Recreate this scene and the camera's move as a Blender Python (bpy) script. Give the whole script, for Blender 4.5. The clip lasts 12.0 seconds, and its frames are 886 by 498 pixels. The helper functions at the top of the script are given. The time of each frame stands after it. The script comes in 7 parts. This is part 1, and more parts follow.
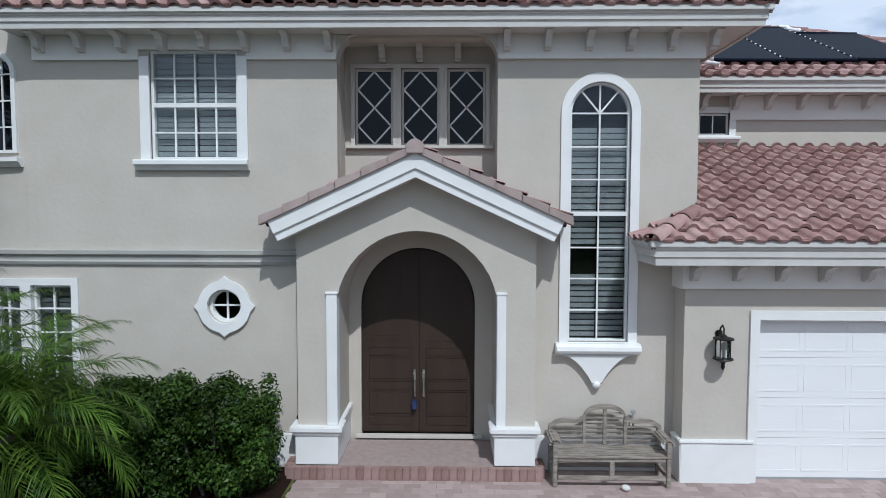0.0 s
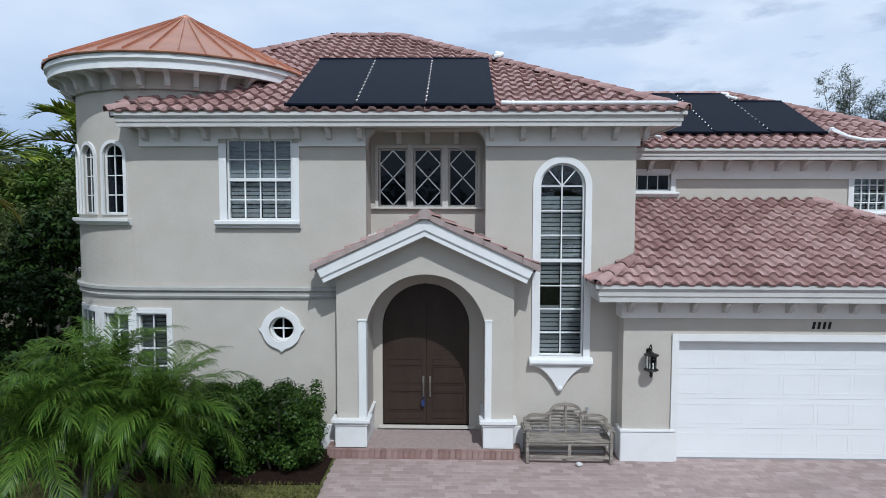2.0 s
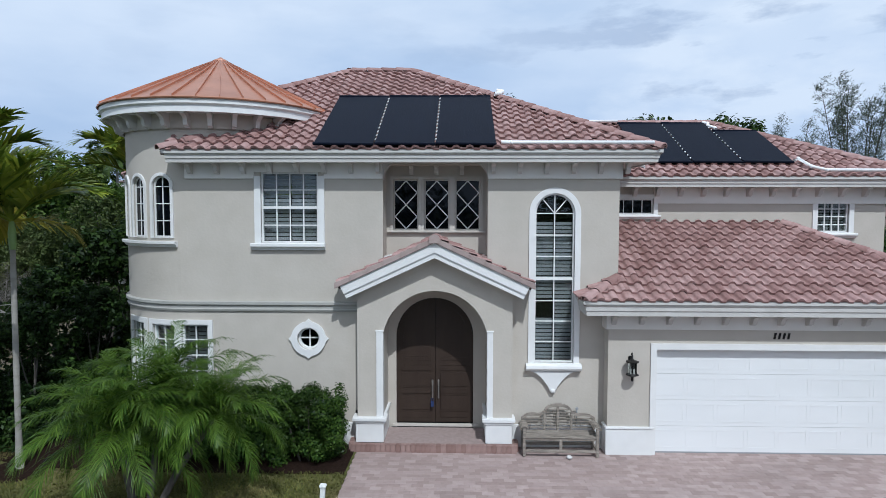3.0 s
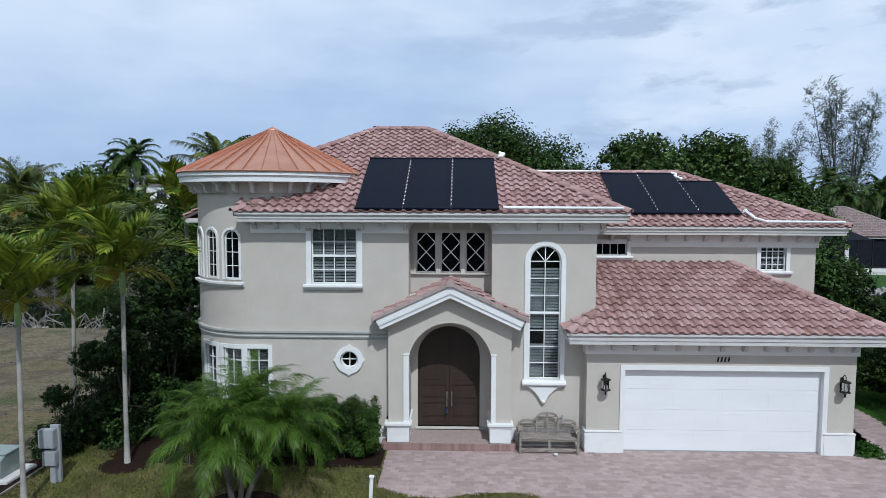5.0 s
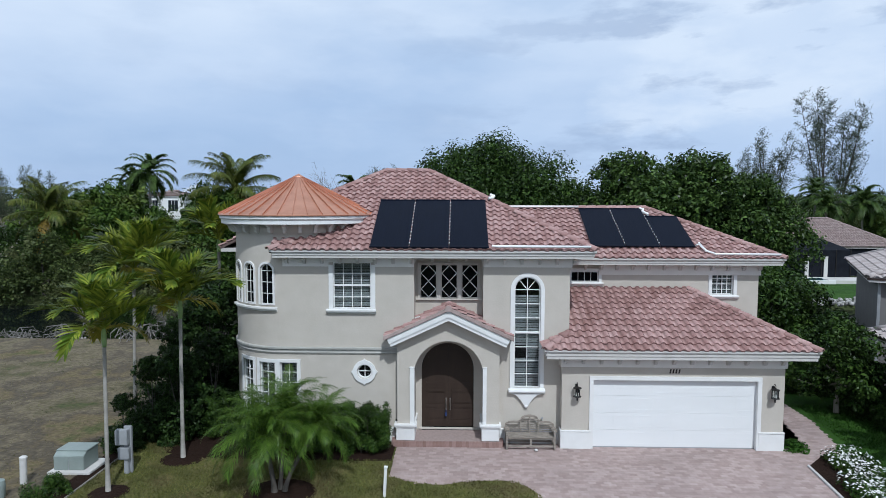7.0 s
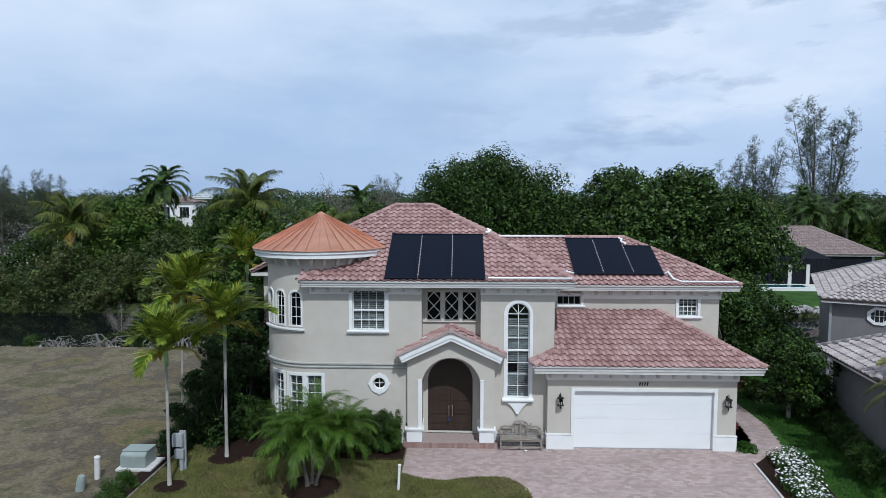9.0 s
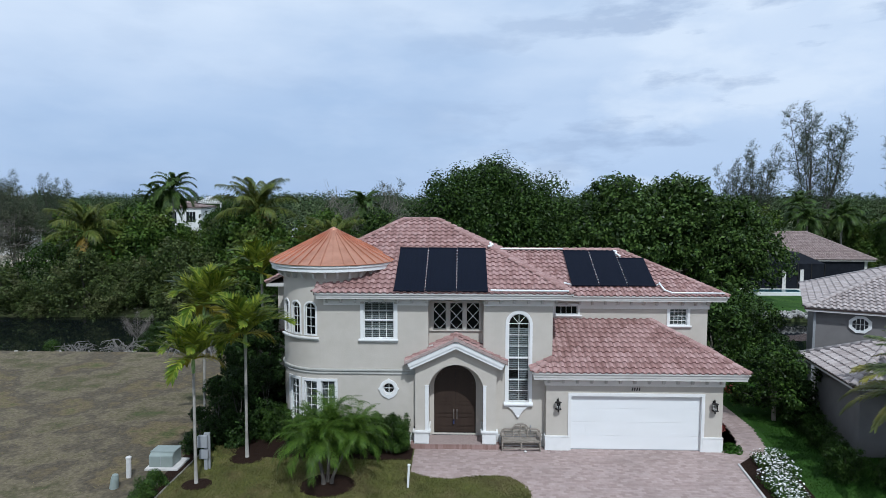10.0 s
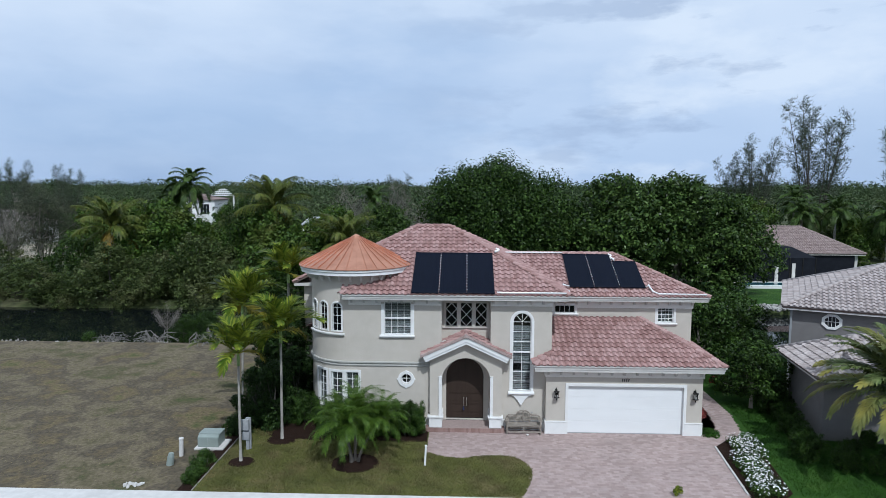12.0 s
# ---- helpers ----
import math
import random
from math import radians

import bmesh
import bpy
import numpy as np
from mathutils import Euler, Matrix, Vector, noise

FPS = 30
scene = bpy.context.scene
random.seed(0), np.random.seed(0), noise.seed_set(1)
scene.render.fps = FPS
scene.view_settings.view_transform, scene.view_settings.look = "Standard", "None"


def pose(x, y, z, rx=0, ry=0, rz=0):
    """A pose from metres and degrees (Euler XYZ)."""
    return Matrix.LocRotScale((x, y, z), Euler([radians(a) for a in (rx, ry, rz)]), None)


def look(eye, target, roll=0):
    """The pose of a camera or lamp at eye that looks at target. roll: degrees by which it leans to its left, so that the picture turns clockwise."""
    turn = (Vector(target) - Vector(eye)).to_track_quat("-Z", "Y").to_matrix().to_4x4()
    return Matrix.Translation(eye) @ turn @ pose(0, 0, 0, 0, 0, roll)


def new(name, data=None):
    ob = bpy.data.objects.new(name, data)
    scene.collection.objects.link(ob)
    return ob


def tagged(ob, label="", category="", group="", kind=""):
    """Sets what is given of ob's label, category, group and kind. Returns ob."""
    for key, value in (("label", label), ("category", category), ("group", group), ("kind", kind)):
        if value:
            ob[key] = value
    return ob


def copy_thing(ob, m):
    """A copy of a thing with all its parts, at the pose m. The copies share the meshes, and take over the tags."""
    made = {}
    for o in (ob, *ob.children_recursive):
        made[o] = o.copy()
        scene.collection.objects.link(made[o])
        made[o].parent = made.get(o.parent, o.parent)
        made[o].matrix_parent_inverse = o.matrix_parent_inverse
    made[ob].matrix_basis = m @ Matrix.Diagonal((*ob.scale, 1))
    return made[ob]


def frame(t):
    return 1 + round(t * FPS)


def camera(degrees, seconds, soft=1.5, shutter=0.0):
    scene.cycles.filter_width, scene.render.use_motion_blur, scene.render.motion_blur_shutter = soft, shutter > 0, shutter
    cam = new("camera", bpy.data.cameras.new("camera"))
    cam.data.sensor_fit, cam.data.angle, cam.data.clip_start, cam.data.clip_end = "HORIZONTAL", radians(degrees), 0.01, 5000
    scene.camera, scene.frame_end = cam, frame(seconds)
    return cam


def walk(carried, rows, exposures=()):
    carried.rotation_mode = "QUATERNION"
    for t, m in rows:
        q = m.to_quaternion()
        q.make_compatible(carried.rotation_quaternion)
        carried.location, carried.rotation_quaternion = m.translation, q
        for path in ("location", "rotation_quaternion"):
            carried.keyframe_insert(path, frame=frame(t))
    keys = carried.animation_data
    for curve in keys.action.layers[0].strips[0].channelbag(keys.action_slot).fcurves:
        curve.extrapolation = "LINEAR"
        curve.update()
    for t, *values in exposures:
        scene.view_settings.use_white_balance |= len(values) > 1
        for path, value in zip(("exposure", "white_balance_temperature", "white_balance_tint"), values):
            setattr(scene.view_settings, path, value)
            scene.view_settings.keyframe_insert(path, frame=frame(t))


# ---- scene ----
cam = camera(69.9, 12.0, soft=0.85)
PATH = [
    (0, (0.428, -8.406, 3.475), (0.39, -6.41, 3.357), 0.1),
    (0.5, (0.446, -9.061, 3.686), (0.404, -7.065, 3.561), 0.0),
    (1, (0.485, -9.732, 3.939), (0.439, -7.737, 3.807), 0.1),
    (1.5, (0.518, -10.48, 4.128), (0.469, -8.485, 4.002), 0.1),
    (2, (0.501, -11.204, 4.364), (0.453, -9.208, 4.237), 0.1),
    (2.5, (0.492, -11.967, 4.615), (0.436, -9.972, 4.487), 0.0),
    (3, (0.448, -12.755, 4.824), (0.391, -10.76, 4.702), 0.1),
    (5, (0.157, -15.956, 6.266), (0.105, -13.962, 6.116), 0.2),
    (5.5, (0.181, -16.768, 6.543), (0.125, -14.774, 6.398), 0.2),
    (6, (0.206, -17.564, 6.853), (0.151, -15.571, 6.706), 0.2),
    (6.5, (0.236, -18.344, 7.146), (0.182, -16.35, 6.998), 0.2),
    (7, (0.282, -19.142, 7.4), (0.227, -17.148, 7.254), 0.1),
    (9, (0.27, -22.349, 8.838), (0.213, -20.356, 8.681), 0.1),
    (9.5, (0.181, -23.122, 9.148), (0.124, -21.129, 8.992), 0.1),
    (10, (0.132, -23.889, 9.482), (0.073, -21.896, 9.326), 0.1),
    (10.5, (0.059, -24.607, 9.812), (0.0, -22.614, 9.649), 0.1),
    (11, (-0.043, -25.333, 10.086), (-0.101, -23.342, 9.912), 0.2),
    (11.5, (-0.164, -26.05, 10.341), (-0.221, -24.059, 10.159), 0.2),
    (12, (-0.152, -26.78, 10.578), (-0.221, -24.791, 10.378), 0.2),
]
EXPOSURES = [(0, -0.14, 5650, 7), (12, -0.14, 5650, 7)]
SUN, SKY = 3.2, 1.0
walk(cam, [(t, look(eye, target, roll)) for t, eye, target, roll in PATH], EXPOSURES)

# ---- sky, sun ----
SUN_WAY = Vector((0.29, -1.0, 1.25)).normalized()
world = bpy.data.worlds.new("world")
scene.world = world
world.use_nodes = True
wn, wl = world.node_tree.nodes, world.node_tree.links
wn.clear()
w_out = wn.new("ShaderNodeOutputWorld")
w_bg = wn.new("ShaderNodeBackground")
w_sky = wn.new("ShaderNodeTexSky")
w_sky.sky_type = "NISHITA"
w_sky.sun_disc = False
w_sky.sun_elevation = math.asin(SUN_WAY.z)
w_sky.sun_rotation = math.atan2(SUN_WAY.x, SUN_WAY.y)
w_sky.dust_density = 1.6
w_tc = wn.new("ShaderNodeTexCoord")
w_sep = wn.new("ShaderNodeSeparateXYZ")
w_low = wn.new("ShaderNodeMath")
w_low.operation = "MAXIMUM"
w_low.inputs[1].default_value = 0.0
wl.new(w_tc.outputs["Generated"], w_sep.inputs[0])
wl.new(w_sep.outputs["Z"], w_low.inputs[0])


def sky_noise(scale, stretch, detail, lo, hi, shift):
    mp = wn.new("ShaderNodeMapping")
    mp.inputs["Scale"].default_value = stretch
    mp.inputs["Location"].default_value = shift
    nz = wn.new("ShaderNodeTexNoise")
    nz.inputs["Scale"].default_value = scale
    nz.inputs["Detail"].default_value = detail
    nz.inputs["Roughness"].default_value = 0.55
    rp = wn.new("ShaderNodeMapRange")
    rp.inputs["From Min"].default_value = lo
    rp.inputs["From Max"].default_value = hi
    wl.new(w_tc.outputs["Generated"], mp.inputs[0])
    wl.new(mp.outputs[0], nz.inputs["Vector"])
    wl.new(nz.outputs["Fac"], rp.inputs["Value"])
    return rp.outputs[0]


def sky_mix(fac, a, b):
    mx = wn.new("ShaderNodeMix")
    mx.data_type = "RGBA"
    for sock, val in ((mx.inputs[0], fac), (mx.inputs[6], a), (mx.inputs[7], b)):
        if isinstance(val, (tuple, float)):
            sock.default_value = val
        else:
            wl.new(val, sock)
    return mx.outputs[2]


w_mul = wn.new("ShaderNodeVectorMath")
w_mul.operation = "SCALE"
w_mul.inputs["Scale"].default_value = 0.10
wl.new(w_sky.outputs[0], w_mul.inputs[0])
w_up = wn.new("ShaderNodeMapRange")
w_up.interpolation_type = "SMOOTHSTEP"
w_up.inputs["From Max"].default_value = 0.34
wl.new(w_low.outputs[0], w_up.inputs["Value"])
veil = sky_noise(1.7, (1.0, 1.0, 2.0), 3.0, 0.36, 0.62, (3.1, 0.4, 0.0))
puff = sky_noise(5.0, (1.0, 1.0, 3.2), 8.0, 0.53, 0.62, (7.7, 2.2, 0.3))
heap = sky_noise(3.0, (1.0, 1.0, 2.4), 8.0, 0.50, 0.60, (2.4, 6.1, 1.7))
wisp = sky_noise(5.0, (1.0, 1.0, 3.0), 4.0, 0.44, 0.68, (1.3, 5.2, 0.0))
w_east = wn.new("ShaderNodeMapRange")
w_east.inputs["From Min"].default_value, w_east.inputs["From Max"].default_value = -0.10, 0.30
w_east.inputs["To Min"].default_value = 0.15
wl.new(w_sep.outputs["X"], w_east.inputs["Value"])
w_puff = wn.new("ShaderNodeMath")
w_puff.operation = "MULTIPLY"
wl.new(puff, w_puff.inputs[0])
wl.new(w_east.outputs[0], w_puff.inputs[1])
c_base = sky_mix(w_up.outputs[0], (0.44, 0.56, 0.77, 1), (0.69, 0.78, 0.91, 1))
c0 = sky_mix(0.86, w_mul.outputs[0], c_base)
c_top = sky_mix(w_up.outputs[0], (0.62, 0.72, 0.88, 1), (0.95, 0.97, 1.0, 1))
c_thin = sky_mix(0.70, c0, c_top)
c1 = sky_mix(veil, c0, c_thin)
c_wisp = sky_mix(0.35, c1, c_top)
c1b = sky_mix(wisp, c1, c_wisp)
w_heap = wn.new("ShaderNodeMath")
w_heap.operation = "MULTIPLY"
wl.new(heap, w_heap.inputs[0])
wl.new(w_east.outputs[0], w_heap.inputs[1])
c_heap = sky_mix(0.60, c1b, (0.90, 0.93, 0.97, 1))
c1c = sky_mix(w_heap.outputs[0], c1b, c_heap)
c_grey = sky_mix(0.62, c1c, (0.40, 0.48, 0.63, 1))
c2 = sky_mix(w_puff.outputs[0], c1c, c_grey)
wl.new(c2, w_bg.inputs["Color"])
w_bg.inputs["Strength"].default_value = SKY
wl.new(w_bg.outputs[0], w_out.inputs["Surface"])

sun = new("sun", bpy.data.lights.new("sun", "SUN"))
sun.data.energy = SUN
sun.data.angle = radians(0.7)
sun.data.color = (1.0, 0.965, 0.915)
sun.matrix_world = look(SUN_WAY * 60, (0, 0, 0))


# ---- materials ----
def nodes_of(name):
    m = bpy.data.materials.new(name)
    m.use_nodes = True
    return m, m.node_tree.nodes, m.node_tree.links, m.node_tree.nodes["Principled BSDF"]


def surface(name, c1, c2, scale=3.0, rough=0.7, metal=0.0, bump=0.3, bump_scale=60.0, dirt=None, dirt_scale=0.7, dirt_amount=0.5,
            spread=0.0, island=False, stretch=(1, 1, 1), spec=0.5, dist=0.01, rough_var=0.0):
    """Two-tone noise colour, a larger stain tone, fine relief and optional variation from piece to piece."""
    m, n, l, b = nodes_of(name)
    tc = n.new("ShaderNodeTexCoord")
    mp = n.new("ShaderNodeMapping")
    mp.inputs["Scale"].default_value = stretch
    l.new(tc.outputs["Object"], mp.inputs[0])
    nz = n.new("ShaderNodeTexNoise")
    nz.inputs["Scale"].default_value = scale
    nz.inputs["Detail"].default_value = 6
    l.new(mp.outputs[0], nz.inputs["Vector"])
    rp = n.new("ShaderNodeMapRange")
    rp.inputs["From Min"].default_value, rp.inputs["From Max"].default_value = 0.3, 0.7
    l.new(nz.outputs["Fac"], rp.inputs["Value"])
    mx = n.new("ShaderNodeMix")
    mx.data_type = "RGBA"
    mx.inputs[6].default_value, mx.inputs[7].default_value = (*c1, 1), (*c2, 1)
    l.new(rp.outputs[0], mx.inputs[0])
    colour = mx.outputs[2]
    if dirt:
        nd = n.new("ShaderNodeTexNoise")
        nd.inputs["Scale"].default_value = dirt_scale
        nd.inputs["Detail"].default_value = 8
        nd.inputs["Roughness"].default_value = 0.65
        l.new(mp.outputs[0], nd.inputs["Vector"])
        rd = n.new("ShaderNodeMapRange")
        rd.inputs["From Min"].default_value, rd.inputs["From Max"].default_value = 0.46, 0.68
        rd.inputs["To Max"].default_value = dirt_amount
        l.new(nd.outputs["Fac"], rd.inputs["Value"])
        md = n.new("ShaderNodeMix")
        md.data_type = "RGBA"
        md.inputs[7].default_value = (*dirt, 1)
        l.new(rd.outputs[0], md.inputs[0])
        l.new(colour, md.inputs[6])
        colour = md.outputs[2]
    if spread:
        hv = n.new("ShaderNodeHueSaturation")
        if island:
            src = n.new("ShaderNodeNewGeometry").outputs["Random Per Island"]
        else:
            src = n.new("ShaderNodeObjectInfo").outputs["Random"]
        rv = n.new("ShaderNodeMapRange")
        rv.inputs["To Min"].default_value, rv.inputs["To Max"].default_value = 1 - spread, 1 + spread
        l.new(src, rv.inputs["Value"])
        l.new(rv.outputs[0], hv.inputs["Value"])
        rs = n.new("ShaderNodeMapRange")
        rs.inputs["To Min"].default_value, rs.inputs["To Max"].default_value = 1 + spread * 0.5, 1 - spread * 0.5
        l.new(src, rs.inputs["Value"])
        l.new(rs.outputs[0], hv.inputs["Saturation"])
        l.new(colour, hv.inputs["Color"])
        colour = hv.outputs[0]
    l.new(colour, b.inputs["Base Color"])
    b.inputs["Roughness"].default_value = rough
    if rough_var:
        rr = n.new("ShaderNodeMapRange")
        rr.inputs["To Min"].default_value, rr.inputs["To Max"].default_value = rough - rough_var, rough + rough_var
        l.new(nz.outputs["Fac"], rr.inputs["Value"])
        l.new(rr.outputs[0], b.inputs["Roughness"])
    b.inputs["Metallic"].default_value = metal
    b.inputs["Specular IOR Level"].default_value = spec
    if bump:
        nb = n.new("ShaderNodeTexNoise")
        nb.inputs["Scale"].default_value = bump_scale
        nb.inputs["Detail"].default_value = 4
        l.new(mp.outputs[0], nb.inputs["Vector"])
        bp = n.new("ShaderNodeBump")
        bp.inputs["Strength"].default_value = bump
        bp.inputs["Distance"].default_value = dist
        l.new(nb.outputs["Fac"], bp.inputs["Height"])
        l.new(bp.outputs[0], b.inputs["Normal"])
    return m


def leafy(name, c1, c2, rough=0.45, through_light=0.25, spread=0.45, patch=1.1, alt=None, alt_scale=0.2):
    """Foliage: colour varies leaf by leaf, and a little light passes the blade."""
    m, n, l, b = nodes_of(name)
    g = n.new("ShaderNodeNewGeometry")
    mx = n.new("ShaderNodeMix")
    mx.data_type = "RGBA"
    mx.inputs[6].default_value, mx.inputs[7].default_value = (*c1, 1), (*c2, 1)
    l.new(g.outputs["Random Per Island"], mx.inputs[0])
    tc = n.new("ShaderNodeTexCoord")
    tone = mx.outputs[2]
    if alt:
        na = n.new("ShaderNodeTexNoise")
        na.inputs["Scale"].default_value = alt_scale
        na.inputs["Detail"].default_value = 1
        l.new(tc.outputs["Object"], na.inputs["Vector"])
        ra = n.new("ShaderNodeMapRange")
        ra.inputs["From Min"].default_value, ra.inputs["From Max"].default_value = 0.50, 0.66
        ra.inputs["To Max"].default_value = 0.85
        l.new(na.outputs["Fac"], ra.inputs["Value"])
        ma = n.new("ShaderNodeMix")
        ma.data_type = "RGBA"
        ma.inputs[7].default_value = (*alt, 1)
        l.new(ra.outputs[0], ma.inputs[0])
        l.new(tone, ma.inputs[6])
        tone = ma.outputs[2]
    nz = n.new("ShaderNodeTexNoise")
    nz.inputs["Scale"].default_value = patch
    l.new(tc.outputs["Object"], nz.inputs["Vector"])
    rv = n.new("ShaderNodeMapRange")
    rv.inputs["From Min"].default_value, rv.inputs["From Max"].default_value = 0.3, 0.7
    rv.inputs["To Min"].default_value, rv.inputs["To Max"].default_value = 1 - spread, 1 + spread
    l.new(nz.outputs["Fac"], rv.inputs["Value"])
    hv = n.new("ShaderNodeHueSaturation")
    l.new(tone, hv.inputs["Color"])
    l.new(rv.outputs[0], hv.inputs["Value"])
    l.new(hv.outputs[0], b.inputs["Base Color"])
    b.inputs["Roughness"].default_value = rough
    b.inputs["Specular IOR Level"].default_value = 0.14
    tr = n.new("ShaderNodeBsdfTranslucent")
    l.new(hv.outputs[0], tr.inputs["Color"])
    ms = n.new("ShaderNodeMixShader")
    ms.inputs[0].default_value = through_light
    out = n["Material Output"]
    l.new(b.outputs[0], ms.inputs[1])
    l.new(tr.outputs[0], ms.inputs[2])
    l.new(ms.outputs[0], out.inputs["Surface"])
    return m


STUCCO = surface("stucco", (0.460, 0.422, 0.366), (0.498, 0.460, 0.404), 2.2, 0.85, bump=0.28, bump_scale=16, dirt=(0.42, 0.39, 0.34), dirt_scale=0.45, dirt_amount=0.45, dist=0.012)
CREAM = surface("cream_paint", (0.52, 0.505, 0.475), (0.57, 0.555, 0.525), 2.5, 0.6, bump=0.15, bump_scale=60, dirt=(0.39, 0.375, 0.348), dirt_scale=1.3, dirt_amount=0.4)
WHITE = surface("white_paint", (0.675, 0.675, 0.66), (0.735, 0.735, 0.72), 3.0, 0.5, bump=0.12, bump_scale=70, dirt=(0.70, 0.69, 0.66), dirt_scale=1.6, dirt_amount=0.4)
BAND = surface("grey_moulding", (0.34, 0.335, 0.31), (0.39, 0.385, 0.355), 3.0, 0.7, bump=0.2, dirt=(0.30, 0.295, 0.27), dirt_amount=0.4)
TAUPE = surface("taupe_paint", (0.50, 0.465, 0.415), (0.54, 0.505, 0.455), 3.0, 0.6, bump=0.15)
DOORPAINT = surface("brown_door_paint", (0.032, 0.021, 0.016), (0.044, 0.030, 0.022), 5.0, 0.45, bump=0.2, bump_scale=40, stretch=(1, 1, 0.15), spec=0.3)
FRIEZE = surface("pale_frieze_paint", (0.70, 0.68, 0.64), (0.75, 0.73, 0.69), 2.5, 0.6, bump=0.15)
RAKE = surface("greyed_rake_tile", (0.30, 0.235, 0.215), (0.37, 0.295, 0.270), 6.0, 0.85, bump=0.4, spread=0.10)
PORCHPAVER = surface("porch_paver", (0.235, 0.165, 0.150), (0.300, 0.220, 0.200), 7.0, 0.85, bump=0.5, bump_scale=90, dirt=(0.19, 0.145, 0.135), dirt_scale=1.2, dirt_amount=0.5, spread=0.15)
GARAGE = surface("garage_door_enamel", (0.70, 0.71, 0.705), (0.745, 0.755, 0.75), 2.0, 0.35, bump=0.15, bump_scale=45, dirt=(0.74, 0.74, 0.73), dirt_scale=0.8, dirt_amount=0.35, stretch=(0.3, 1, 1))
TILE = surface("clay_roof_tile", (0.285, 0.163, 0.147), (0.365, 0.232, 0.212), 9.0, 0.8, bump=0.4, bump_scale=50, dirt=(0.200, 0.124, 0.112), dirt_scale=3.2, dirt_amount=0.5, spread=0.22)
TILE_ISLAND = surface("clay_roof_tile_joined", (0.285, 0.163, 0.147), (0.365, 0.232, 0.212), 9.0, 0.8, bump=0.4, bump_scale=50, dirt=(0.200, 0.124, 0.112), dirt_scale=3.2, dirt_amount=0.5, spread=0.22, island=True)
GREYTILE = surface("grey_roof_tile", (0.315, 0.272, 0.258), (0.400, 0.352, 0.336), 5.0, 0.8, bump=0.4, dirt=(0.24, 0.205, 0.195), dirt_scale=1.2, dirt_amount=0.4, spread=0.18, island=True)
DECK = surface("roof_underlay", (0.10, 0.07, 0.06), (0.13, 0.09, 0.08), 4.0, 0.9)
COPPER = surface("copper_sheet", (0.54, 0.255, 0.160), (0.63, 0.325, 0.215), 1.6, 0.40, metal=0.75, bump=0.1, bump_scale=8, dirt=(0.40, 0.170, 0.098), dirt_scale=1.1, dirt_amount=0.6, rough_var=0.12)
# Blue in the base stands for the sky's reflection; specular kept low.
SOLAR = surface("black_solar_mat", (0.0020, 0.0036, 0.0095), (0.0036, 0.0060, 0.0145), 5.0, 0.5, bump=0.35, bump_scale=22, stretch=(6, 0.2, 0.2), spec=0.07)
PIPE = surface("white_pvc", (0.78, 0.78, 0.77), (0.84, 0.84, 0.83), 6.0, 0.35, bump=0.05)
PAVER = surface("paver", (0.312, 0.236, 0.216), (0.372, 0.290, 0.268), 7.0, 0.85, bump=0.5, bump_scale=90, dirt=(0.25, 0.195, 0.18), dirt_scale=0.45, dirt_amount=0.65, spread=0.15)
PAVER_ISLAND = surface("paver_joined", (0.312, 0.236, 0.216), (0.372, 0.290, 0.268), 7.0, 0.85, bump=0.5, bump_scale=90, dirt=(0.25, 0.195, 0.18), dirt_scale=0.45, dirt_amount=0.65, spread=0.15, island=True)
SAND = surface("joint_sand", (0.275, 0.21, 0.192), (0.335, 0.265, 0.242), 12.0, 0.95, bump=0.5)
REDPAVER = surface("red_edge_paver", (0.225, 0.140, 0.120), (0.290, 0.190, 0.165), 8.0, 0.85, bump=0.5, bump_scale=90, spread=0.18)
TEAK = surface("weathered_teak", (0.215, 0.186, 0.155), (0.345, 0.306, 0.260), 5.0, 0.8, bump=0.5, bump_scale=60, stretch=(1, 6, 6), dirt=(0.070, 0.060, 0.050), dirt_scale=3.5, dirt_amount=0.7)
IRON = surface("black_iron", (0.012, 0.011, 0.011), (0.022, 0.020, 0.018), 20, 0.5, metal=0.5, bump=0.2)
STEEL = surface("brushed_nickel", (0.50, 0.48, 0.45), (0.60, 0.58, 0.55), 20, 0.32, metal=1.0, bump=0.05)
BLUE = surface("blue_lockbox", (0.014, 0.03, 0.10), (0.022, 0.042, 0.13), 20, 0.5, bump=0.1)
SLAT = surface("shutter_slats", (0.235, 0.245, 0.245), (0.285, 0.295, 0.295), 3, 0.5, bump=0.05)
# Same shutter slats, with the shade downstairs put into a darker colour.
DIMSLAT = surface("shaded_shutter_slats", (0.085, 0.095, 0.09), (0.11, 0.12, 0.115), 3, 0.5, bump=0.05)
# Near-black: the dimness of unlit rooms is put into this colour.
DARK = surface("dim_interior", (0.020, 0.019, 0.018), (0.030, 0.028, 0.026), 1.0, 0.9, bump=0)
CONCRETE = surface("pale_concrete", (0.50, 0.485, 0.465), (0.60, 0.585, 0.56), 3.0, 0.85, bump=0.4, bump_scale=60, dirt=(0.38, 0.365, 0.34), dirt_scale=0.6, dirt_amount=0.4)
GREENBOX = surface("grey_green_enamel", (0.21, 0.25, 0.232), (0.26, 0.30, 0.28), 3.0, 0.5, bump=0.1, dirt=(0.16, 0.18, 0.155), dirt_amount=0.4)
GREYBOX = surface("grey_enamel", (0.26, 0.27, 0.28), (0.31, 0.32, 0.33), 3.0, 0.45, bump=0.1)
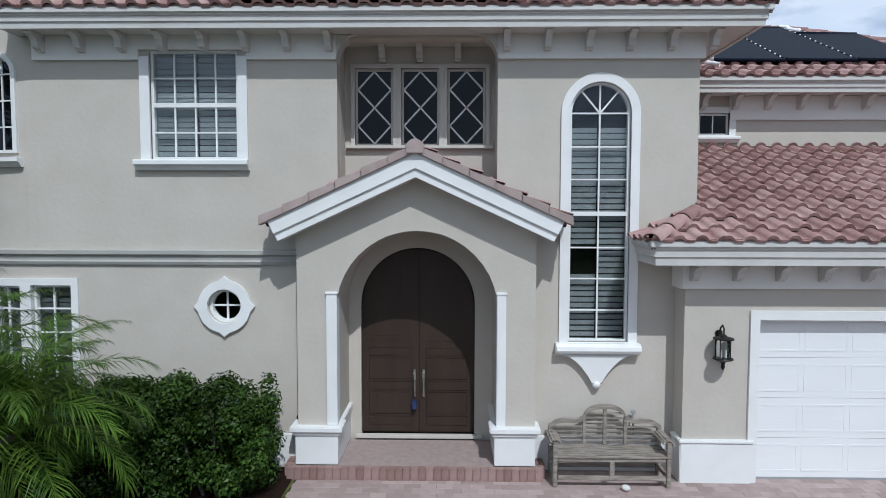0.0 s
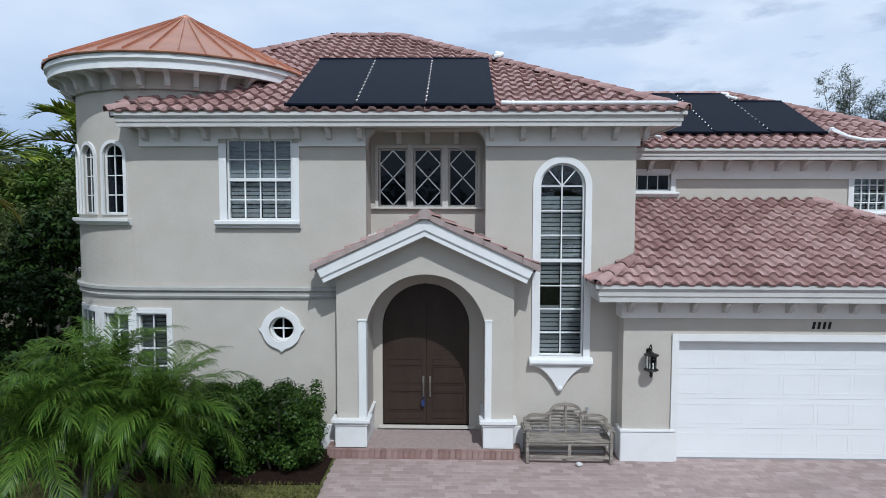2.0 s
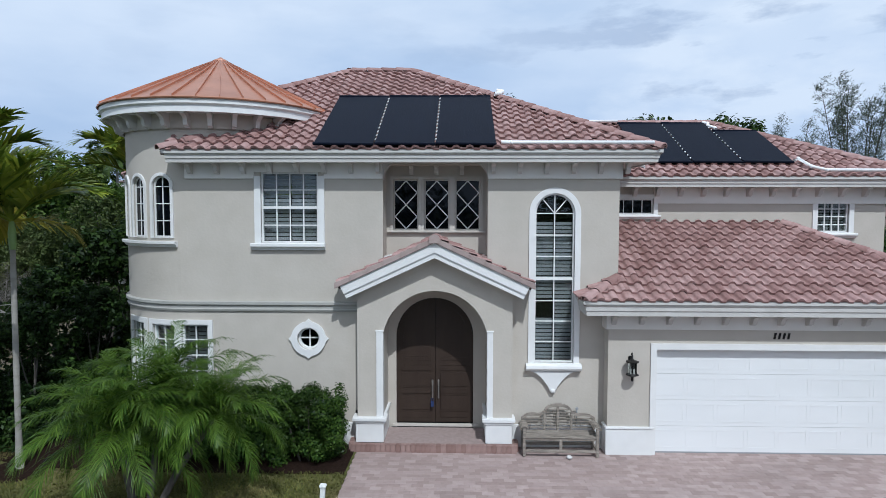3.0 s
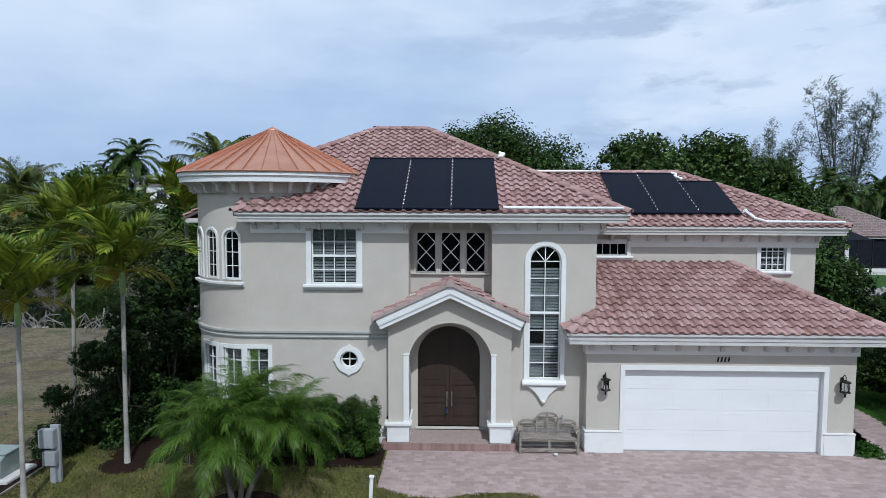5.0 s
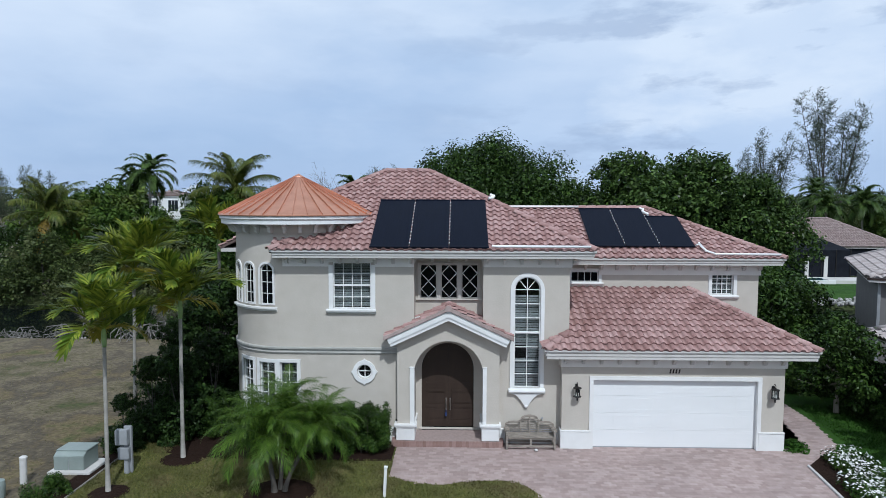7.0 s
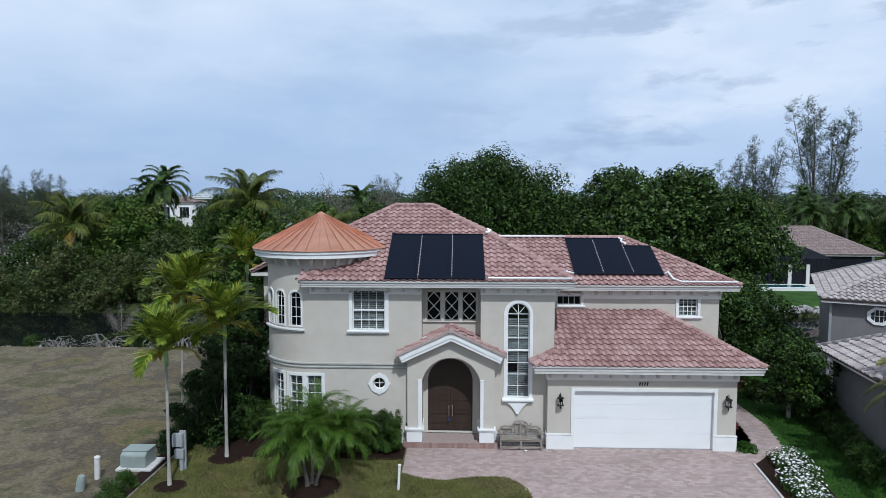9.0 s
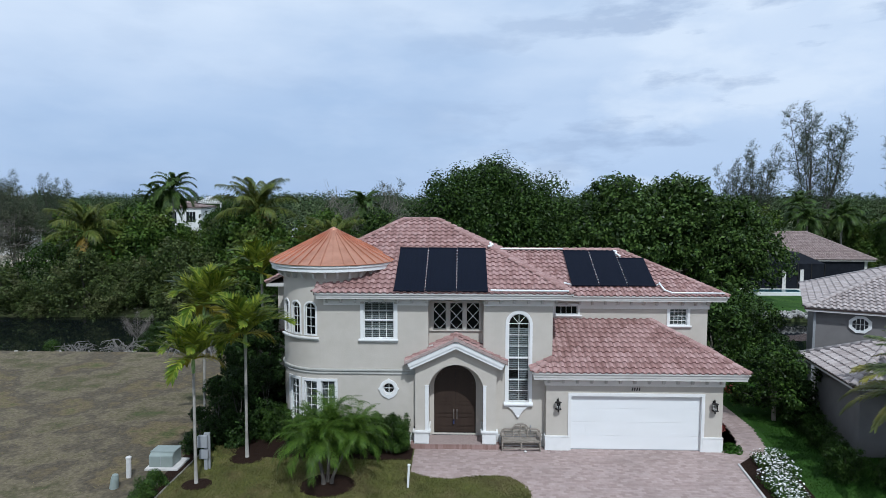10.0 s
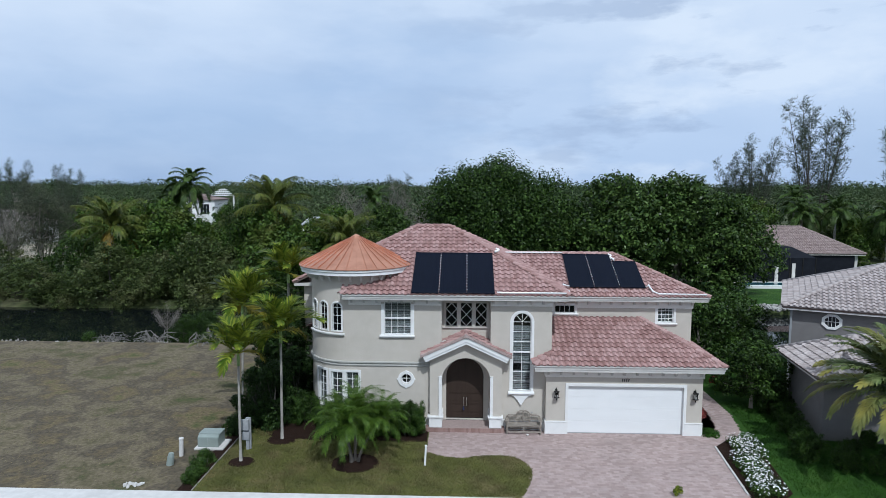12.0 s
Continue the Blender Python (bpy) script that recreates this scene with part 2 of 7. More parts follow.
MULCH = surface("dark_mulch", (0.012, 0.007, 0.005), (0.036, 0.020, 0.014), 25.0, 0.95, bump=1.0, bump_scale=60, dist=0.04, spec=0.1)
BARK = surface("grey_bark", (0.17, 0.15, 0.125), (0.27, 0.245, 0.21), 6.0, 0.9, bump=0.8, bump_scale=25, stretch=(1, 1, 0.3), dist=0.02)
PALMBARK = surface("pale_palm_bark", (0.24, 0.226, 0.20), (0.37, 0.35, 0.315), 4.0, 0.85, bump=0.6, bump_scale=14, stretch=(0.4, 0.4, 2.0), dist=0.02, dirt=(0.14, 0.13, 0.112), dirt_scale=2.0, dirt_amount=0.6)
DEADWOOD = surface("bleached_branches", (0.12, 0.113, 0.102), (0.21, 0.195, 0.178), 6.0, 0.9, bump=0.4)
SHAFT = surface("green_crownshaft", (0.13, 0.20, 0.055), (0.18, 0.26, 0.075), 5.0, 0.5, bump=0.1)
BLUEWALL = surface("grey_taupe_stucco", (0.150, 0.141, 0.138), (0.175, 0.166, 0.162), 2.0, 0.85, bump=0.4, bump_scale=40)
SCREEN = surface("dark_screen_mesh", (0.008, 0.009, 0.013), (0.013, 0.015, 0.020), 2.0, 0.8, bump=0, spec=0.08)
POOLBLUE = surface("pool_water", (0.02, 0.08, 0.10), (0.03, 0.11, 0.13), 2.0, 0.1, bump=0.1)

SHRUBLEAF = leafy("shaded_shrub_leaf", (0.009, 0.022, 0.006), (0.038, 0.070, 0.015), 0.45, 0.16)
LAWNLEAF = leafy("lawn_blades", (0.082, 0.094, 0.022), (0.148, 0.140, 0.046), 0.6, 0.2, 0.45, alt=(0.150, 0.122, 0.056), alt_scale=0.8)
# Side-lawn blades darkened: shade from the trees is put into their green.
GREENBLADE = leafy("deep_lawn_blades", (0.019, 0.056, 0.006), (0.042, 0.102, 0.012), 0.6, 0.2, 0.3)
HEDGE = leafy("hedge_leaf", (0.008, 0.026, 0.005), (0.066, 0.118, 0.019), 0.42, 0.16)
GLOSSLEAF = leafy("glossy_tree_leaf", (0.010, 0.026, 0.006), (0.084, 0.136, 0.030), 0.36, 0.18, 0.6)
GREYLEAF = leafy("grey_feathery_leaf", (0.040, 0.048, 0.028), (0.110, 0.118, 0.074), 0.7, 0.2)
TREELEAF = leafy("tree_leaf", (0.007, 0.020, 0.004), (0.054, 0.096, 0.017), 0.45, 0.16, 0.6)
FARLEAF = leafy("far_leaf", (0.020, 0.038, 0.015), (0.058, 0.086, 0.032), 0.7, 0.15, 0.60, 0.13, alt=(0.080, 0.100, 0.046), alt_scale=0.07)
DARKLEAF = leafy("dark_tree_leaf", (0.009, 0.022, 0.004), (0.042, 0.076, 0.013), 0.45, 0.15)
MANGROVE = leafy("mangrove_leaf", (0.026, 0.044, 0.012), (0.088, 0.114, 0.034), 0.5, 0.22, alt=(0.115, 0.126, 0.050), alt_scale=0.3)
LIVELEAF = leafy("lively_tree_leaf", (0.022, 0.052, 0.008), (0.082, 0.136, 0.022), 0.5, 0.2, alt=(0.100, 0.130, 0.026), alt_scale=0.35)
PINELEAF = leafy("casuarina_needles", (0.040, 0.056, 0.034), (0.085, 0.104, 0.064), 0.7, 0.2)
DARKBARK = surface("dark_thin_bark", (0.050, 0.043, 0.036), (0.085, 0.075, 0.064), 6.0, 0.9, bump=0.5, bump_scale=20)
TWIG = surface("grey_twigs", (0.14, 0.125, 0.105), (0.20, 0.18, 0.155), 2.0, 0.9, bump=0)
PALMLEAF = leafy("palm_leaflet", (0.048, 0.095, 0.011), (0.255, 0.285, 0.032), 0.38, 0.32)
YELLOWLEAF = leafy("yellowing_palm_leaflet", (0.20, 0.19, 0.022), (0.32, 0.27, 0.04), 0.45, 0.3, 0.25)
DATELEAF = leafy("date_palm_leaflet", (0.020, 0.056, 0.006), (0.112, 0.178, 0.024), 0.38, 0.28)
SILVERLEAF = leafy("silver_date_leaflet", (0.062, 0.100, 0.030), (0.165, 0.195, 0.070), 0.45, 0.25, alt=(0.28, 0.25, 0.06), alt_scale=0.6)
ROYALLEAF = leafy("royal_palm_leaflet", (0.026, 0.056, 0.012), (0.084, 0.126, 0.030), 0.45, 0.2)
COCOLEAF = leafy("coconut_leaflet", (0.046, 0.074, 0.014), (0.130, 0.140, 0.028), 0.45, 0.25)
PETAL = leafy("white_petals", (0.72, 0.72, 0.70), (0.85, 0.85, 0.84), 0.6, 0.2, 0.1)


def ground_material(name, tones, scale, relief, fine, lo=0.62, hi=1.32, stretch=(1, 1, 1)):
    m, n, l, b = nodes_of(name)
    tc = n.new("ShaderNodeTexCoord")
    mp = n.new("ShaderNodeMapping")
    mp.inputs["Scale"].default_value = stretch
    l.new(tc.outputs["Object"], mp.inputs[0])
    a = n.new("ShaderNodeTexNoise")
    a.inputs["Scale"].default_value, a.inputs["Detail"].default_value, a.inputs["Roughness"].default_value = scale, 9, 0.68
    l.new(mp.outputs[0], a.inputs["Vector"])
    rp = n.new("ShaderNodeValToRGB")
    el = rp.color_ramp.elements
    el[0].position, el[0].color = 0.36, (*tones[0], 1)
    el[1].position, el[1].color = 0.64, (*tones[-1], 1)
    for k, c in enumerate(tones[1:-1]):
        e = el.new(0.36 + 0.28 * (k + 1) / (len(tones) - 1))
        e.color = (*c, 1)
    l.new(a.outputs["Fac"], rp.inputs[0])
    f2 = n.new("ShaderNodeTexNoise")
    f2.inputs["Scale"].default_value, f2.inputs["Detail"].default_value = fine, 5
    l.new(tc.outputs["Object"], f2.inputs["Vector"])
    mr = n.new("ShaderNodeMapRange")
    mr.inputs["From Min"].default_value, mr.inputs["From Max"].default_value = 0.3, 0.7
    mr.inputs["To Min"].default_value, mr.inputs["To Max"].default_value = lo, hi
    l.new(f2.outputs["Fac"], mr.inputs["Value"])
    hv = n.new("ShaderNodeHueSaturation")
    l.new(rp.outputs[0], hv.inputs["Color"])
    l.new(mr.outputs[0], hv.inputs["Value"])
    l.new(hv.outputs[0], b.inputs["Base Color"])
    b.inputs["Roughness"].default_value = 0.95
    b.inputs["Specular IOR Level"].default_value = 0.2
    bp = n.new("ShaderNodeBump")
    bp.inputs["Strength"].default_value, bp.inputs["Distance"].default_value = relief, 0.05
    l.new(f2.outputs["Fac"], bp.inputs["Height"])
    l.new(bp.outputs[0], b.inputs["Normal"])
    return m


DRYGRASS = ground_material("dry_grass", [(0.060, 0.070, 0.026), (0.088, 0.078, 0.044), (0.142, 0.118, 0.076), (0.074, 0.062, 0.045), (0.132, 0.104, 0.058), (0.072, 0.078, 0.030)], 0.20, 0.6, 7.0, 0.72, 1.28)
LAWN = ground_material("lawn_ground", [(0.068, 0.080, 0.019), (0.102, 0.102, 0.034), (0.150, 0.128, 0.058)], 0.7, 0.9, 16.0)
# Tones lowered: the tree shade over the side lawn sits in the colour.
DEEPLAWN = ground_material("deep_lawn_ground", [(0.018, 0.050, 0.006), (0.028, 0.075, 0.008), (0.046, 0.094, 0.013)], 0.6, 0.9, 18.0)
BAREGROUND = ground_material("bare_ground", [(0.20, 0.17, 0.13), (0.28, 0.245, 0.19), (0.34, 0.31, 0.25)], 0.2, 0.8, 2.0)
FARLAND = ground_material("far_land", [(0.030, 0.045, 0.016), (0.050, 0.062, 0.022), (0.085, 0.080, 0.045)], 0.05, 0.8, 1.5)


def glass_material():
    m, n, l, b = nodes_of("window_glass")
    b.inputs["Base Color"].default_value = (0.72, 0.78, 0.80, 1)
    b.inputs["Roughness"].default_value = 0.01
    b.inputs["Transmission Weight"].default_value = 1.0
    b.inputs["IOR"].default_value = 1.45
    return m


def dark_glass_material():
    m, n, l, b = nodes_of("dark_window_glass")
    b.inputs["Base Color"].default_value = (0.003, 0.004, 0.006, 1)
    b.inputs["Roughness"].default_value = 0.03
    b.inputs["Specular IOR Level"].default_value = 0.22
    return m


def water_material():
    m, n, l, b = nodes_of("dark_canal_water")
    b.inputs["Base Color"].default_value = (0.005, 0.007, 0.007, 1)
    b.inputs["Roughness"].default_value = 0.025
    nz = n.new("ShaderNodeTexNoise")
    nz.inputs["Scale"].default_value, nz.inputs["Detail"].default_value = 0.7, 2
    tc = n.new("ShaderNodeTexCoord")
    l.new(tc.outputs["Object"], nz.inputs["Vector"])
    bp = n.new("ShaderNodeBump")
    bp.inputs["Strength"].default_value, bp.inputs["Distance"].default_value = 0.06, 0.02
    l.new(nz.outputs["Fac"], bp.inputs["Height"])
    l.new(bp.outputs[0], b.inputs["Normal"])
    return m


GLASS, DARKGLASS, WATER = glass_material(), dark_glass_material(), water_material()


# ---- building blocks ----
def link_mesh(name, bm, material, parent=None, label="", smooth=False):
    me = bpy.data.meshes.new(name)
    bm.normal_update()
    bm.to_mesh(me)
    bm.free()
    return link_data(name, me, material, parent, label, smooth)


def link_data(name, me, material, parent=None, label="", smooth=False):
    if material and not me.materials:
        me.materials.append(material)
    if smooth:
        me.polygons.foreach_set("use_smooth", [True] * len(me.polygons))
    ob = new(name, me)
    ob.parent = parent
    if label:
        tagged(ob, label)
    return ob


def part(name, bm, material, parent, label="", smooth=False):
    """One mesh under a thing or under a part."""
    return link_mesh(name, bm, material, parent, label, smooth)


def thing(name, label, category, group="", at=(0, 0, 0)):
    ob = new(name)
    ob.location = at
    ob.empty_display_size = 0.2
    return tagged(ob, label, category, group)


def raw(name, verts, faces, material, parent=None, label="", smooth=False):
    me = bpy.data.meshes.new(name)
    me.from_pydata(verts, [], faces)
    me.update()
    return link_data(name, me, material, parent, label, smooth)


def box(bm, x0, x1, y0, y1, z0, z1, bevel=0.0):
    vs = [bm.verts.new((x, y, z)) for x in (x0, x1) for y in (y0, y1) for z in (z0, z1)]
    fs = [bm.faces.new([vs[i] for i in q]) for q in ((0, 1, 3, 2), (4, 6, 7, 5), (0, 4, 5, 1), (2, 3, 7, 6), (0, 2, 6, 4), (1, 5, 7, 3))]
    if bevel:
        es = list({e for f in fs for e in f.edges})
        bmesh.ops.bevel(bm, geom=es, offset=bevel, segments=2, affect="EDGES", clamp_overlap=True)
    return bm


def boxes(*dims, bevel=0.0):
    bm = bmesh.new()
    for d in dims:
        box(bm, *d, bevel=bevel)
    return bm


def extrude(bm, ring_a, ring_b, caps=True):
    """A solid between two equal rings of points."""
    a = [bm.verts.new(p) for p in ring_a]
    b = [bm.verts.new(p) for p in ring_b]
    n = len(a)
    for i in range(n):
        bm.faces.new((a[i], a[(i + 1) % n], b[(i + 1) % n], b[i]))
    if caps:
        bm.faces.new(a[::-1])
        bm.faces.new(b)
    return bm


def fix(bm):
    bmesh.ops.recalc_face_normals(bm, faces=bm.faces)
    return bm


def tube(bm, pts, radii, sides=8, caps=True):
    """A round bar along points, with one radius or one for each point."""
    pts = [Vector(p) for p in pts]
    if not isinstance(radii, (list, tuple)):
        radii = [radii] * len(pts)
    rings = []
    side = Vector((1, 0, 0))
    for i, p in enumerate(pts):
        way = (pts[min(i + 1, len(pts) - 1)] - pts[max(i - 1, 0)]).normalized()
        if abs(way.dot(side)) > 0.95:
            side = Vector((0, 1, 0))
        a = way.cross(side).normalized()
        c = way.cross(a).normalized()
        side = -c if side.dot(c) < 0 else c
        a = way.cross(side).normalized()
        rings.append([bm.verts.new(p + (a * math.cos(k * math.tau / sides) + side * math.sin(k * math.tau / sides)) * radii[i]) for k in range(sides)])
    for r0, r1 in zip(rings, rings[1:]):
        for k in range(sides):
            bm.faces.new((r0[k], r0[(k + 1) % sides], r1[(k + 1) % sides], r1[k]))
    if caps:
        bm.faces.new(rings[0])
        bm.faces.new(rings[-1][::-1])
    return bm


def lathe(bm, profile, sides=24, centre=(0, 0), arc=math.tau):
    rings = []
    full = arc >= math.tau - 1e-6
    for k in range(sides if full else sides + 1):
        a = k * arc / sides
        rings.append([bm.verts.new((centre[0] + r * math.cos(a), centre[1] + r * math.sin(a), z)) for r, z in profile])
    m = len(rings)
    for k in range(m if full else m - 1):
        r0, r1 = rings[k], rings[(k + 1) % m]
        for i in range(len(profile) - 1):
            bm.faces.new((r0[i], r1[i], r1[i + 1], r0[i + 1]))
    return bm


# ---- wall surfaces: u runs along the wall, d out of it, z up ----
CX, CY, RT = -5.14, 2.03, 2.03


def front(u, d, z):
    if u >= CX:
        return (u, -d, z)
    a = (CX - u) / RT
    return (CX - (RT + d) * math.sin(a), CY - (RT + d) * math.cos(a), z)


def flat(y0):
    return lambda u, d, z: (u, y0 - d, z)


def tower_u(degrees):
    return CX - RT * radians(degrees)


def rect_hole(u0, u1, z0, z1):
    return (u0, u1, lambda u: z0, lambda u: z1, 1)


def arch_hole(u0, u1, z0, spring):
    c, r = (u0 + u1) / 2, (u1 - u0) / 2
    return (u0, u1, lambda u: z0, lambda u: spring + math.sqrt(max(0, r * r - (u - c) ** 2)), 20)


def round_hole(c, z, r):
    return (c - r, c + r, lambda u: z - math.sqrt(max(0, r * r - (u - c) ** 2)), lambda u: z + math.sqrt(max(0, r * r - (u - c) ** 2)), 24)


def strip_wall(surface_map, u0, u1, zb, zt, holes, thick, step=4.0):
    """A wall with thickness, and openings right through it."""
    zb = zb if callable(zb) else (lambda u, v=zb: v)
    zt = zt if callable(zt) else (lambda u, v=zt: v)
    cuts = {u0, u1}
    for a, b, lo, hi, n in holes:
        c, r = (a + b) / 2, (b - a) / 2
        cuts |= {a, b} | {c - r * math.cos(math.pi * k / n) for k in range(n + 1)}
    k = max(1, math.ceil((u1 - u0) / step))
    cuts |= {u0 + (u1 - u0) * i / k for i in range(k + 1)}
    cuts = sorted(c for c in cuts if u0 - 1e-9 <= c <= u1 + 1e-9)
    us = [cuts[0]]
    for c in cuts[1:]:
        if c - us[-1] > 1e-4:
            us.append(c)
    bm = bmesh.new()

    def quad(*p):
        if len({tuple(round(c, 5) for c in q) for q in p}) >= 3:
            bm.faces.new([bm.verts.new(q) for q in p])

    def spans(u, m):
        cut = sorted((lo(u), hi(u)) for a, b, lo, hi, n in holes if a - 1e-6 < m < b + 1e-6)
        edges = [zb(u)] + [z for pair in cut for z in pair] + [zt(u)]
        return [(edges[i], edges[i + 1]) for i in range(0, len(edges), 2)]

    f = surface_map
    for a, b in zip(us, us[1:]):
        m = (a + b) / 2
        for (la, ha), (lb, hb) in zip(spans(a, m), spans(b, m)):
            if ha - la < 1e-4 and hb - lb < 1e-4:
                continue
            quad(f(a, 0, la), f(b, 0, lb), f(b, 0, hb), f(a, 0, ha))
            quad(f(b, -thick, lb), f(a, -thick, la), f(a, -thick, ha), f(b, -thick, hb))
            quad(f(a, 0, ha), f(b, 0, hb), f(b, -thick, hb), f(a, -thick, ha))
            quad(f(b, 0, lb), f(a, 0, la), f(a, -thick, la), f(b, -thick, lb))
    for a, b, lo, hi, n in holes:
        for u in (a, b):
            if hi(u) - lo(u) > 1e-3:
                quad(f(u, 0, lo(u)), f(u, 0, hi(u)), f(u, -thick, hi(u)), f(u, -thick, lo(u)))
    for u in (u0, u1):
        quad(f(u, 0, zb(u)), f(u, 0, zt(u)), f(u, -thick, zt(u)), f(u, -thick, zb(u)))
    bmesh.ops.remove_doubles(bm, verts=bm.verts, dist=1e-4)
    return fix(bm)


def outline(u0, u1, z0, z1, arch=False, n=12):
    """Points round an opening; for an arch z1 is where the curve springs."""
    pts = [(u0 + (u1 - u0) * i / n, z0) for i in range(n + 1)]
    if arch:
        c, r = (u0 + u1) / 2, (u1 - u0) / 2
        pts += [(c + r * math.cos(math.pi * i / (2 * n)), z1 + r * math.sin(math.pi * i / (2 * n))) for i in range(2 * n + 1)]
    else:
        pts += [(u1 - (u1 - u0) * i / n, z1) for i in range(n + 1)]
    return pts


def ring(bm, f, outer, inner, d0, d1):
    """A frame between two outlines, from depth d0 out to d1."""
    n = len(outer)
    o0, o1 = [bm.verts.new(f(u, d0, z)) for u, z in outer], [bm.verts.new(f(u, d1, z)) for u, z in outer]
    i0, i1 = [bm.verts.new(f(u, d0, z)) for u, z in inner], [bm.verts.new(f(u, d1, z)) for u, z in inner]
    for a in range(n):
        b = (a + 1) % n
        for q in ((o1[a], o1[b], i1[b], i1[a]), (o0[b], o0[a], i0[a], i0[b]), (o0[a], o0[b], o1[b], o1[a]), (i0[b], i0[a], i1[a], i1[b])):
            if len({tuple(round(c, 5) for c in v.co) for v in q}) == 4:
                bm.faces.new(q)
    return bm


def slab(bm, f, u0, u1, z0, z1, d0, d1, n=1):
    """A bar that lies along the wall, bent with it."""
    for k in range(n):
        a, b = u0 + (u1 - u0) * k / n, u0 + (u1 - u0) * (k + 1) / n
        extrude(bm, [f(a, d, z) for d, z in ((d0, z0), (d1, z0), (d1, z1), (d0, z1))], [f(b, d, z) for d, z in ((d0, z0), (d1, z0), (d1, z1), (d0, z1))])
    return bm


def bar(bm, f, p, q, width, d0, d1):
    """A straight glazing bar between two points of a wall."""
    dx, dz = q[0] - p[0], q[1] - p[1]
    ln = math.hypot(dx, dz)
    nx, nz = -dz / ln * width / 2, dx / ln * width / 2
    loop = [(p[0] + nx, p[1] + nz), (p[0] - nx, p[1] - nz), (q[0] - nx, q[1] - nz), (q[0] + nx, q[1] + nz)]
    return extrude(bm, [f(u, d0, z) for u, z in loop], [f(u, d1, z) for u, z in loop])


def moulding(bm, f, us, profile):
    """Sweeps a profile of (d, z) along the wall through the stations us."""
    rings = [[bm.verts.new(f(u, d, z)) for d, z in profile] for u in us]
    m = len(profile)
    for a, b in zip(rings, rings[1:]):
        for i in range(m):
            bm.faces.new((a[i], a[(i + 1) % m], b[(i + 1) % m], b[i]))
    bm.faces.new(rings[0])
    bm.faces.new(rings[-1][::-1])
    return fix(bm)


def steps(a, b, n):
    return [a + (b - a) * i / n for i in range(n + 1)]


# ---- windows ----
def window(parent, f, u0, u1, z0, z1, arch=False, trim=0.11, trim_mat=None, cols=2, rows=4, rails=(), sill=None, blind=True, skip=(),
           depth=0.05, head=True, label="", bars=None, glass=None, proud=0.035, slats=None):
    """A window in an opening: surround, sash frame, glazing bars, panes, sill and the slatted shutter behind."""
    trim_mat = trim_mat or WHITE
    top = z1 + (u1 - u0) / 2 if arch else z1
    bm = bmesh.new()
    if head:
        ring(bm, f, outline(u0 - trim, u1 + trim, z0 - trim * 0.2, z1 if arch else z1 + trim, arch), outline(u0, u1, z0, z1, arch), -0.02, proud)
    else:
        u_line = [(u0 - trim, z0 - 0.02), (u1 + trim, z0 - 0.02), (u1 + trim, z1 - 0.08), (u1, z1 - 0.08), (u1, z0), (u0, z0), (u0, z1 - 0.08), (u0 - trim, z1 - 0.08)]
        extrude(bm, [f(u, -0.02, z) for u, z in u_line], [f(u, proud, z) for u, z in u_line])
    win = part("window", fix(bm), trim_mat, parent, label)
    bm = bmesh.new()
    t = 0.034
    ring(bm, f, outline(u0 + 0.002, u1 - 0.002, z0 + 0.002, z1 - (0 if arch else 0.002), arch), outline(u0 + t, u1 - t, z0 + t, z1 - (0 if arch else t), arch), -depth - 0.05, -depth + 0.02)
    part("window_frame", fix(bm), WHITE if trim_mat is WHITE else trim_mat, win)
    for z in rails:
        part("meeting_rail", fix(slab(bmesh.new(), f, u0 + t, u1 - t, z - 0.028, z + 0.028, -depth - 0.04, -depth + 0.025, 4)), WHITE, win)
    w = 0.020

    def one(build, *args):
        part("glazing_bar", fix(build(bmesh.new(), f, *args)), WHITE, win)

    if bars == "lattice":
        a0, a1, b0, b1 = u0 + t, u1 - t, z0 + t, z1 - t
        mid, h = (a0 + a1) / 2, (b1 - b0) / 2
        for k in range(2):
            c = b0 + h * k
            for p, q in (((a0, c + h / 2), (mid, c + h)), ((mid, c + h), (a1, c + h / 2)), ((a0, c + h / 2), (mid, c)), ((mid, c), (a1, c + h / 2))):
                one(bar, p, q, 0.024, -depth - 0.02, -depth + 0.012)
    else:
        for k in range(1, cols):
            u = u0 + t + (u1 - u0 - 2 * t) * k / cols
            one(slab, u - w / 2, u + w / 2, z0 + t, (top - t) if arch else z1 - t, -depth - 0.02, -depth + 0.012)
        for z in (rows if isinstance(rows, (list, tuple)) else [z0 + (z1 - z0) * k / rows for k in range(1, rows)]):
            if all(abs(z - r) > 0.05 for r in rails):
                one(slab, u0 + t, u1 - t, z - w / 2, z + w / 2, -depth - 0.019, -depth + 0.010, 4)
        if arch and bars == "sunburst":
            c, r = (u0 + u1) / 2, (u1 - u0) / 2 - t
            for a in (50, 130):
                one(bar, (c, z1), (c + r * math.cos(radians(a)), z1 + r * math.sin(radians(a))), w, -depth - 0.018, -depth + 0.009)
    bm = bmesh.new()
    pts = outline(u0 + t * 0.5, u1 - t * 0.5, z0 + t * 0.5, z1 - (0 if arch else t * 0.5), arch)
    extrude(bm, [f(u, -depth - 0.006, z) for u, z in pts], [f(u, -depth - 0.001, z) for u, z in pts])
    pane = part("window_pane", fix(bm), glass or GLASS, win, "clear reflective window glass")
    pane.visible_shadow = glass is DARKGLASS
    if sill:
        s0, s1, zt, zb, out = sill
        bm = bmesh.new()
        n = 12 if s0 < CX else 1
        h = zt - zb
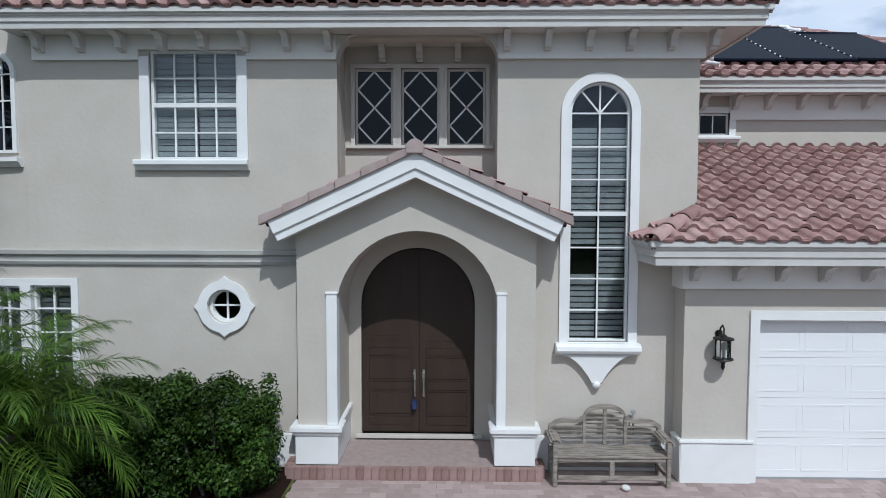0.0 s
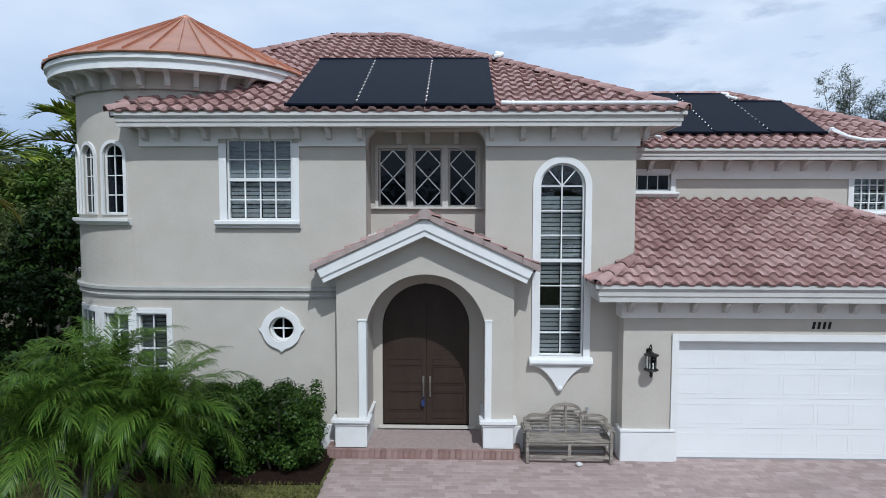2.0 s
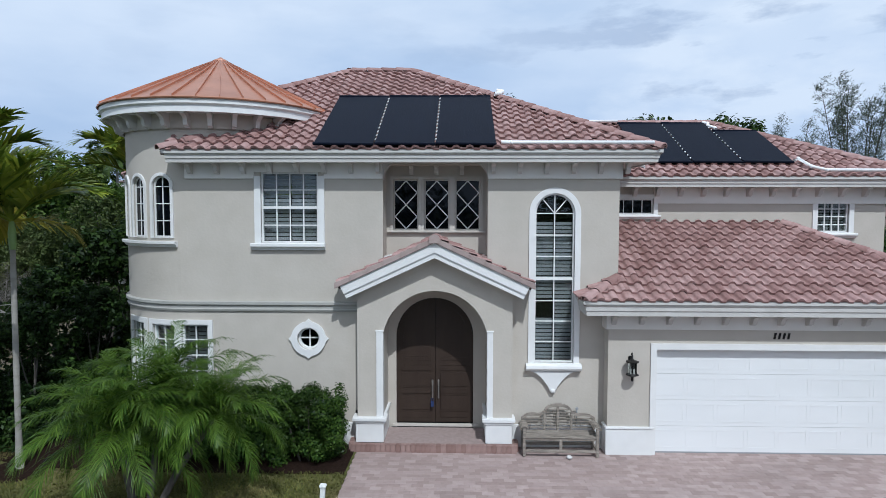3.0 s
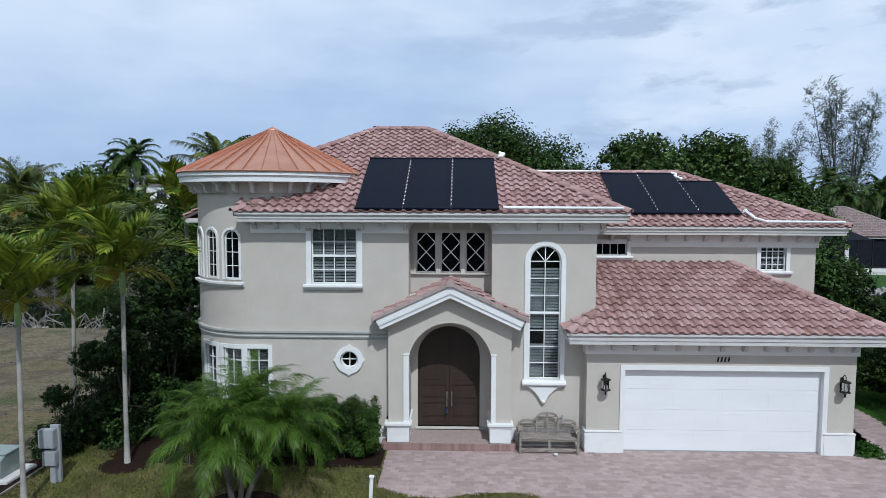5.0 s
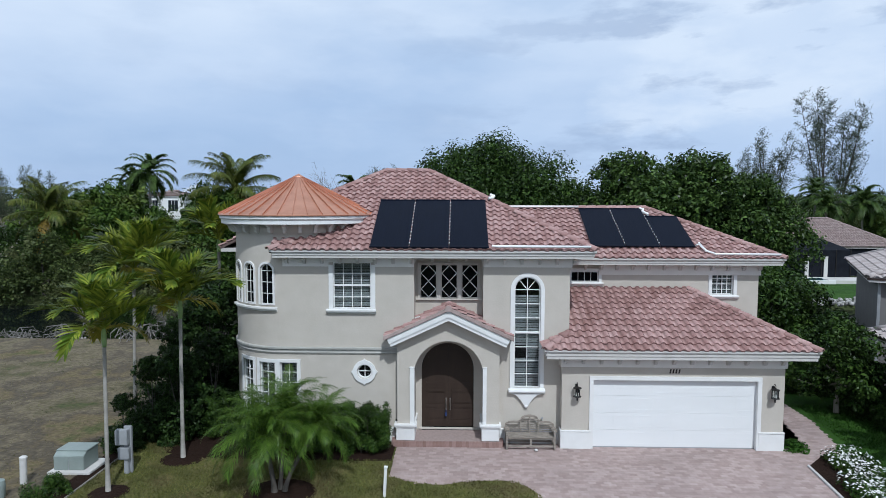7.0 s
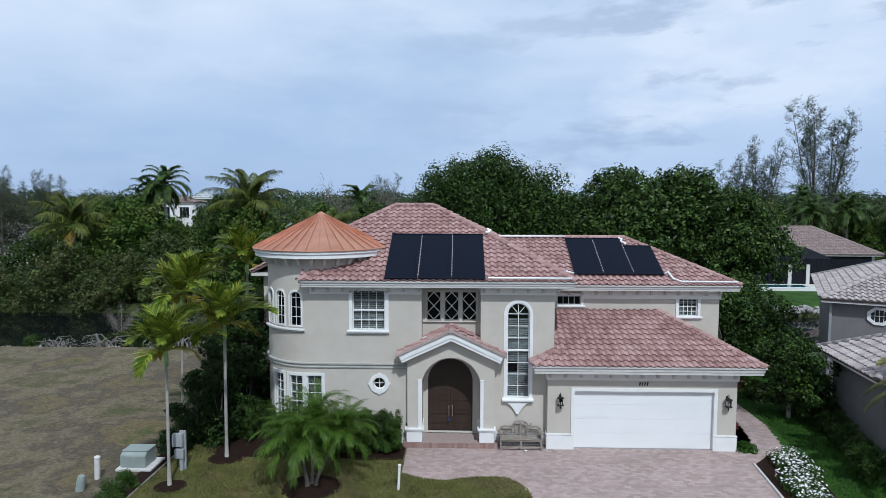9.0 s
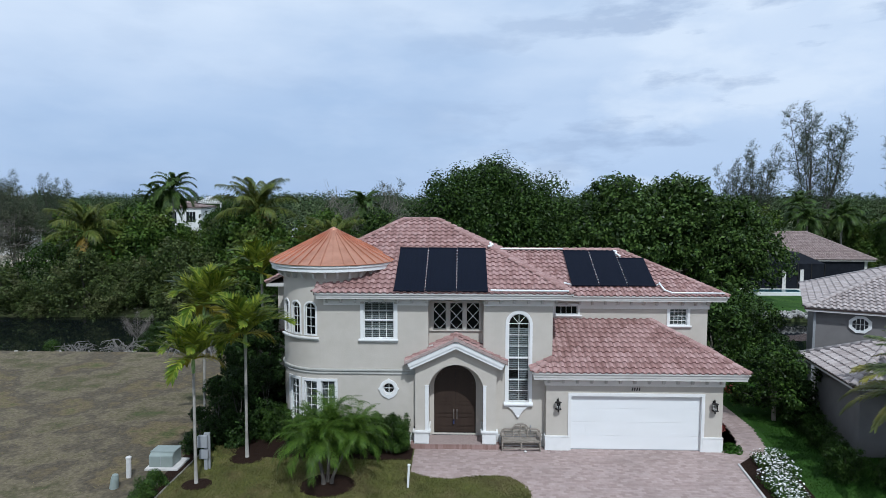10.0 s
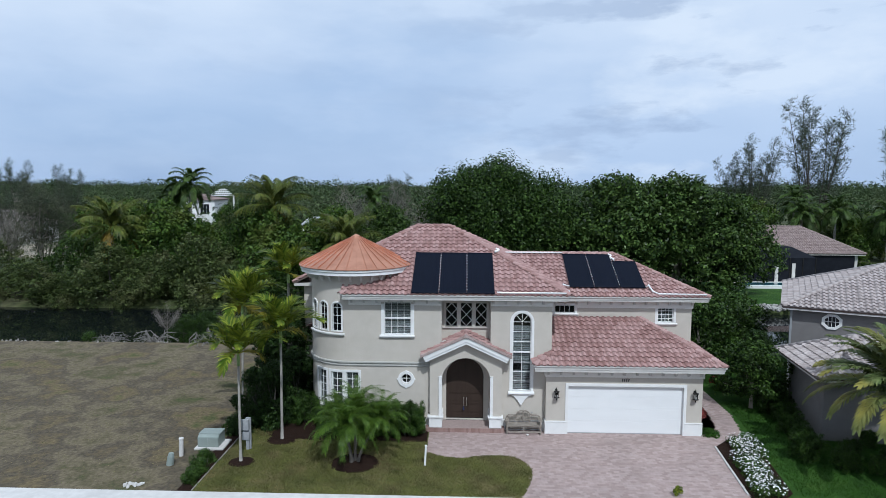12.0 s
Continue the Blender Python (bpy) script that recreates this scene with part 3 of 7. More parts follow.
        prof = [(-0.02, zb), (out * 0.45, zb), (out * 0.62, zb + h * 0.35), (out * 0.9, zb + h * 0.45), (out, zb + h * 0.55), (out, zt - 0.012), (out - 0.012, zt), (-0.02, zt)]
        moulding(bm, f, steps(s0, s1, n), prof)
        part("window_sill", bm, WHITE, win)
    if blind:
        bm = bmesh.new()
        c = (u0 + u1) / 2
        z = z0 + 0.05
        while z < top - 0.03:
            r = 1.0
            if arch and z > z1:
                r = math.sqrt(max(0.0, 1 - ((z - z1) / ((u1 - u0) / 2)) ** 2))
            for a, b in ((u0 + 0.03, c - 0.012), (c + 0.012, u1 - 0.03)):
                a2, b2 = c + (a - c) * r, c + (b - c) * r
                if b2 - a2 < 0.05 or any(s[0] < (a2 + b2) / 2 < s[1] and s[2] < z < s[3] for s in skip):
                    continue
                lo, hi = (-depth - 0.105, z), (-depth - 0.085, z + 0.062)
                extrude(bm, [f(a2, lo[0], lo[1]), f(a2, lo[0] + 0.008, lo[1]), f(a2, hi[0] + 0.008, hi[1]), f(a2, hi[0], hi[1])],
                        [f(b2, lo[0], lo[1]), f(b2, lo[0] + 0.008, lo[1]), f(b2, hi[0] + 0.008, hi[1]), f(b2, hi[0], hi[1])])
            z += 0.078
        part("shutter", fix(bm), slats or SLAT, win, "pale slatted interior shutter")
    return win


# ---- the house ----
house = thing("house", "greige stucco house with clay tile roofs and copper-capped tower", "house")
ZF, ZS = 5.455, 5.77          # frieze foot, soffit of the main eave
PX = -0.065                  # middle of the porch
WALL_TOP = 5.83

RX0, RX1 = -1.13, 0.98       # sides of the recess over the porch
OX, OZ = -2.66, 2.20         # middle of the round window
main_holes = [
    rect_hole(-3.605, -2.44, 4.16, 5.585),
    arch_hole(1.925, 2.725, 1.745, 4.765),
    round_hole(OX, OZ, 0.23),
    rect_hole(RX0, RX1, -0.15, 5.73),
    rect_hole(-5.285, -4.735, 0.85, 2.475),
]
for a0, a1 in ((10.5, 19.5), (30.0, 39.0), (49.5, 58.5)):
    main_holes.append(arch_hole(tower_u(a1 + 2.1), tower_u(a0 - 2.1) - 0.03, 4.26, 5.30))
for a0, a1 in ((8.5, 24.0), (31.5, 47.0)):
    main_holes.append(rect_hole(tower_u(a1), tower_u(a0), 0.85, 2.46))
part("front_wall", strip_wall(front, tower_u(200), 3.60, -0.15, WALL_TOP, main_holes, 0.22, 0.14), STUCCO, house, "greige textured stucco front wall")

# window beside the porch on the upper floor
window(house, front, -3.605, -2.44, 4.16, 5.585, trim=0.13, cols=4, rows=4, rails=(4.875,), head=False, sill=(-3.80, -2.29, 4.15, 4.015, 0.13))
# tall stair window
window(house, front, 1.925, 2.725, 1.745, 4.765, arch=True, trim=0.115, cols=2, rows=[2.165, 2.585, 3.00, 3.90, 4.33, 4.765], rails=(3.45,), bars="sunburst", skip=[(1.9, 2.3, 2.60, 2.98), (1.9, 2.75, 4.60, 5.3)],
       label="white-trimmed tall arched stair window")
bm = bmesh.new()
moulding(bm, front, steps(1.765, 2.875, 1), [(-0.02, 1.58), (0.07, 1.58), (0.09, 1.605), (0.14, 1.615), (0.16, 1.65), (0.15, 1.70), (0.11, 1.735), (-0.02, 1.735)])
part("window_ledge", bm, WHITE, house, "rounded white ledge below the stair window")
bm = bmesh.new()
edge = [(1.83 + 0.39 * (k / 10), 1.58 - 0.32 * (k / 10) ** 2.0) for k in range(11)]
loop = edge + [(2.245, 1.21), (2.375, 1.21)] + [(4.62 - u, z) for u, z in edge[::-1]]
extrude(bm, [front(u, -0.02, z) for u, z in loop], [front(u, 0.09, z) for u, z in loop])
part("window_corbel", fix(bm), WHITE, house, "white scrolled corbel")
bm = bmesh.new()
bmesh.ops.create_uvsphere(bm, u_segments=16, v_segments=10, radius=0.062, matrix=Matrix.Translation((2.31, -0.05, 1.185)))
part("corbel_ball", bm, WHITE, house, smooth=True)

# round window with four points
bm = bmesh.new()


def points_round(r, nib):
    out = []
    for k in range(96):
        a = k * math.tau / 96
        d = min(abs(((a - b + math.pi) % math.tau) - math.pi) for b in (0, math.pi / 2, math.pi, 1.5 * math.pi))
        out.append((OX + (r + nib * max(0, 1 - d / 0.22) ** 1.5) * math.cos(a), OZ + (r + nib * max(0, 1 - d / 0.22) ** 1.5) * math.sin(a)))
    return out


ring(bm, front, points_round(0.355, 0.055), points_round(0.23, 0), -0.02, 0.05)
oval = part("window", fix(bm), WHITE, house, "round white window surround with four pointed keys")
bm = bmesh.new()
ring(bm, front, points_round(0.228, 0), points_round(0.19, 0), -0.14, -0.05)
bar(bm, front, (OX, OZ - 0.19), (OX, OZ + 0.19), 0.024, -0.12, -0.09)
bar(bm, front, (OX - 0.19, OZ), (OX + 0.19, OZ), 0.024, -0.121, -0.089)
part("window_frame", fix(bm), WHITE, oval)
bm = bmesh.new()
extrude(bm, [front(u, -0.112, z) for u, z in points_round(0.21, 0)], [front(u, -0.107, z) for u, z in points_round(0.21, 0)])
pane = part("window_pane", fix(bm), GLASS, oval)
pane.visible_shadow = False

# tower windows
for a0, a1 in ((10.5, 19.5), (30.0, 39.0), (49.5, 58.5)):
    window(house, front, tower_u(a1 + 2.1), tower_u(a0 - 2.1) - 0.03, 4.26, 5.30, arch=True, trim=0.062, cols=2, rows=[4.60, 4.95, 5.30], blind=False, glass=DARKGLASS)
bm = bmesh.new()
moulding(bm, front, steps(tower_u(64), tower_u(5.5), 16), [(-0.02, 4.06), (0.05, 4.06), (0.08, 4.11), (0.12, 4.13), (0.12, 4.18), (-0.02, 4.18)])
part("window_sill", bm, WHITE, house, "curved white sill round the tower")
# Ground-floor slats take the copy that has the shade in its colour.
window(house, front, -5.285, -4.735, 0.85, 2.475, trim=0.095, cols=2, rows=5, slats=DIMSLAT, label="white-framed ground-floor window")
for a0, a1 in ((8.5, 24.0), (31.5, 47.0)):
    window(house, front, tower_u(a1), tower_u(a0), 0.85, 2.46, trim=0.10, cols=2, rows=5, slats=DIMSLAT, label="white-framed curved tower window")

# mouldings on the main wall
bm = bmesh.new()
moulding(bm, front, steps(tower_u(170), CX, 40) + [-1.58], [(-0.02, 2.76), (0.035, 2.76), (0.05, 2.80), (0.035, 2.82), (0.035, 2.87), (0.075, 2.90), (0.075, 2.95), (-0.02, 2.97)])
part("string_course", bm, BAND, house, "grey-green string course between the storeys")
for x0, x1, z0 in ((-5.14, -3.735, ZF), (-3.735, -2.31, 5.585), (-2.31, RX0, ZF), (RX1, 3.65, ZF)):
    part("frieze", boxes((x0, x1, -0.055, 0.0, z0, ZS)), FRIEZE, house, "cream painted frieze band")
for x0, x1 in ((-3.60, -1.60), (1.5, 3.32)):
    part("plinth", boxes((x0, x1, -0.035, 0.0, -0.1, 0.47), bevel=0.008), WHITE, house, "white painted plinth")


def eave_profile(y_wall, y_out, z0, z1):
    """Soffit, stepped fascia and crown, as (y, z)."""
    h = z1 - z0
    return [(y_wall, z0 + 0.02), (y_out + 0.10, z0 + 0.02), (y_out + 0.10, z0), (y_out + 0.052, z0), (y_out + 0.046, z0 + h * 0.42), (y_out + 0.026, z0 + h * 0.46),
            (y_out + 0.022, z0 + h * 0.80), (y_out + 0.004, z0 + h * 0.86), (y_out, z1 - 0.008), (y_out, z1), (y_wall, z1)]


def eave(x0, x1, prof, name="eave", mitre=(0, 1)):
    """A straight eave; its ends are cut at 45 degrees where the side eaves meet it."""
    out = min(y for y, z in prof)
    bm = bmesh.new()
    extrude(bm, [(x0 + mitre[0] * (y - out), y, z) for y, z in prof], [(x1 - mitre[1] * (y - out), y, z) for y, z in prof])
    return part(name, fix(bm), CREAM, house, "cream boxed eave with stepped fascia")


def eave_side(x_wall, x_out, y0, y1, z0, z1, mitre=1):
    prof = eave_profile(x_wall, x_out, z0, z1) if x_out < x_wall else [(2 * x_wall - a, b) for a, b in eave_profile(x_wall, 2 * x_wall - x_out, z0, z1)]
    bm = bmesh.new()
    extrude(bm, [(x, y0 + mitre * abs(x - x_out), z) for x, z in prof], [(x, y1, z) for x, z in prof])
    return part("eave", fix(bm), CREAM, house)


eave(-5.34, 4.265, eave_profile(0.6, -0.486, 5.75, 5.925))
eave_side(3.5, 4.265, -0.485, 2.6, 5.7505, 5.9245)
eave_side(-6.9, -7.75, 3.9, 9.9, 5.75, 5.97, 0)

# eave brackets
BRACKET = [(0, 0), (0.30, 0), (0.30, -0.035), (0.255, -0.05), (0.20, -0.07), (0.165, -0.105), (0.15, -0.155), (0.135, -0.18), (0.135, -0.192), (0.085, -0.20), (0.07, -0.225), (0.0, -0.225)]


def bracket_mesh(name, width, scale=1.0, tall=1.0):
    bm = bmesh.new()
    extrude(bm, [(-width / 2, -a * scale, b * tall) for a, b in BRACKET], [(width / 2, -a * scale, b * tall) for a, b in BRACKET])
    me = bpy.data.meshes.new(name)
    fix(bm).to_mesh(me)
    bm.free()
    me.materials.append(CREAM)
    return me


brk = bracket_mesh("bracket", 0.085)
tower_brk = bracket_mesh("bracket", 0.088, 1.18, 1.38)


def bracket(x, y, z, turn=0.0):
    ob = link_data("bracket", brk, CREAM, house)
    ob.matrix_basis = pose(x, y, z, 0, 0, turn)


for x in [-5.0 + 0.541 * k for k in range(8)] + [1.08 + 0.528 * k for k in range(6)]:
    bracket(x, -0.054, ZS + 0.002)
for x in (-0.59, -0.07, 0.46):
    bracket(x, 0.60, ZS + 0.01)

# recess over the porch, with three latticed windows
rec = [rect_hole(a, a + 0.535, 4.40, 5.475) for a in (-0.985, -0.333, 0.315)]
part("recess_wall", strip_wall(flat(0.60), RX0, RX1, 3.3, 5.77, rec, 0.15), STUCCO, house)
part("recess_side", boxes((RX0 - 0.13, RX0 + 0.002, 0.22, 0.6, 3.2, 5.77)), STUCCO, house)
part("recess_side", boxes((RX1 - 0.002, RX1 + 0.13, 0.22, 0.6, 3.2, 5.77)), STUCCO, house)
for a in (-0.985, -0.333, 0.315):
    window(house, flat(0.60), a, a + 0.535, 4.40, 5.475, trim=0.056, trim_mat=TAUPE, bars="lattice", cols=1, rows=1, blind=False, glass=DARKGLASS, depth=0.06, label="dark leaded window with a white diamond lattice")
part("window_sill", boxes((RX0 + 0.02, RX1 - 0.02, 0.52, 0.60, 4.352, 4.40), bevel=0.01), TAUPE, house, "taupe ledge under the latticed windows")
for x0, x1, s in ((RX0 + 0.003, RX0 + 0.27, 1), (RX1 - 0.003, RX1 - 0.27, -1)):
    bm = bmesh.new()
    loop = [(x0, 5.765), (x1, 5.765)] + [(x0 + s * (0.27 - 0.27 * math.sin(radians(a))) , 5.765 - 0.34 * (1 - math.cos(radians(a))) - 0.0) for a in range(10, 91, 10)]
    extrude(bm, [(x, -0.05, z) for x, z in loop], [(x, 0.22, z) for x, z in loop])
    part("recess_corner", fix(bm), CREAM, house, "curved cream corner bracket")

# porch
R_ARCH, Z_SPR = 1.052, 2.175
gable_z = lambda u: 3.93 - 0.455 * abs(u - PX)
porch_hole = arch_hole(PX - R_ARCH, PX + R_ARCH, -0.2, Z_SPR)
part("porch_front", strip_wall(flat(-0.26), -1.625, 1.475, 0.16, gable_z, [porch_hole], 0.258, 0.4), STUCCO, house, "stucco porch front with a round arch")
part("porch_vault", strip_wall(flat(0.0), RX0 + 0.002, RX1 - 0.002, 0.16, 3.35, [porch_hole], 0.745, 0.4), STUCCO, house)
for x0, x1 in ((-1.24, PX - R_ARCH + 0.015), (PX + R_ARCH - 0.015, 1.09)):
    part("pilaster", boxes((x0, x1, -0.295, -0.10, 0.67, 2.42), (x0 - 0.012, x1 + 0.012, -0.305, -0.10, 2.40, 2.435), bevel=0.008), WHITE, house, "white pilaster beside the porch arch")
for s, x_out, x_in in ((-1, -1.655, PX - R_ARCH + 0.02), (1, 1.475, PX + R_ARCH - 0.04)):
    lo, hi = min(x_out, x_in), max(x_out, x_in)
    bm = boxes((lo, hi, -0.31, -0.02, 0.16, 0.55), bevel=0.006)
    box(bm, lo - 0.03, hi + 0.03, -0.335, -0.02, 0.55, 0.60, bevel=0.01)
    box(bm, lo - 0.065, hi + 0.065, -0.37, -0.02, 0.60, 0.675, bevel=0.012)
    a, b = (x_in - 0.05, x_in) if s < 0 else (x_in, x_in + 0.05)
    box(bm, a, b, -0.02, 0.74, 0.16, 0.60)
    a, b = (x_in - 0.05, x_in + 0.03) if s < 0 else (x_in - 0.03, x_in + 0.05)
    box(bm, a, b, -0.02, 0.74, 0.60, 0.675, bevel=0.01)
    part("pier_base", bm, WHITE, house, "white moulded pier base")
# gable roof of the porch
GZ, GS = 4.20, 0.462
for s in (-1, 1):
    bm = bmesh.new()
    for z_up, z_dn, y0, y1 in ((0.0, 0.19, -0.58, -0.26), (0.19, 0.30, -0.55, -0.26)):
        pts = [(PX, GZ - z_up), (PX + s * (1.84 - 0.4 * z_up), GZ - z_up - (1.84 - 0.4 * z_up) * GS), (PX + s * (1.84 - 0.4 * z_dn), GZ - z_dn - (1.84 - 0.4 * z_dn) * GS), (PX, GZ - z_dn)]
        extrude(bm, [(x, y0, z) for x, z in pts], [(x, y1, z) for x, z in pts])
    part("rake_fascia", fix(bm), WHITE, house, "white stepped rake board of the porch gable")
    bm = bmesh.new()
    pts = [(PX, GZ), (PX + s * 1.83, GZ - 1.83 * GS), (PX + s * 1.74, GZ - 0.16 - 1.74 * GS), (PX, GZ - 0.16)]
    extrude(bm, [(x, -0.26, z) for x, z in pts], [(x, -0.001, z) for x, z in pts])
    pts = [(PX, GZ), (PX + s * 1.02, GZ - 1.02 * GS), (PX + s * 1.02, GZ - 0.16 - 1.02 * GS), (PX, GZ - 0.16)]
    extrude(bm, [(x, -0.001, z) for x, z in pts], [(x, 0.60, z) for x, z in pts])
    part("porch_roof", fix(bm), DECK, house)

# front door
part("door_wall", strip_wall(flat(0.74), -1.2, 1.1, 0.0, 3.3, [arch_hole(PX - 0.877, PX + 0.785, -0.2, 2.12)], 0.10), STUCCO, house)
D0, D1, DM = PX - 0.867, PX + 0.775, PX - 0.03


def leaf_top(u, inset=0.0):
    r = 0.82 - inset
    return 2.11 + math.sqrt(max(0.0, r * r - (u - (D0 + D1) / 2) ** 2))


for a, b, s in ((D0, DM - 0.004, 1), (DM + 0.004, D1, -1)):
    fd = flat(0.80)
    us = steps(a, b, 14)
    bm = bmesh.new()
    loop = [(a, 0.22), (b, 0.22)] + [(u, leaf_top(u)) for u in us[::-1]]
    extrude(bm, [fd(u, -0.05, z) for u, z in loop], [fd(u, 0.0, z) for u, z in loop])
    leaf = part("door_leaf", fix(bm), DOORPAINT, house, "dark brown arched door leaf")
    for z0, z1 in ((0.32, 0.455), (0.49, 0.815), (0.845, 0.975), (1.01, 1.325), (1.355, 1.475)):
        bm = bmesh.new()
        box(bm, a + 0.10, b - 0.10, 0.790, 0.802, z0, z1, bevel=0.009)
        part("door_panel", bm, DOORPAINT, leaf)
    bm = bmesh.new()
    ia, ib = a + 0.10, b - 0.10
    outer = [(ia, 1.58), (ib, 1.58)] + [(u, leaf_top(u, 0.11)) for u in steps(ia, ib, 12)[::-1]]
    cu, cz = sum(p[0] for p in outer) / len(outer), sum(p[1] for p in outer) / len(outer)
    inner = [(cu + (u - cu) * 0.86, cz + (z - cz) * 0.92) for u, z in outer]
    ring(bm, fd, outer, inner, -0.002, 0.008)
    part("door_panel", fix(bm), DOORPAINT, leaf)
    x = DM - s * 0.065
    bm = boxes((x - 0.022, x + 0.022, 0.786, 0.80, 0.74, 1.16), bevel=0.008)
    tube(bm, [(x, 0.79, 1.02), (x, 0.745, 1.00), (x, 0.735, 0.90), (x, 0.745, 0.80), (x, 0.79, 0.78)], 0.011)
    tube(bm, [(x, 0.79, 1.10), (x, 0.765, 1.10)], 0.02, 12)
    part("door_handle", bm, STEEL, leaf, "brushed nickel pull handle")
bm = boxes((DM - 0.10, DM - 0.035, 0.70, 0.765, 0.58, 0.70), bevel=0.008)
tube(bm, [(DM - 0.09, 0.735, 0.70), (DM - 0.085, 0.735, 0.76), (DM - 0.05, 0.735, 0.76), (DM - 0.045, 0.735, 0.70)], 0.006)
tagged(link_mesh("lockbox", bm, BLUE), "blue key lockbox hanging from the door handle", "lockbox")
part("threshold", boxes((PX - 0.95, PX + 0.90, 0.66, 0.745, 0.16, 0.215), bevel=0.01), TAUPE, house, "taupe stone threshold")
# Added near-black sheet behind the door, the hall's dimness in its colour.
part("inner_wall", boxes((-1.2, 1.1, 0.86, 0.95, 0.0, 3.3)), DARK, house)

# garage block
GY = -0.36
part("garage_wall", strip_wall(flat(GY), 3.345, 9.94, -0.15, 2.84, [rect_hole(4.28, 9.16, -0.2, 2.12)], 0.20), STUCCO, house, "stucco garage front wall")
part("garage_side", boxes((3.345, 3.545, -0.16, -0.001, -0.15, 2.84)), STUCCO, house)
part("garage_side", boxes((9.74, 9.94, -0.16, 6.5, -0.15, 2.84)), STUCCO, house)
part("garage_frieze", boxes((3.295, 9.99, GY - 0.05, GY, 2.51, 2.84), (3.295, 3.345, GY, -0.002, 2.50, 2.84), (9.94, 9.99, GY, 6.4, 2.50, 2.84)), FRIEZE, house)
for x0, x1 in ((3.31, 4.235), (9.205, 9.975)):
    bm = boxes((x0, x1, GY - 0.045, GY + 0.3 if x0 < 4 else GY + 0.05, -0.1, 0.52), (x0 - 0.012, x1 + 0.012, GY - 0.06, GY + 0.3 if x0 < 4 else GY + 0.05, 0.52, 0.565), bevel=0.01)
    part("garage_plinth", bm, WHITE, house, "white painted plinth block")
bm = boxes((4.17, 4.288, GY - 0.035, GY + 0.112, 0.565, 2.23), (9.152, 9.27, GY - 0.035, GY + 0.112, 0.565, 2.23), (4.288, 9.152, GY - 0.035, GY + 0.112, 2.112, 2.23),
           (4.235, 4.288, GY - 0.035, GY + 0.112, -0.05, 0.565), (9.152, 9.205, GY - 0.035, GY + 0.112, -0.05, 0.565))
part("garage_door_trim", bm, WHITE, house, "white trim round the garage door")
garage_door = part("garage_door", boxes((4.25, 9.19, GY + 0.126, GY + 0.17, 0.012, 2.16)), GARAGE, house, "white panelled double garage door")
for r in range(4):
    z0 = 0.02 + r * 0.527
    bm = boxes((4.285, 9.155, GY + 0.115, GY + 0.13, z0 + 0.0015, z0 + 0.5255), bevel=0.003)
    sec = part("door_section", bm, GARAGE, garage_door)
    for k in range(8):
        a = 4.33 + k * 0.605
        bm = bmesh.new()
        f2 = flat(GY + 0.115)
        ring(bm, f2, outline(a, a + 0.55, z0 + 0.085, z0 + 0.445, n=1), outline(a + 0.018, a + 0.532, z0 + 0.107, z0 + 0.423, n=1), -0.004, 0.0032)
        part("door_panel", fix(bm), GARAGE, sec)
part("door_seal", boxes((4.285, 9.155, GY + 0.11, GY + 0.15, 0.0, 0.03)), GREYBOX, house)
eave(2.775, 10.685, eave_profile(0.0, -0.856, 2.835, 3.06), "garage_eave", (1, 1))
eave_side(3.5, 2.775, -0.855, -0.002, 2.8355, 3.0595)
eave_side(9.9, 10.685, -0.855, 6.4, 2.8355, 3.0595)
for k in range(13):
    bracket(3.42 + 0.533 * k, GY - 0.049, 2.838)
# Added near-black sheet that stands for the garage's unlit depth.
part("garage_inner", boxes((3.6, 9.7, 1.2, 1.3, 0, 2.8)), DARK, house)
# house number, as plain slanted bars
for k in range(4):
    bm = bmesh.new()
    a = 6.53 + k * 0.088
    loop = [(a, 2.33), (a + 0.040, 2.33), (a + 0.062, 2.45), (a + 0.022, 2.45)]
    f2 = flat(GY)
    extrude(bm, [f2(u, -0.002, z) for u, z in loop], [f2(u, 0.014, z) for u, z in loop])
    part("number_bar", fix(bm), IRON, house)

# right wing on the upper floor
WY = 2.25
part("wing_wall", strip_wall(flat(WY), 3.36, 10.27, -0.15, 5.38, [rect_hole(4.01, 4.94, 4.74, 5.10), rect_hole(8.72, 9.44, 4.33, 5.05)], 0.2), STUCCO, house, "stucco upper wing wall")
part("wing_side", boxes((10.07, 10.27, WY + 0.2, 8.0, -0.15, 5.38)), STUCCO, house)
part("main_side", boxes((3.40, 3.60, 0.22, WY, -0.15, WALL_TOP)), STUCCO, house)
part("back_wall", boxes((-6.9, 10.27, 7.8, 8.0, -0.15, 5.24), (-7.0, -6.8, 3.6, 7.8, -0.15, 5.8)), STUCCO, house)
part("wing_frieze", boxes((3.60, 4.01, WY - 0.05, WY, 4.99, 5.37), (4.94, 10.32, WY - 0.05, WY, 4.99, 5.37), (10.27, 10.32, WY, 8.0, 4.99, 5.37)), FRIEZE, house)
window(house, flat(WY), 4.01, 4.94, 4.74, 5.10, trim=0.10, cols=4, rows=1, sill=(3.85, 5.10, 4.72, 4.62, 0.10), blind=False, glass=DARKGLASS)
window(house, flat(WY), 8.72, 9.44, 4.33, 5.05, trim=0.11, cols=4, rows=4, sill=(8.55, 9.61, 4.31, 4.20, 0.11))
eave(3.60, 10.885, eave_profile(2.6, 1.745, 5.36, 5.53), "wing_eave")
eave_side(10.2, 10.885, 1.746, 8.4, 5.3605, 5.5295)
for k in range(13):
    bracket(3.95 + 0.525 * k, WY - 0.049, 5.377)
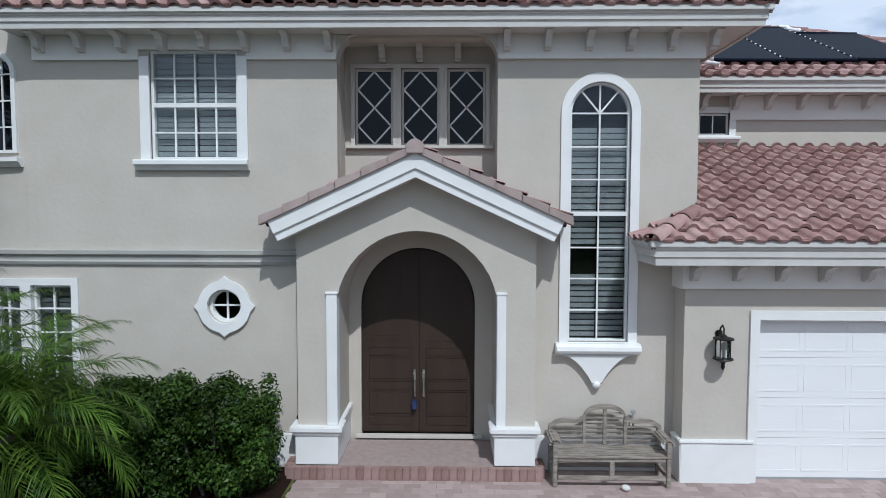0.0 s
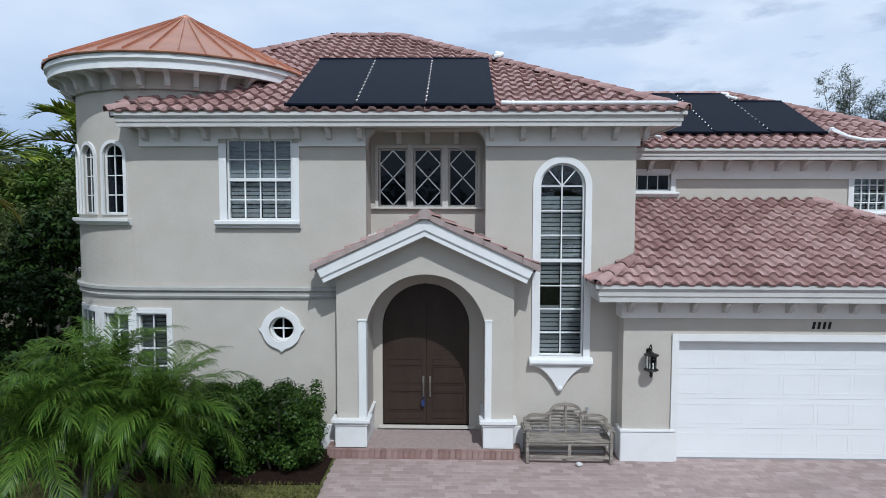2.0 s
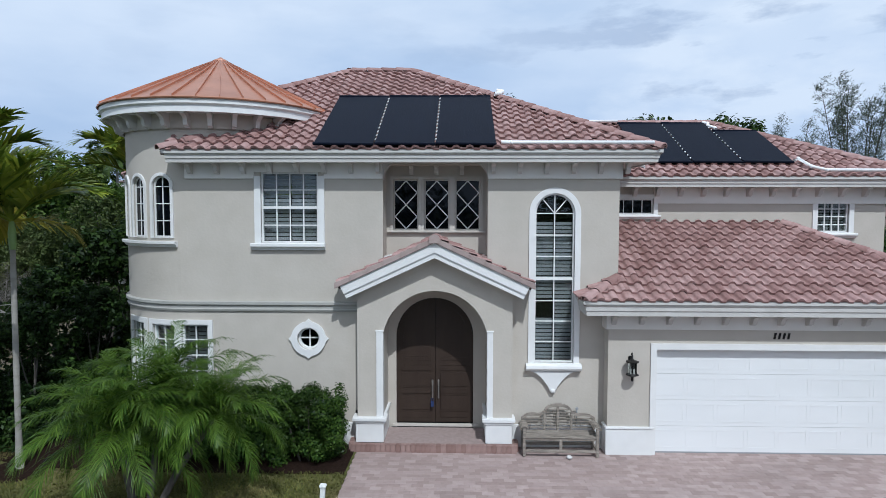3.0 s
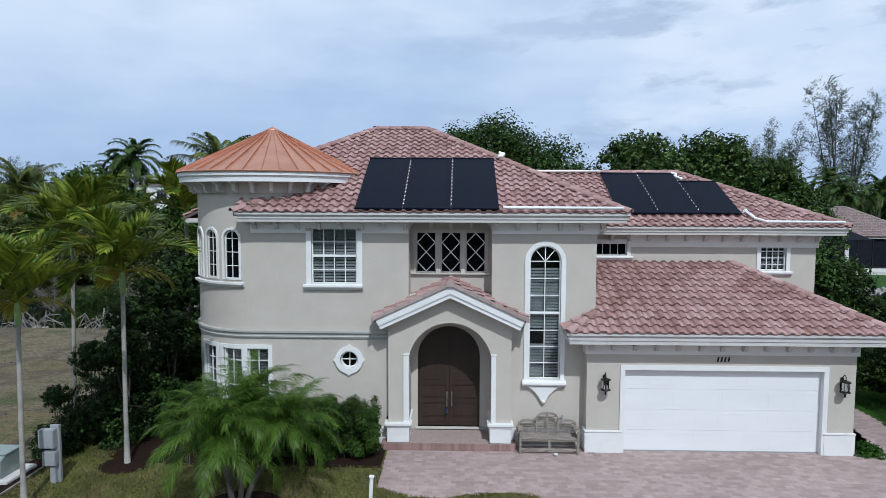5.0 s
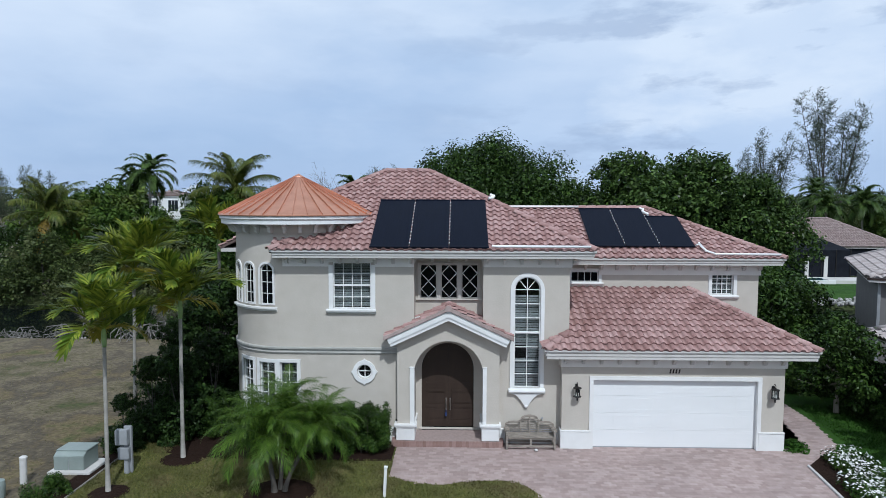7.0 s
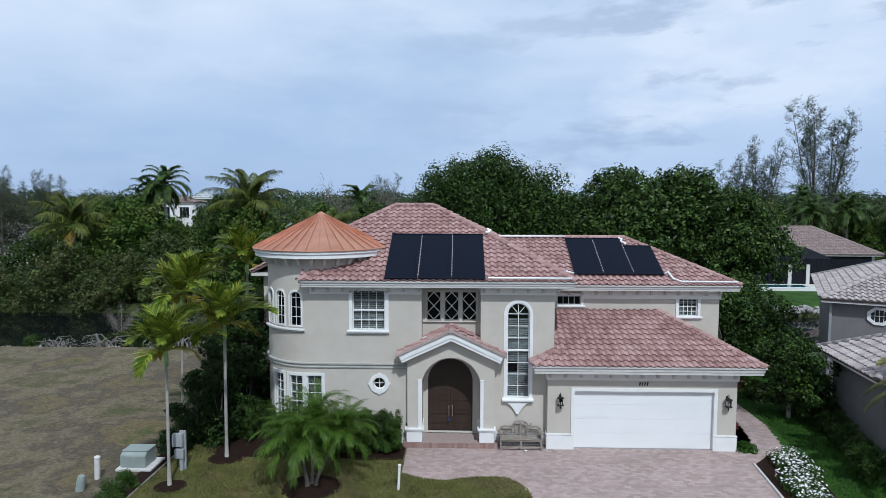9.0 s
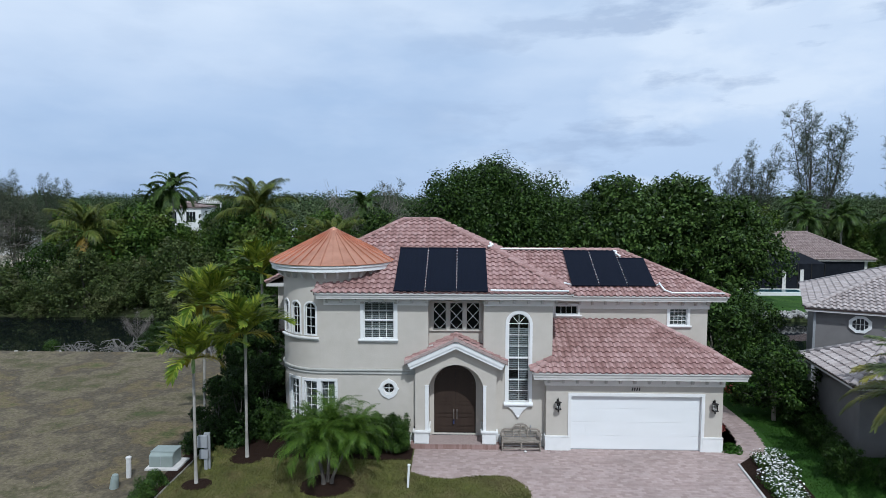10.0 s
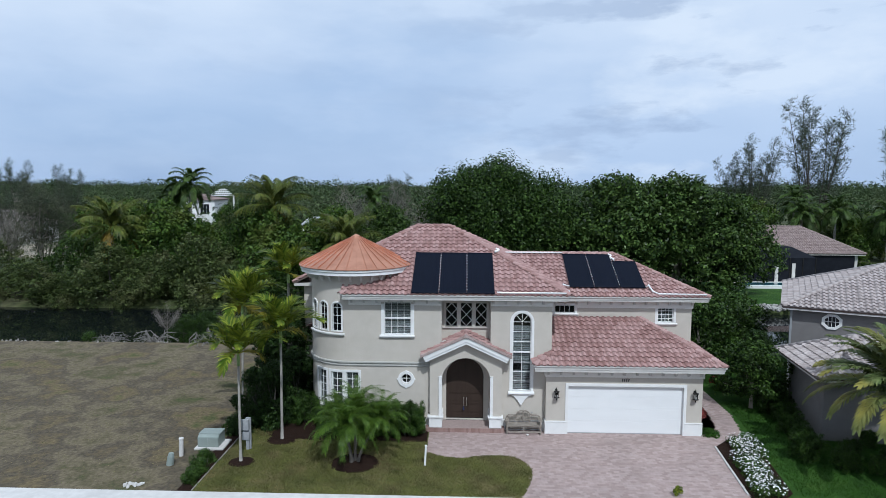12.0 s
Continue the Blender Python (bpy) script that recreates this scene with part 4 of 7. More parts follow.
# Added near-black sheets: the dimness behind the windows is in their colour.
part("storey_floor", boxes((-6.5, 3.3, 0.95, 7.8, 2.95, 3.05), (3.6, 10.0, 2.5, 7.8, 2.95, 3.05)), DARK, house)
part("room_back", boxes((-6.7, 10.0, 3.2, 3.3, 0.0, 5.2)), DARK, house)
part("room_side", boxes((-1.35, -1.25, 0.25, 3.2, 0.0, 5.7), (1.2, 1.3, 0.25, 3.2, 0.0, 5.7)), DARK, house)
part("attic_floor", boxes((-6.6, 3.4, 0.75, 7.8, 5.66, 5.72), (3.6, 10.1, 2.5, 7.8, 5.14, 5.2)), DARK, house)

# tower top
bm = bmesh.new()
lathe(bm, [(RT, 5.5), (RT, 6.80)], 64, (CX, CY))
lathe(bm, [(RT + 0.05, 6.46), (RT + 0.05, 6.80)], 64, (CX, CY))
part("tower_wall", bm, STUCCO, house, "stucco tower wall above the eave", smooth=True)
bm = bmesh.new()
lathe(bm, [(RT - 0.05, 6.76), (2.43, 6.76), (2.43, 6.74), (2.48, 6.74), (2.48, 6.86), (2.50, 6.88), (2.53, 6.90), (2.53, 6.985), (2.50, 7.0), (0.0, 7.0)], 64, (CX, CY))
part("tower_eave", bm, WHITE, house, "white ring eave of the tower")
for k in range(30):
    a = k * math.tau / 30 + 0.05
    ob = link_data("bracket", tower_brk, CREAM, house)
    ob.matrix_basis = pose(CX + (RT + 0.045) * math.sin(a), CY - (RT + 0.045) * math.cos(a), 6.765, 0, 0, math.degrees(a))
bm = bmesh.new()
CONE = [(2.57, 6.985), (2.58, 7.01), (2.55, 7.035), (1.66, 7.47), (0.8, 7.90), (0.14, 8.27), (0.0, 8.27)]
lathe(bm, CONE, 36, (CX, CY))
cone = part("cone_roof", fix(bm), COPPER, house, "copper standing-seam cone roof")
seam = bmesh.new()
extrude(seam, [(2.56, -0.008, 7.03), (2.56, 0.008, 7.03), (2.56, 0.008, 7.07), (2.56, -0.008, 7.07)], [(0.12, -0.008, 8.245), (0.12, 0.008, 8.245), (0.12, 0.008, 8.285), (0.12, -0.008, 8.285)])
seam_me = bpy.data.meshes.new("seam")
fix(seam).to_mesh(seam_me)
seam.free()
for k in range(36):
    ob = link_data("seam", seam_me, COPPER, cone)
    ob.matrix_basis = pose(CX, CY, 0, 0, 0, 10 * k)
bm = bmesh.new()
lathe(bm, [(0.20, 8.22), (0.17, 8.27), (0.0, 8.36)], 24, (CX, CY))
part("cone_cap", fix(bm), COPPER, cone)

# ---- tiled roofs ----
TILE_W, TILE_L = 0.26, 0.310
TILE_PROFILE = [(0.0, 0.006), (0.14, 0.0), (0.40, 0.0), (0.42, 0.032), (0.52, 0.052), (0.66, 0.064), (0.80, 0.058), (0.92, 0.034), (1.0, 0.006)]


def tile_points(w, ln, jitter=0.0):
    """Corner points of one S-shaped tile: across, up the slope, off the slope."""
    lift = 0.059 + jitter
    top = [(s * w, -0.02, h + lift) for s, h in TILE_PROFILE]
    back = [(s * w, ln + 0.03, h * 0.96 + 0.004) for s, h in TILE_PROFILE]
    low = [(s * w, -0.014, h * 0.9 + lift - 0.040) for s, h in TILE_PROFILE]
    m = len(TILE_PROFILE)
    quads = [(i, i + 1, m + i + 1, m + i) for i in range(m - 1)] + [(2 * m + i, 2 * m + i + 1, 3 * m + i + 1, 3 * m + i) for i in range(m - 1)]
    return top + back + low + top, quads


def tile_mesh(material):
    pts, quads = tile_points(TILE_W, TILE_L)
    me = bpy.data.meshes.new("roof_tile")
    me.from_pydata(pts, [], quads)
    me.materials.append(material)
    me.polygons.foreach_set("use_smooth", [True] * (len(TILE_PROFILE) - 1) + [False] * (len(TILE_PROFILE) - 1))
    return me


SINGLE_TILE = tile_mesh(TILE)


def roof_slope(owner, plan, foot, up, slope, material, single=None, name="roof", label="", raise_by=0.0, deck=None):
    """A tiled slope over a convex plan; foot is a point of its eave line, up the way it climbs (in plan), single(x, y): build that tile on its own."""
    up = Vector((up[0], up[1])).normalized()
    e = Vector((up.y, -up.x))
    k = math.sqrt(1 + slope * slope)
    ea, eu = Vector((e.x, e.y, 0)), Vector((up.x, up.y, slope)) / k
    en = ea.cross(eu).normalized()
    o = Vector(foot) + Vector((0, 0, raise_by))

    def to_ab(x, y):
        v = Vector((x - o.x, y - o.y))
        return v.dot(e), v.dot(up) * k

    poly = [to_ab(x, y) for x, y in plan]
    area = sum(p[0] * q[1] - q[0] * p[1] for p, q in zip(poly, poly[1:] + poly[:1]))
    if area < 0:
        poly = poly[::-1]
    edges = list(zip(poly, poly[1:] + poly[:1]))

    def inside(a, b, gap):
        return all(((q[0] - p[0]) * (b - p[1]) - (q[1] - p[1]) * (a - p[0])) >= gap * math.hypot(q[0] - p[0], q[1] - p[1]) for p, q in edges)

    bm = bmesh.new()
    extrude(bm, [o + ea * a + eu * b + en * -0.08 for a, b in poly], [o + ea * a + eu * b + en * -0.004 for a, b in poly])
    roof = part(name, fix(bm), deck or DECK, owner, label)
    foot_ends = sorted(p[0] for p in poly if p[1] < 1e-3)
    if len(foot_ends) == 2 and foot_ends[1] - foot_ends[0] > 0.5:
        bm = bmesh.new()
        strip = [(a, b) for a, b in ((foot_ends[0], 0.012), (foot_ends[1], 0.012), (foot_ends[1], 0.035), (foot_ends[0], 0.035))]
        extrude(bm, [o + ea * a + eu * b + en * -0.004 for a, b in strip], [o + ea * a + eu * b + en * 0.056 for a, b in strip])
        part("eave_closure", fix(bm), {TILE: TILE_ISLAND}.get(material, material), roof)
    a0, a1 = min(p[0] for p in poly), max(p[0] for p in poly)
    b0, b1 = min(p[1] for p in poly), max(p[1] for p in poly)
    verts, faces = [], []
    rnd = random.Random(7)
    turn = Matrix((ea, eu, en)).transposed().to_4x4()
    for r in range(int((b1 - b0) / TILE_L) + 1):
        for c in range(int((a1 - a0) / TILE_W) + 2):
            a, b = a0 + (c - 0.5) * TILE_W, b0 + r * TILE_L
            centre = o + ea * (a + TILE_W / 2) + eu * (b + TILE_L / 2)
            corners = [(a, b), (a + TILE_W, b), (a + TILE_W, b + TILE_L), (a, b + TILE_L)]
            if not any(inside(p, q, -0.30) for p, q in corners):
                continue
            j = rnd.uniform(-0.006, 0.006)
            whole = all(inside(p, q, -0.01 if r else -0.05) for p, q in corners)
            if single and whole and single(centre.x, centre.y):
                ob = link_data("roof_tile", SINGLE_TILE, material, roof)
                ob.matrix_basis = Matrix.Translation(o + ea * (a + rnd.uniform(-0.004, 0.004)) + eu * (b + rnd.uniform(-0.006, 0.006)) + en * j) @ turn
                continue
            pts, quads = tile_points(TILE_W, TILE_L, j)
            n = len(verts)
            verts += [o + ea * (a + p[0]) + eu * (b + p[1]) + en * p[2] for p in pts]
            faces += [tuple(i + n for i in q) for q in quads]
    me = bpy.data.meshes.new("roof_tiles")
    me.from_pydata(verts, [], faces)
    bm = bmesh.new()
    bm.from_mesh(me)
    for p, q in edges:
        if abs(q[1] - p[1]) < 1e-3 and abs(p[1] - b0) < 1e-3:
            continue
        w = Vector((q[0] - p[0], q[1] - p[1])).normalized()
        out = ea * w.y - eu * w.x
        bmesh.ops.bisect_plane(bm, geom=bm.verts[:] + bm.edges[:] + bm.faces[:], dist=1e-5, plane_co=o + ea * p[0] + eu * p[1], plane_no=out, clear_outer=True)
    if len(bm.faces):
        isl = {TILE: TILE_ISLAND}.get(material, material)
        tagged(part("roof_tiles", bm, isl, roof, smooth=True), kind="stuff")
    else:
        bm.free()
    return roof


def cap_mesh(material, radius, ln):
    bm = bmesh.new()
    rows = []
    for y, r in ((-0.02, radius), (ln, radius * 0.82)):
        rows.append([bm.verts.new((r * math.cos(math.pi * k / 8), y, r * math.sin(math.pi * k / 8) * 0.85)) for k in range(9)])
    rows.append([bm.verts.new((0.85 * radius * math.cos(math.pi * k / 8), -0.02, 0.85 * radius * math.sin(math.pi * k / 8) * 0.85)) for k in range(9)])
    for k in range(8):
        bm.faces.new((rows[0][k], rows[0][k + 1], rows[1][k + 1], rows[1][k]))
        bm.faces.new((rows[2][k + 1], rows[2][k], rows[0][k], rows[0][k + 1]))
    me = bpy.data.meshes.new("ridge_tile")
    fix(bm).to_mesh(me)
    bm.free()
    me.materials.append(material)
    me.polygons.foreach_set("use_smooth", [True] * len(me.polygons))
    return me


RIDGE = cap_mesh(TILE, 0.125, 0.37)


def ridge_line(owner, p, q, me, material, ln=0.36):
    p, q = Vector(p), Vector(q)
    way = (q - p).normalized()
    across = way.cross(Vector((0, 0, 1))).normalized()
    up = across.cross(way).normalized()
    m = Matrix((across, way, up)).transposed().to_4x4()
    n = max(1, int((q - p).length / ln))
    for k in range(n):
        ob = link_data("ridge_tile", me, material, owner)
        ob.matrix_basis = Matrix.Translation(p + (q - p) * k / n - up * 0.022) @ m


# main roof
MS, MZ, MY = 0.503, 5.965, -0.50
RL, RR, RY = -2.50, -0.90, 4.65
RZ = MZ + MS * (RY - MY)
main_roof = roof_slope(house, [(-5.42, MY), (4.28, MY), (RR, RY), (RL, RY), (-5.42, 1.73)], (0, MY, MZ), (0, 1), MS, TILE, single=lambda x, y: y < 0.15 and x < 4.0, label="terracotta S-tile main roof")
roof_slope(house, [(4.28, MY), (4.28, 9.87), (RR, RY)], (4.28, 0, MZ), (-1, 0), MS, TILE)
for plan in ([(-5.35, 1.80), (RL, RY), (-5.35, 7.5)], [(-7.72, 3.6), (-5.35, 3.6), (-5.35, 7.5), (-7.72, 9.87)]):
    roof_slope(house, plan, (-7.72, 0, MZ), (1, 0), MS, TILE)
roof_slope(house, [(-7.72, 9.87), (RL, RY), (RR, RY), (4.28, 9.87)], (0, 9.87, MZ), (0, -1), MS, TILE)
ridge_line(main_roof, (4.28, MY, MZ + 0.07), (RR, RY, RZ + 0.05), RIDGE, TILE)
ridge_line(main_roof, (-5.35, 1.80, MZ + MS * 2.37 + 0.05), (RL, RY, RZ + 0.05), RIDGE, TILE)
ridge_line(main_roof, (RL, RY, RZ + 0.05), (RR, RY, RZ + 0.05), RIDGE, TILE)
ridge_line(main_roof, (-5.44, MY - 0.02, MZ + 0.06), (-4.72, MY + 0.70, MZ + MS * 0.70 + 0.05), RIDGE, TILE)

# wing roof
WS, WZ, WF = 0.49, 5.57, 1.73
wing_roof = roof_slope(house, [(2.9, WF), (10.90, WF), (7.24, 5.02), (1.85, 5.02)], (0, WF, WZ), (0, 1), WS, TILE, label="terracotta S-tile wing roof")
roof_slope(house, [(10.90, WF), (10.90, 8.31), (7.24, 5.02)], (10.90, 0, WZ), (-1, 0), WS * 3.29 / 3.66, TILE)
roof_slope(house, [(10.90, 8.31), (1.85, 8.31), (1.85, 5.02), (7.24, 5.02)], (0, 8.31, WZ), (0, -1), WS, TILE)
WRZ = WZ + WS * (5.02 - WF)
ridge_line(wing_roof, (10.90, WF, WZ + 0.06), (7.24, 5.02, WRZ + 0.05), RIDGE, TILE)
ridge_line(wing_roof, (7.24, 5.02, WRZ + 0.05), (1.95, 5.02, WRZ + 0.05), RIDGE, TILE)

# garage roof
GS2, GZ2, GF = 0.455, 3.10, -0.87
garage_roof = roof_slope(house, [(3.585, GF), (10.70, GF), (7.92, WY), (3.585, WY)], (0, GF, GZ2), (0, 1), GS2, TILE, single=lambda x, y: True, label="terracotta S-tile garage roof")
roof_slope(house, [(2.76, GF), (3.585, GF), (3.585, GF + 0.825)], (0, GF, GZ2), (0, 1), GS2, TILE)
roof_slope(house, [(2.76, GF), (3.585, GF + 0.825), (3.585, 0.0), (2.76, 0.0)], (2.76, 0, GZ2), (1, 0), GS2, TILE)
for plan in ([(10.70, GF), (7.92, WY), (10.70, WY)], [(10.27, WY), (10.27, 6.6), (10.70, 6.6), (10.70, WY)]):
    roof_slope(house, plan, (10.70, 0, GZ2), (-1, 0), GS2 * 3.12 / 2.78, TILE)
ridge_line(garage_roof, (2.76, GF, GZ2 + 0.06), (3.585, GF + 0.825, GZ2 + GS2 * 0.825 + 0.05), RIDGE, TILE)
ridge_line(garage_roof, (10.70, GF, GZ2 + 0.06), (7.92, WY, GZ2 + GS2 * (WY - GF) + 0.05), RIDGE, TILE)

# side bay beside the tower: upper and lower roof edges
part("side_bay", boxes((-8.25, -6.6, 4.6, 9.4, -0.05, 5.62)), STUCCO, house)
roof_slope(house, [(-8.70, 4.2), (-7.60, 4.2), (-7.60, 9.8), (-8.70, 9.8)], (-8.70, 0, 5.74), (1, 0), 0.49, TILE)
part("fascia", boxes((-8.66, -7.6, 4.22, 9.78, 5.56, 5.70)), CREAM, house)
roof_slope(house, [(-8.95, 4.0), (-7.30, 4.0), (-7.30, 9.8), (-8.95, 9.8)], (-8.95, 0, 3.0), (1, 0), 0.49, TILE)
part("fascia", boxes((-8.90, -8.2, 4.03, 9.78, 2.82, 2.96)), CREAM, house)

# crown boards under the tile edges
for x0, x1, y0, y1, z in ((-5.40, 4.292, MY - 0.012, MY + 0.10, MZ), (4.19, 4.292, MY + 0.10, 2.6, MZ), (2.748, 10.712, GF - 0.012, GF + 0.10, GZ2), (2.748, 2.85, GF + 0.10, -0.01, GZ2),
                          (10.61, 10.712, GF + 0.10, 6.5, GZ2), (3.64, 10.912, WF - 0.012, WF + 0.10, WZ), (10.81, 10.912, WF + 0.10, 8.3, WZ)):
    part("crown_board", boxes((x0, x1, y0, y1, z - 0.045, z + 0.032), bevel=0.010), CREAM, house)

# porch roof tiles
for s in (-1, 1):
    roof_slope(house, [(PX + s * 1.90, -0.50), (PX + s * 1.90, -0.002), (PX, -0.002), (PX, -0.50)], (PX + s * 1.90, 0, GZ - 1.90 * GS + 0.03), (-s, 0), GS, TILE, single=lambda x, y: True)
    roof_slope(house, [(PX + s * 1.02, -0.002), (PX + s * 1.02, 0.60), (PX, 0.60), (PX, -0.002)], (PX + s * 1.90, 0, GZ - 1.90 * GS + 0.03), (-s, 0), GS, TILE)
porch_ridge = part("ridge_bed", boxes((PX - 0.05, PX + 0.05, -0.55, 0.58, GZ - 0.02, GZ + 0.05)), DECK, house)
ridge_line(porch_ridge, (PX, -0.60, GZ + 0.07), (PX, 0.58, GZ + 0.07), RIDGE, TILE)


# ---- solar mats and pipes ----
def on_roof(x, y, foot_y, foot_z, slope, off):
    k = math.sqrt(1 + slope * slope)
    return Vector((x, y - off * slope / k, foot_z + slope * (y - foot_y) + off / k))


def solar_panel(x0, x1, y0, y1, foot_y, foot_z, slope, clips=13):
    bm = bmesh.new()
    for a, b in ((x0, x1),):
        lo, hi = on_roof(a, y0, foot_y, foot_z, slope, 0.125), on_roof(a, y1, foot_y, foot_z, slope, 0.125)
        lo2, hi2 = on_roof(b, y0, foot_y, foot_z, slope, 0.125), on_roof(b, y1, foot_y, foot_z, slope, 0.125)
        up = on_roof(0, 0, 0, 0, slope, 0.016)
        extrude(bm, [lo, lo2, hi2, hi], [lo + up, lo2 + up, hi2 + up, hi + up])
    th = part("solar_panel", fix(bm), SOLAR, house, "black ribbed pool-heating solar mat")
    for y in (y0, y1):
        bm = bmesh.new()
        tube(bm, [on_roof(x0 - 0.01, y, foot_y, foot_z, slope, 0.14), on_roof(x1 + 0.01, y, foot_y, foot_z, slope, 0.125)], 0.03, 10)
        part("header_pipe", bm, SOLAR, th)
    for k in range(1, clips + 1):
        y = y0 + (y1 - y0) * k / (clips + 1)
        bm = bmesh.new()
        tube(bm, [on_roof(x1 + 0.005, y, foot_y, foot_z, slope, 0.135), on_roof(x1 + 0.030, y + 0.03, foot_y, foot_z, slope, 0.137)], 0.0165, 6)
        part("strap_clip", bm, PIPE, th)
    return th


for k in range(3):
    solar_panel(-2.40 + 1.180 * k, -2.40 + 1.180 * k + 1.150, -0.48, 2.27, MY, MZ, MS, 13 if k < 2 else 0)
for k, y1 in ((0, 4.78), (1, 4.78), (2, 4.22)):
    solar_panel(4.68 + 1.16 * k, 4.68 + 1.16 * k + 1.125, 2.28, y1, WF, WZ, WS, 13 if k < 2 else 0)


def pvc(pts, r=0.036):
    bm = bmesh.new()
    tube(bm, pts, r, 10)
    for p in pts[1:-1]:
        bmesh.ops.create_uvsphere(bm, u_segments=10, v_segments=6, radius=r * 1.25, matrix=Matrix.Translation(p))
    return tagged(link_mesh("solar_pipe", bm, PIPE, smooth=True), "white plastic pool-solar pipe clipped to the roof tiles", "pipe", "solar pipes on the roof")


mr = lambda x, y: on_roof(x, y, MY, MZ, MS, 0.15)
wr = lambda x, y: on_roof(x, y, WF, WZ, WS, 0.15)
pvc([mr(1.21, -0.44), mr(1.40, -0.46), mr(4.10, -0.47)])
pvc([mr(1.22, 2.38), mr(1.34, 2.42), mr(1.40, 2.52), mr(1.30, 2.62)], 0.05)
pvc([wr(1.75, 4.90), wr(4.70, 4.90)])
pvc([wr(6.95, 4.80), wr(7.05, 4.70), wr(7.00, 4.55), wr(7.12, 4.38), wr(7.12, 4.28)], 0.04)
pvc([wr(8.16, 2.32), wr(8.30, 2.42), wr(8.38, 1.98), wr(8.62, 1.80), wr(10.72, 1.78)])
pvc([wr(4.66, 2.30), wr(4.40, 2.42), wr(4.30, 2.2), wr(4.62, 1.95)], 0.034)

# ---- ground ----
GX = [-2500, -400, -120, -60, -30, -17, -10, 0, 12, 30, 60, 120, 400, 2500]
GYS = [-2500, -400, -60, -8, 0, 6, 13.8, 14.4, 15.0, 28.0, 29.2, 30, 45, 80, 150, 400, 1200, 4000]


def land(y):
    return -1.1 if 14.8 < y < 28.5 else (-0.35 if 14.2 < y < 29.5 else -0.05)


gv = [(x, y, land(y)) for y in GYS for x in GX]
gf = [(j * len(GX) + i, j * len(GX) + i + 1, (j + 1) * len(GX) + i + 1, (j + 1) * len(GX) + i) for j in range(len(GYS) - 1) for i in range(len(GX) - 1)]
tagged(raw("ground", gv, gf, FARLAND), "scrubby flat land reaching the horizon", "ground", kind="structure")


def sheet(name, loop, z, material, label, category, thick=0.03):
    bm = bmesh.new()
    extrude(bm, [(x, y, z - thick) for x, y in loop], [(x, y, z) for x, y in loop])
    bmesh.ops.triangulate(bm, faces=[f for f in bm.faces if len(f.verts) > 4])
    return tagged(link_mesh(name, fix(bm), material), label, category, kind="structure")


bm = boxes((-400, 400, 14.3, 29.3, -0.62, -0.60))
tagged(link_mesh("water", bm, WATER), "dark still canal water behind the lots", "water", kind="structure")


def arc_points(p, q, sag, n=8):
    mx, my = (p[0] + q[0]) / 2, (p[1] + q[1]) / 2
    dx, dy = q[0] - p[0], q[1] - p[1]
    ln = math.hypot(dx, dy)
    nx, ny = -dy / ln * sag, dx / ln * sag
    return [((1 - t) ** 2 * p[0] + 2 * t * (1 - t) * (mx + 2 * nx) + t * t * q[0], (1 - t) ** 2 * p[1] + 2 * t * (1 - t) * (my + 2 * ny) + t * t * q[1]) for t in steps(0, 1, n)]


LAWN_EDGE = arc_points((-1.62, -2.46), (-0.15, -2.98), -0.14, 6) + arc_points((-0.15, -2.98), (1.75, -2.74), 0.15, 8)[1:] + arc_points((1.75, -2.74), (2.36, -4.6), 0.30, 6)[1:]
FRONT_LAWN = [(-9.55, -6.10), (-9.55, 0.4)] + [(-1.62, 0.4)] + LAWN_EDGE + [(2.15, -5.4), (1.85, -6.10)]
sheet("lot_ground", [(-120, -6.12), (-9.72, -6.12), (-9.72, 8.0), (-12.5, 13.8), (-17, 14.3), (-120, 14.2)], 0.0, DRYGRASS, "vacant lot of dry brown mown grass", "ground")
sheet("lawn", FRONT_LAWN, 0.0, LAWN, "patchy yellow-green front lawn", "lawn")
sheet("side_lawn", [(10.3, -6.1), (60, -6.1), (60, 13), (9.9, 13), (9.9, 1.2), (11.6, -0.6)], -0.004, DEEPLAWN, "deep green side lawn", "lawn")
sheet("far_lawn", [(14, 30.2), (60, 30.2), (60, 44), (14, 44)], 0.0, DEEPLAWN, "bright lawn across the canal", "lawn")
sheet("bare_lot", [(-120, 62), (-49, 62), (-50, 84), (-120, 84)], 0.0, BAREGROUND, "pale bare sandy ground beyond the mangroves", "ground")
sheet("pavement", [(-150, -7.7), (1.8, -7.7), (1.85, -6.12), (-150, -6.12)], 0.02, CONCRETE, "pale concrete pavement along the street", "pavement")
sheet("pavement_east", [(9.75, -7.7), (150, -7.7), (150, -6.12), (9.75, -6.12)], 0.02, CONCRETE, "pale concrete pavement along the street", "pavement")
sheet("road", [(-150, -16.3), (150, -16.3), (150, -7.9), (-150, -7.9)], -0.02, surface("asphalt", (0.045, 0.045, 0.046), (0.065, 0.064, 0.063), 4.0, 0.9, bump=0.6, bump_scale=80), "grey asphalt road", "road")
sheet("planting_bed", [(-8.4, -1.1), (-6.5, -1.5), (-1.68, -1.5), (-1.68, -0.02), (-5.1, -0.02), (-7.1, 1.6), (-7.3, 5), (-9.4, 5), (-9.4, 0.6)], 0.014, MULCH, "dark mulch planting bed along the wall", "ground")
sheet("planting_bed_east", [(10.12, -1.5), (9.70, -6.1), (10.5, -6.1), (11.25, -5.4), (11.75, -2.0), (11.5, -0.95), (10.9, -0.75)], 0.012, MULCH, "dark mulch flower bed beside the drive", "ground")
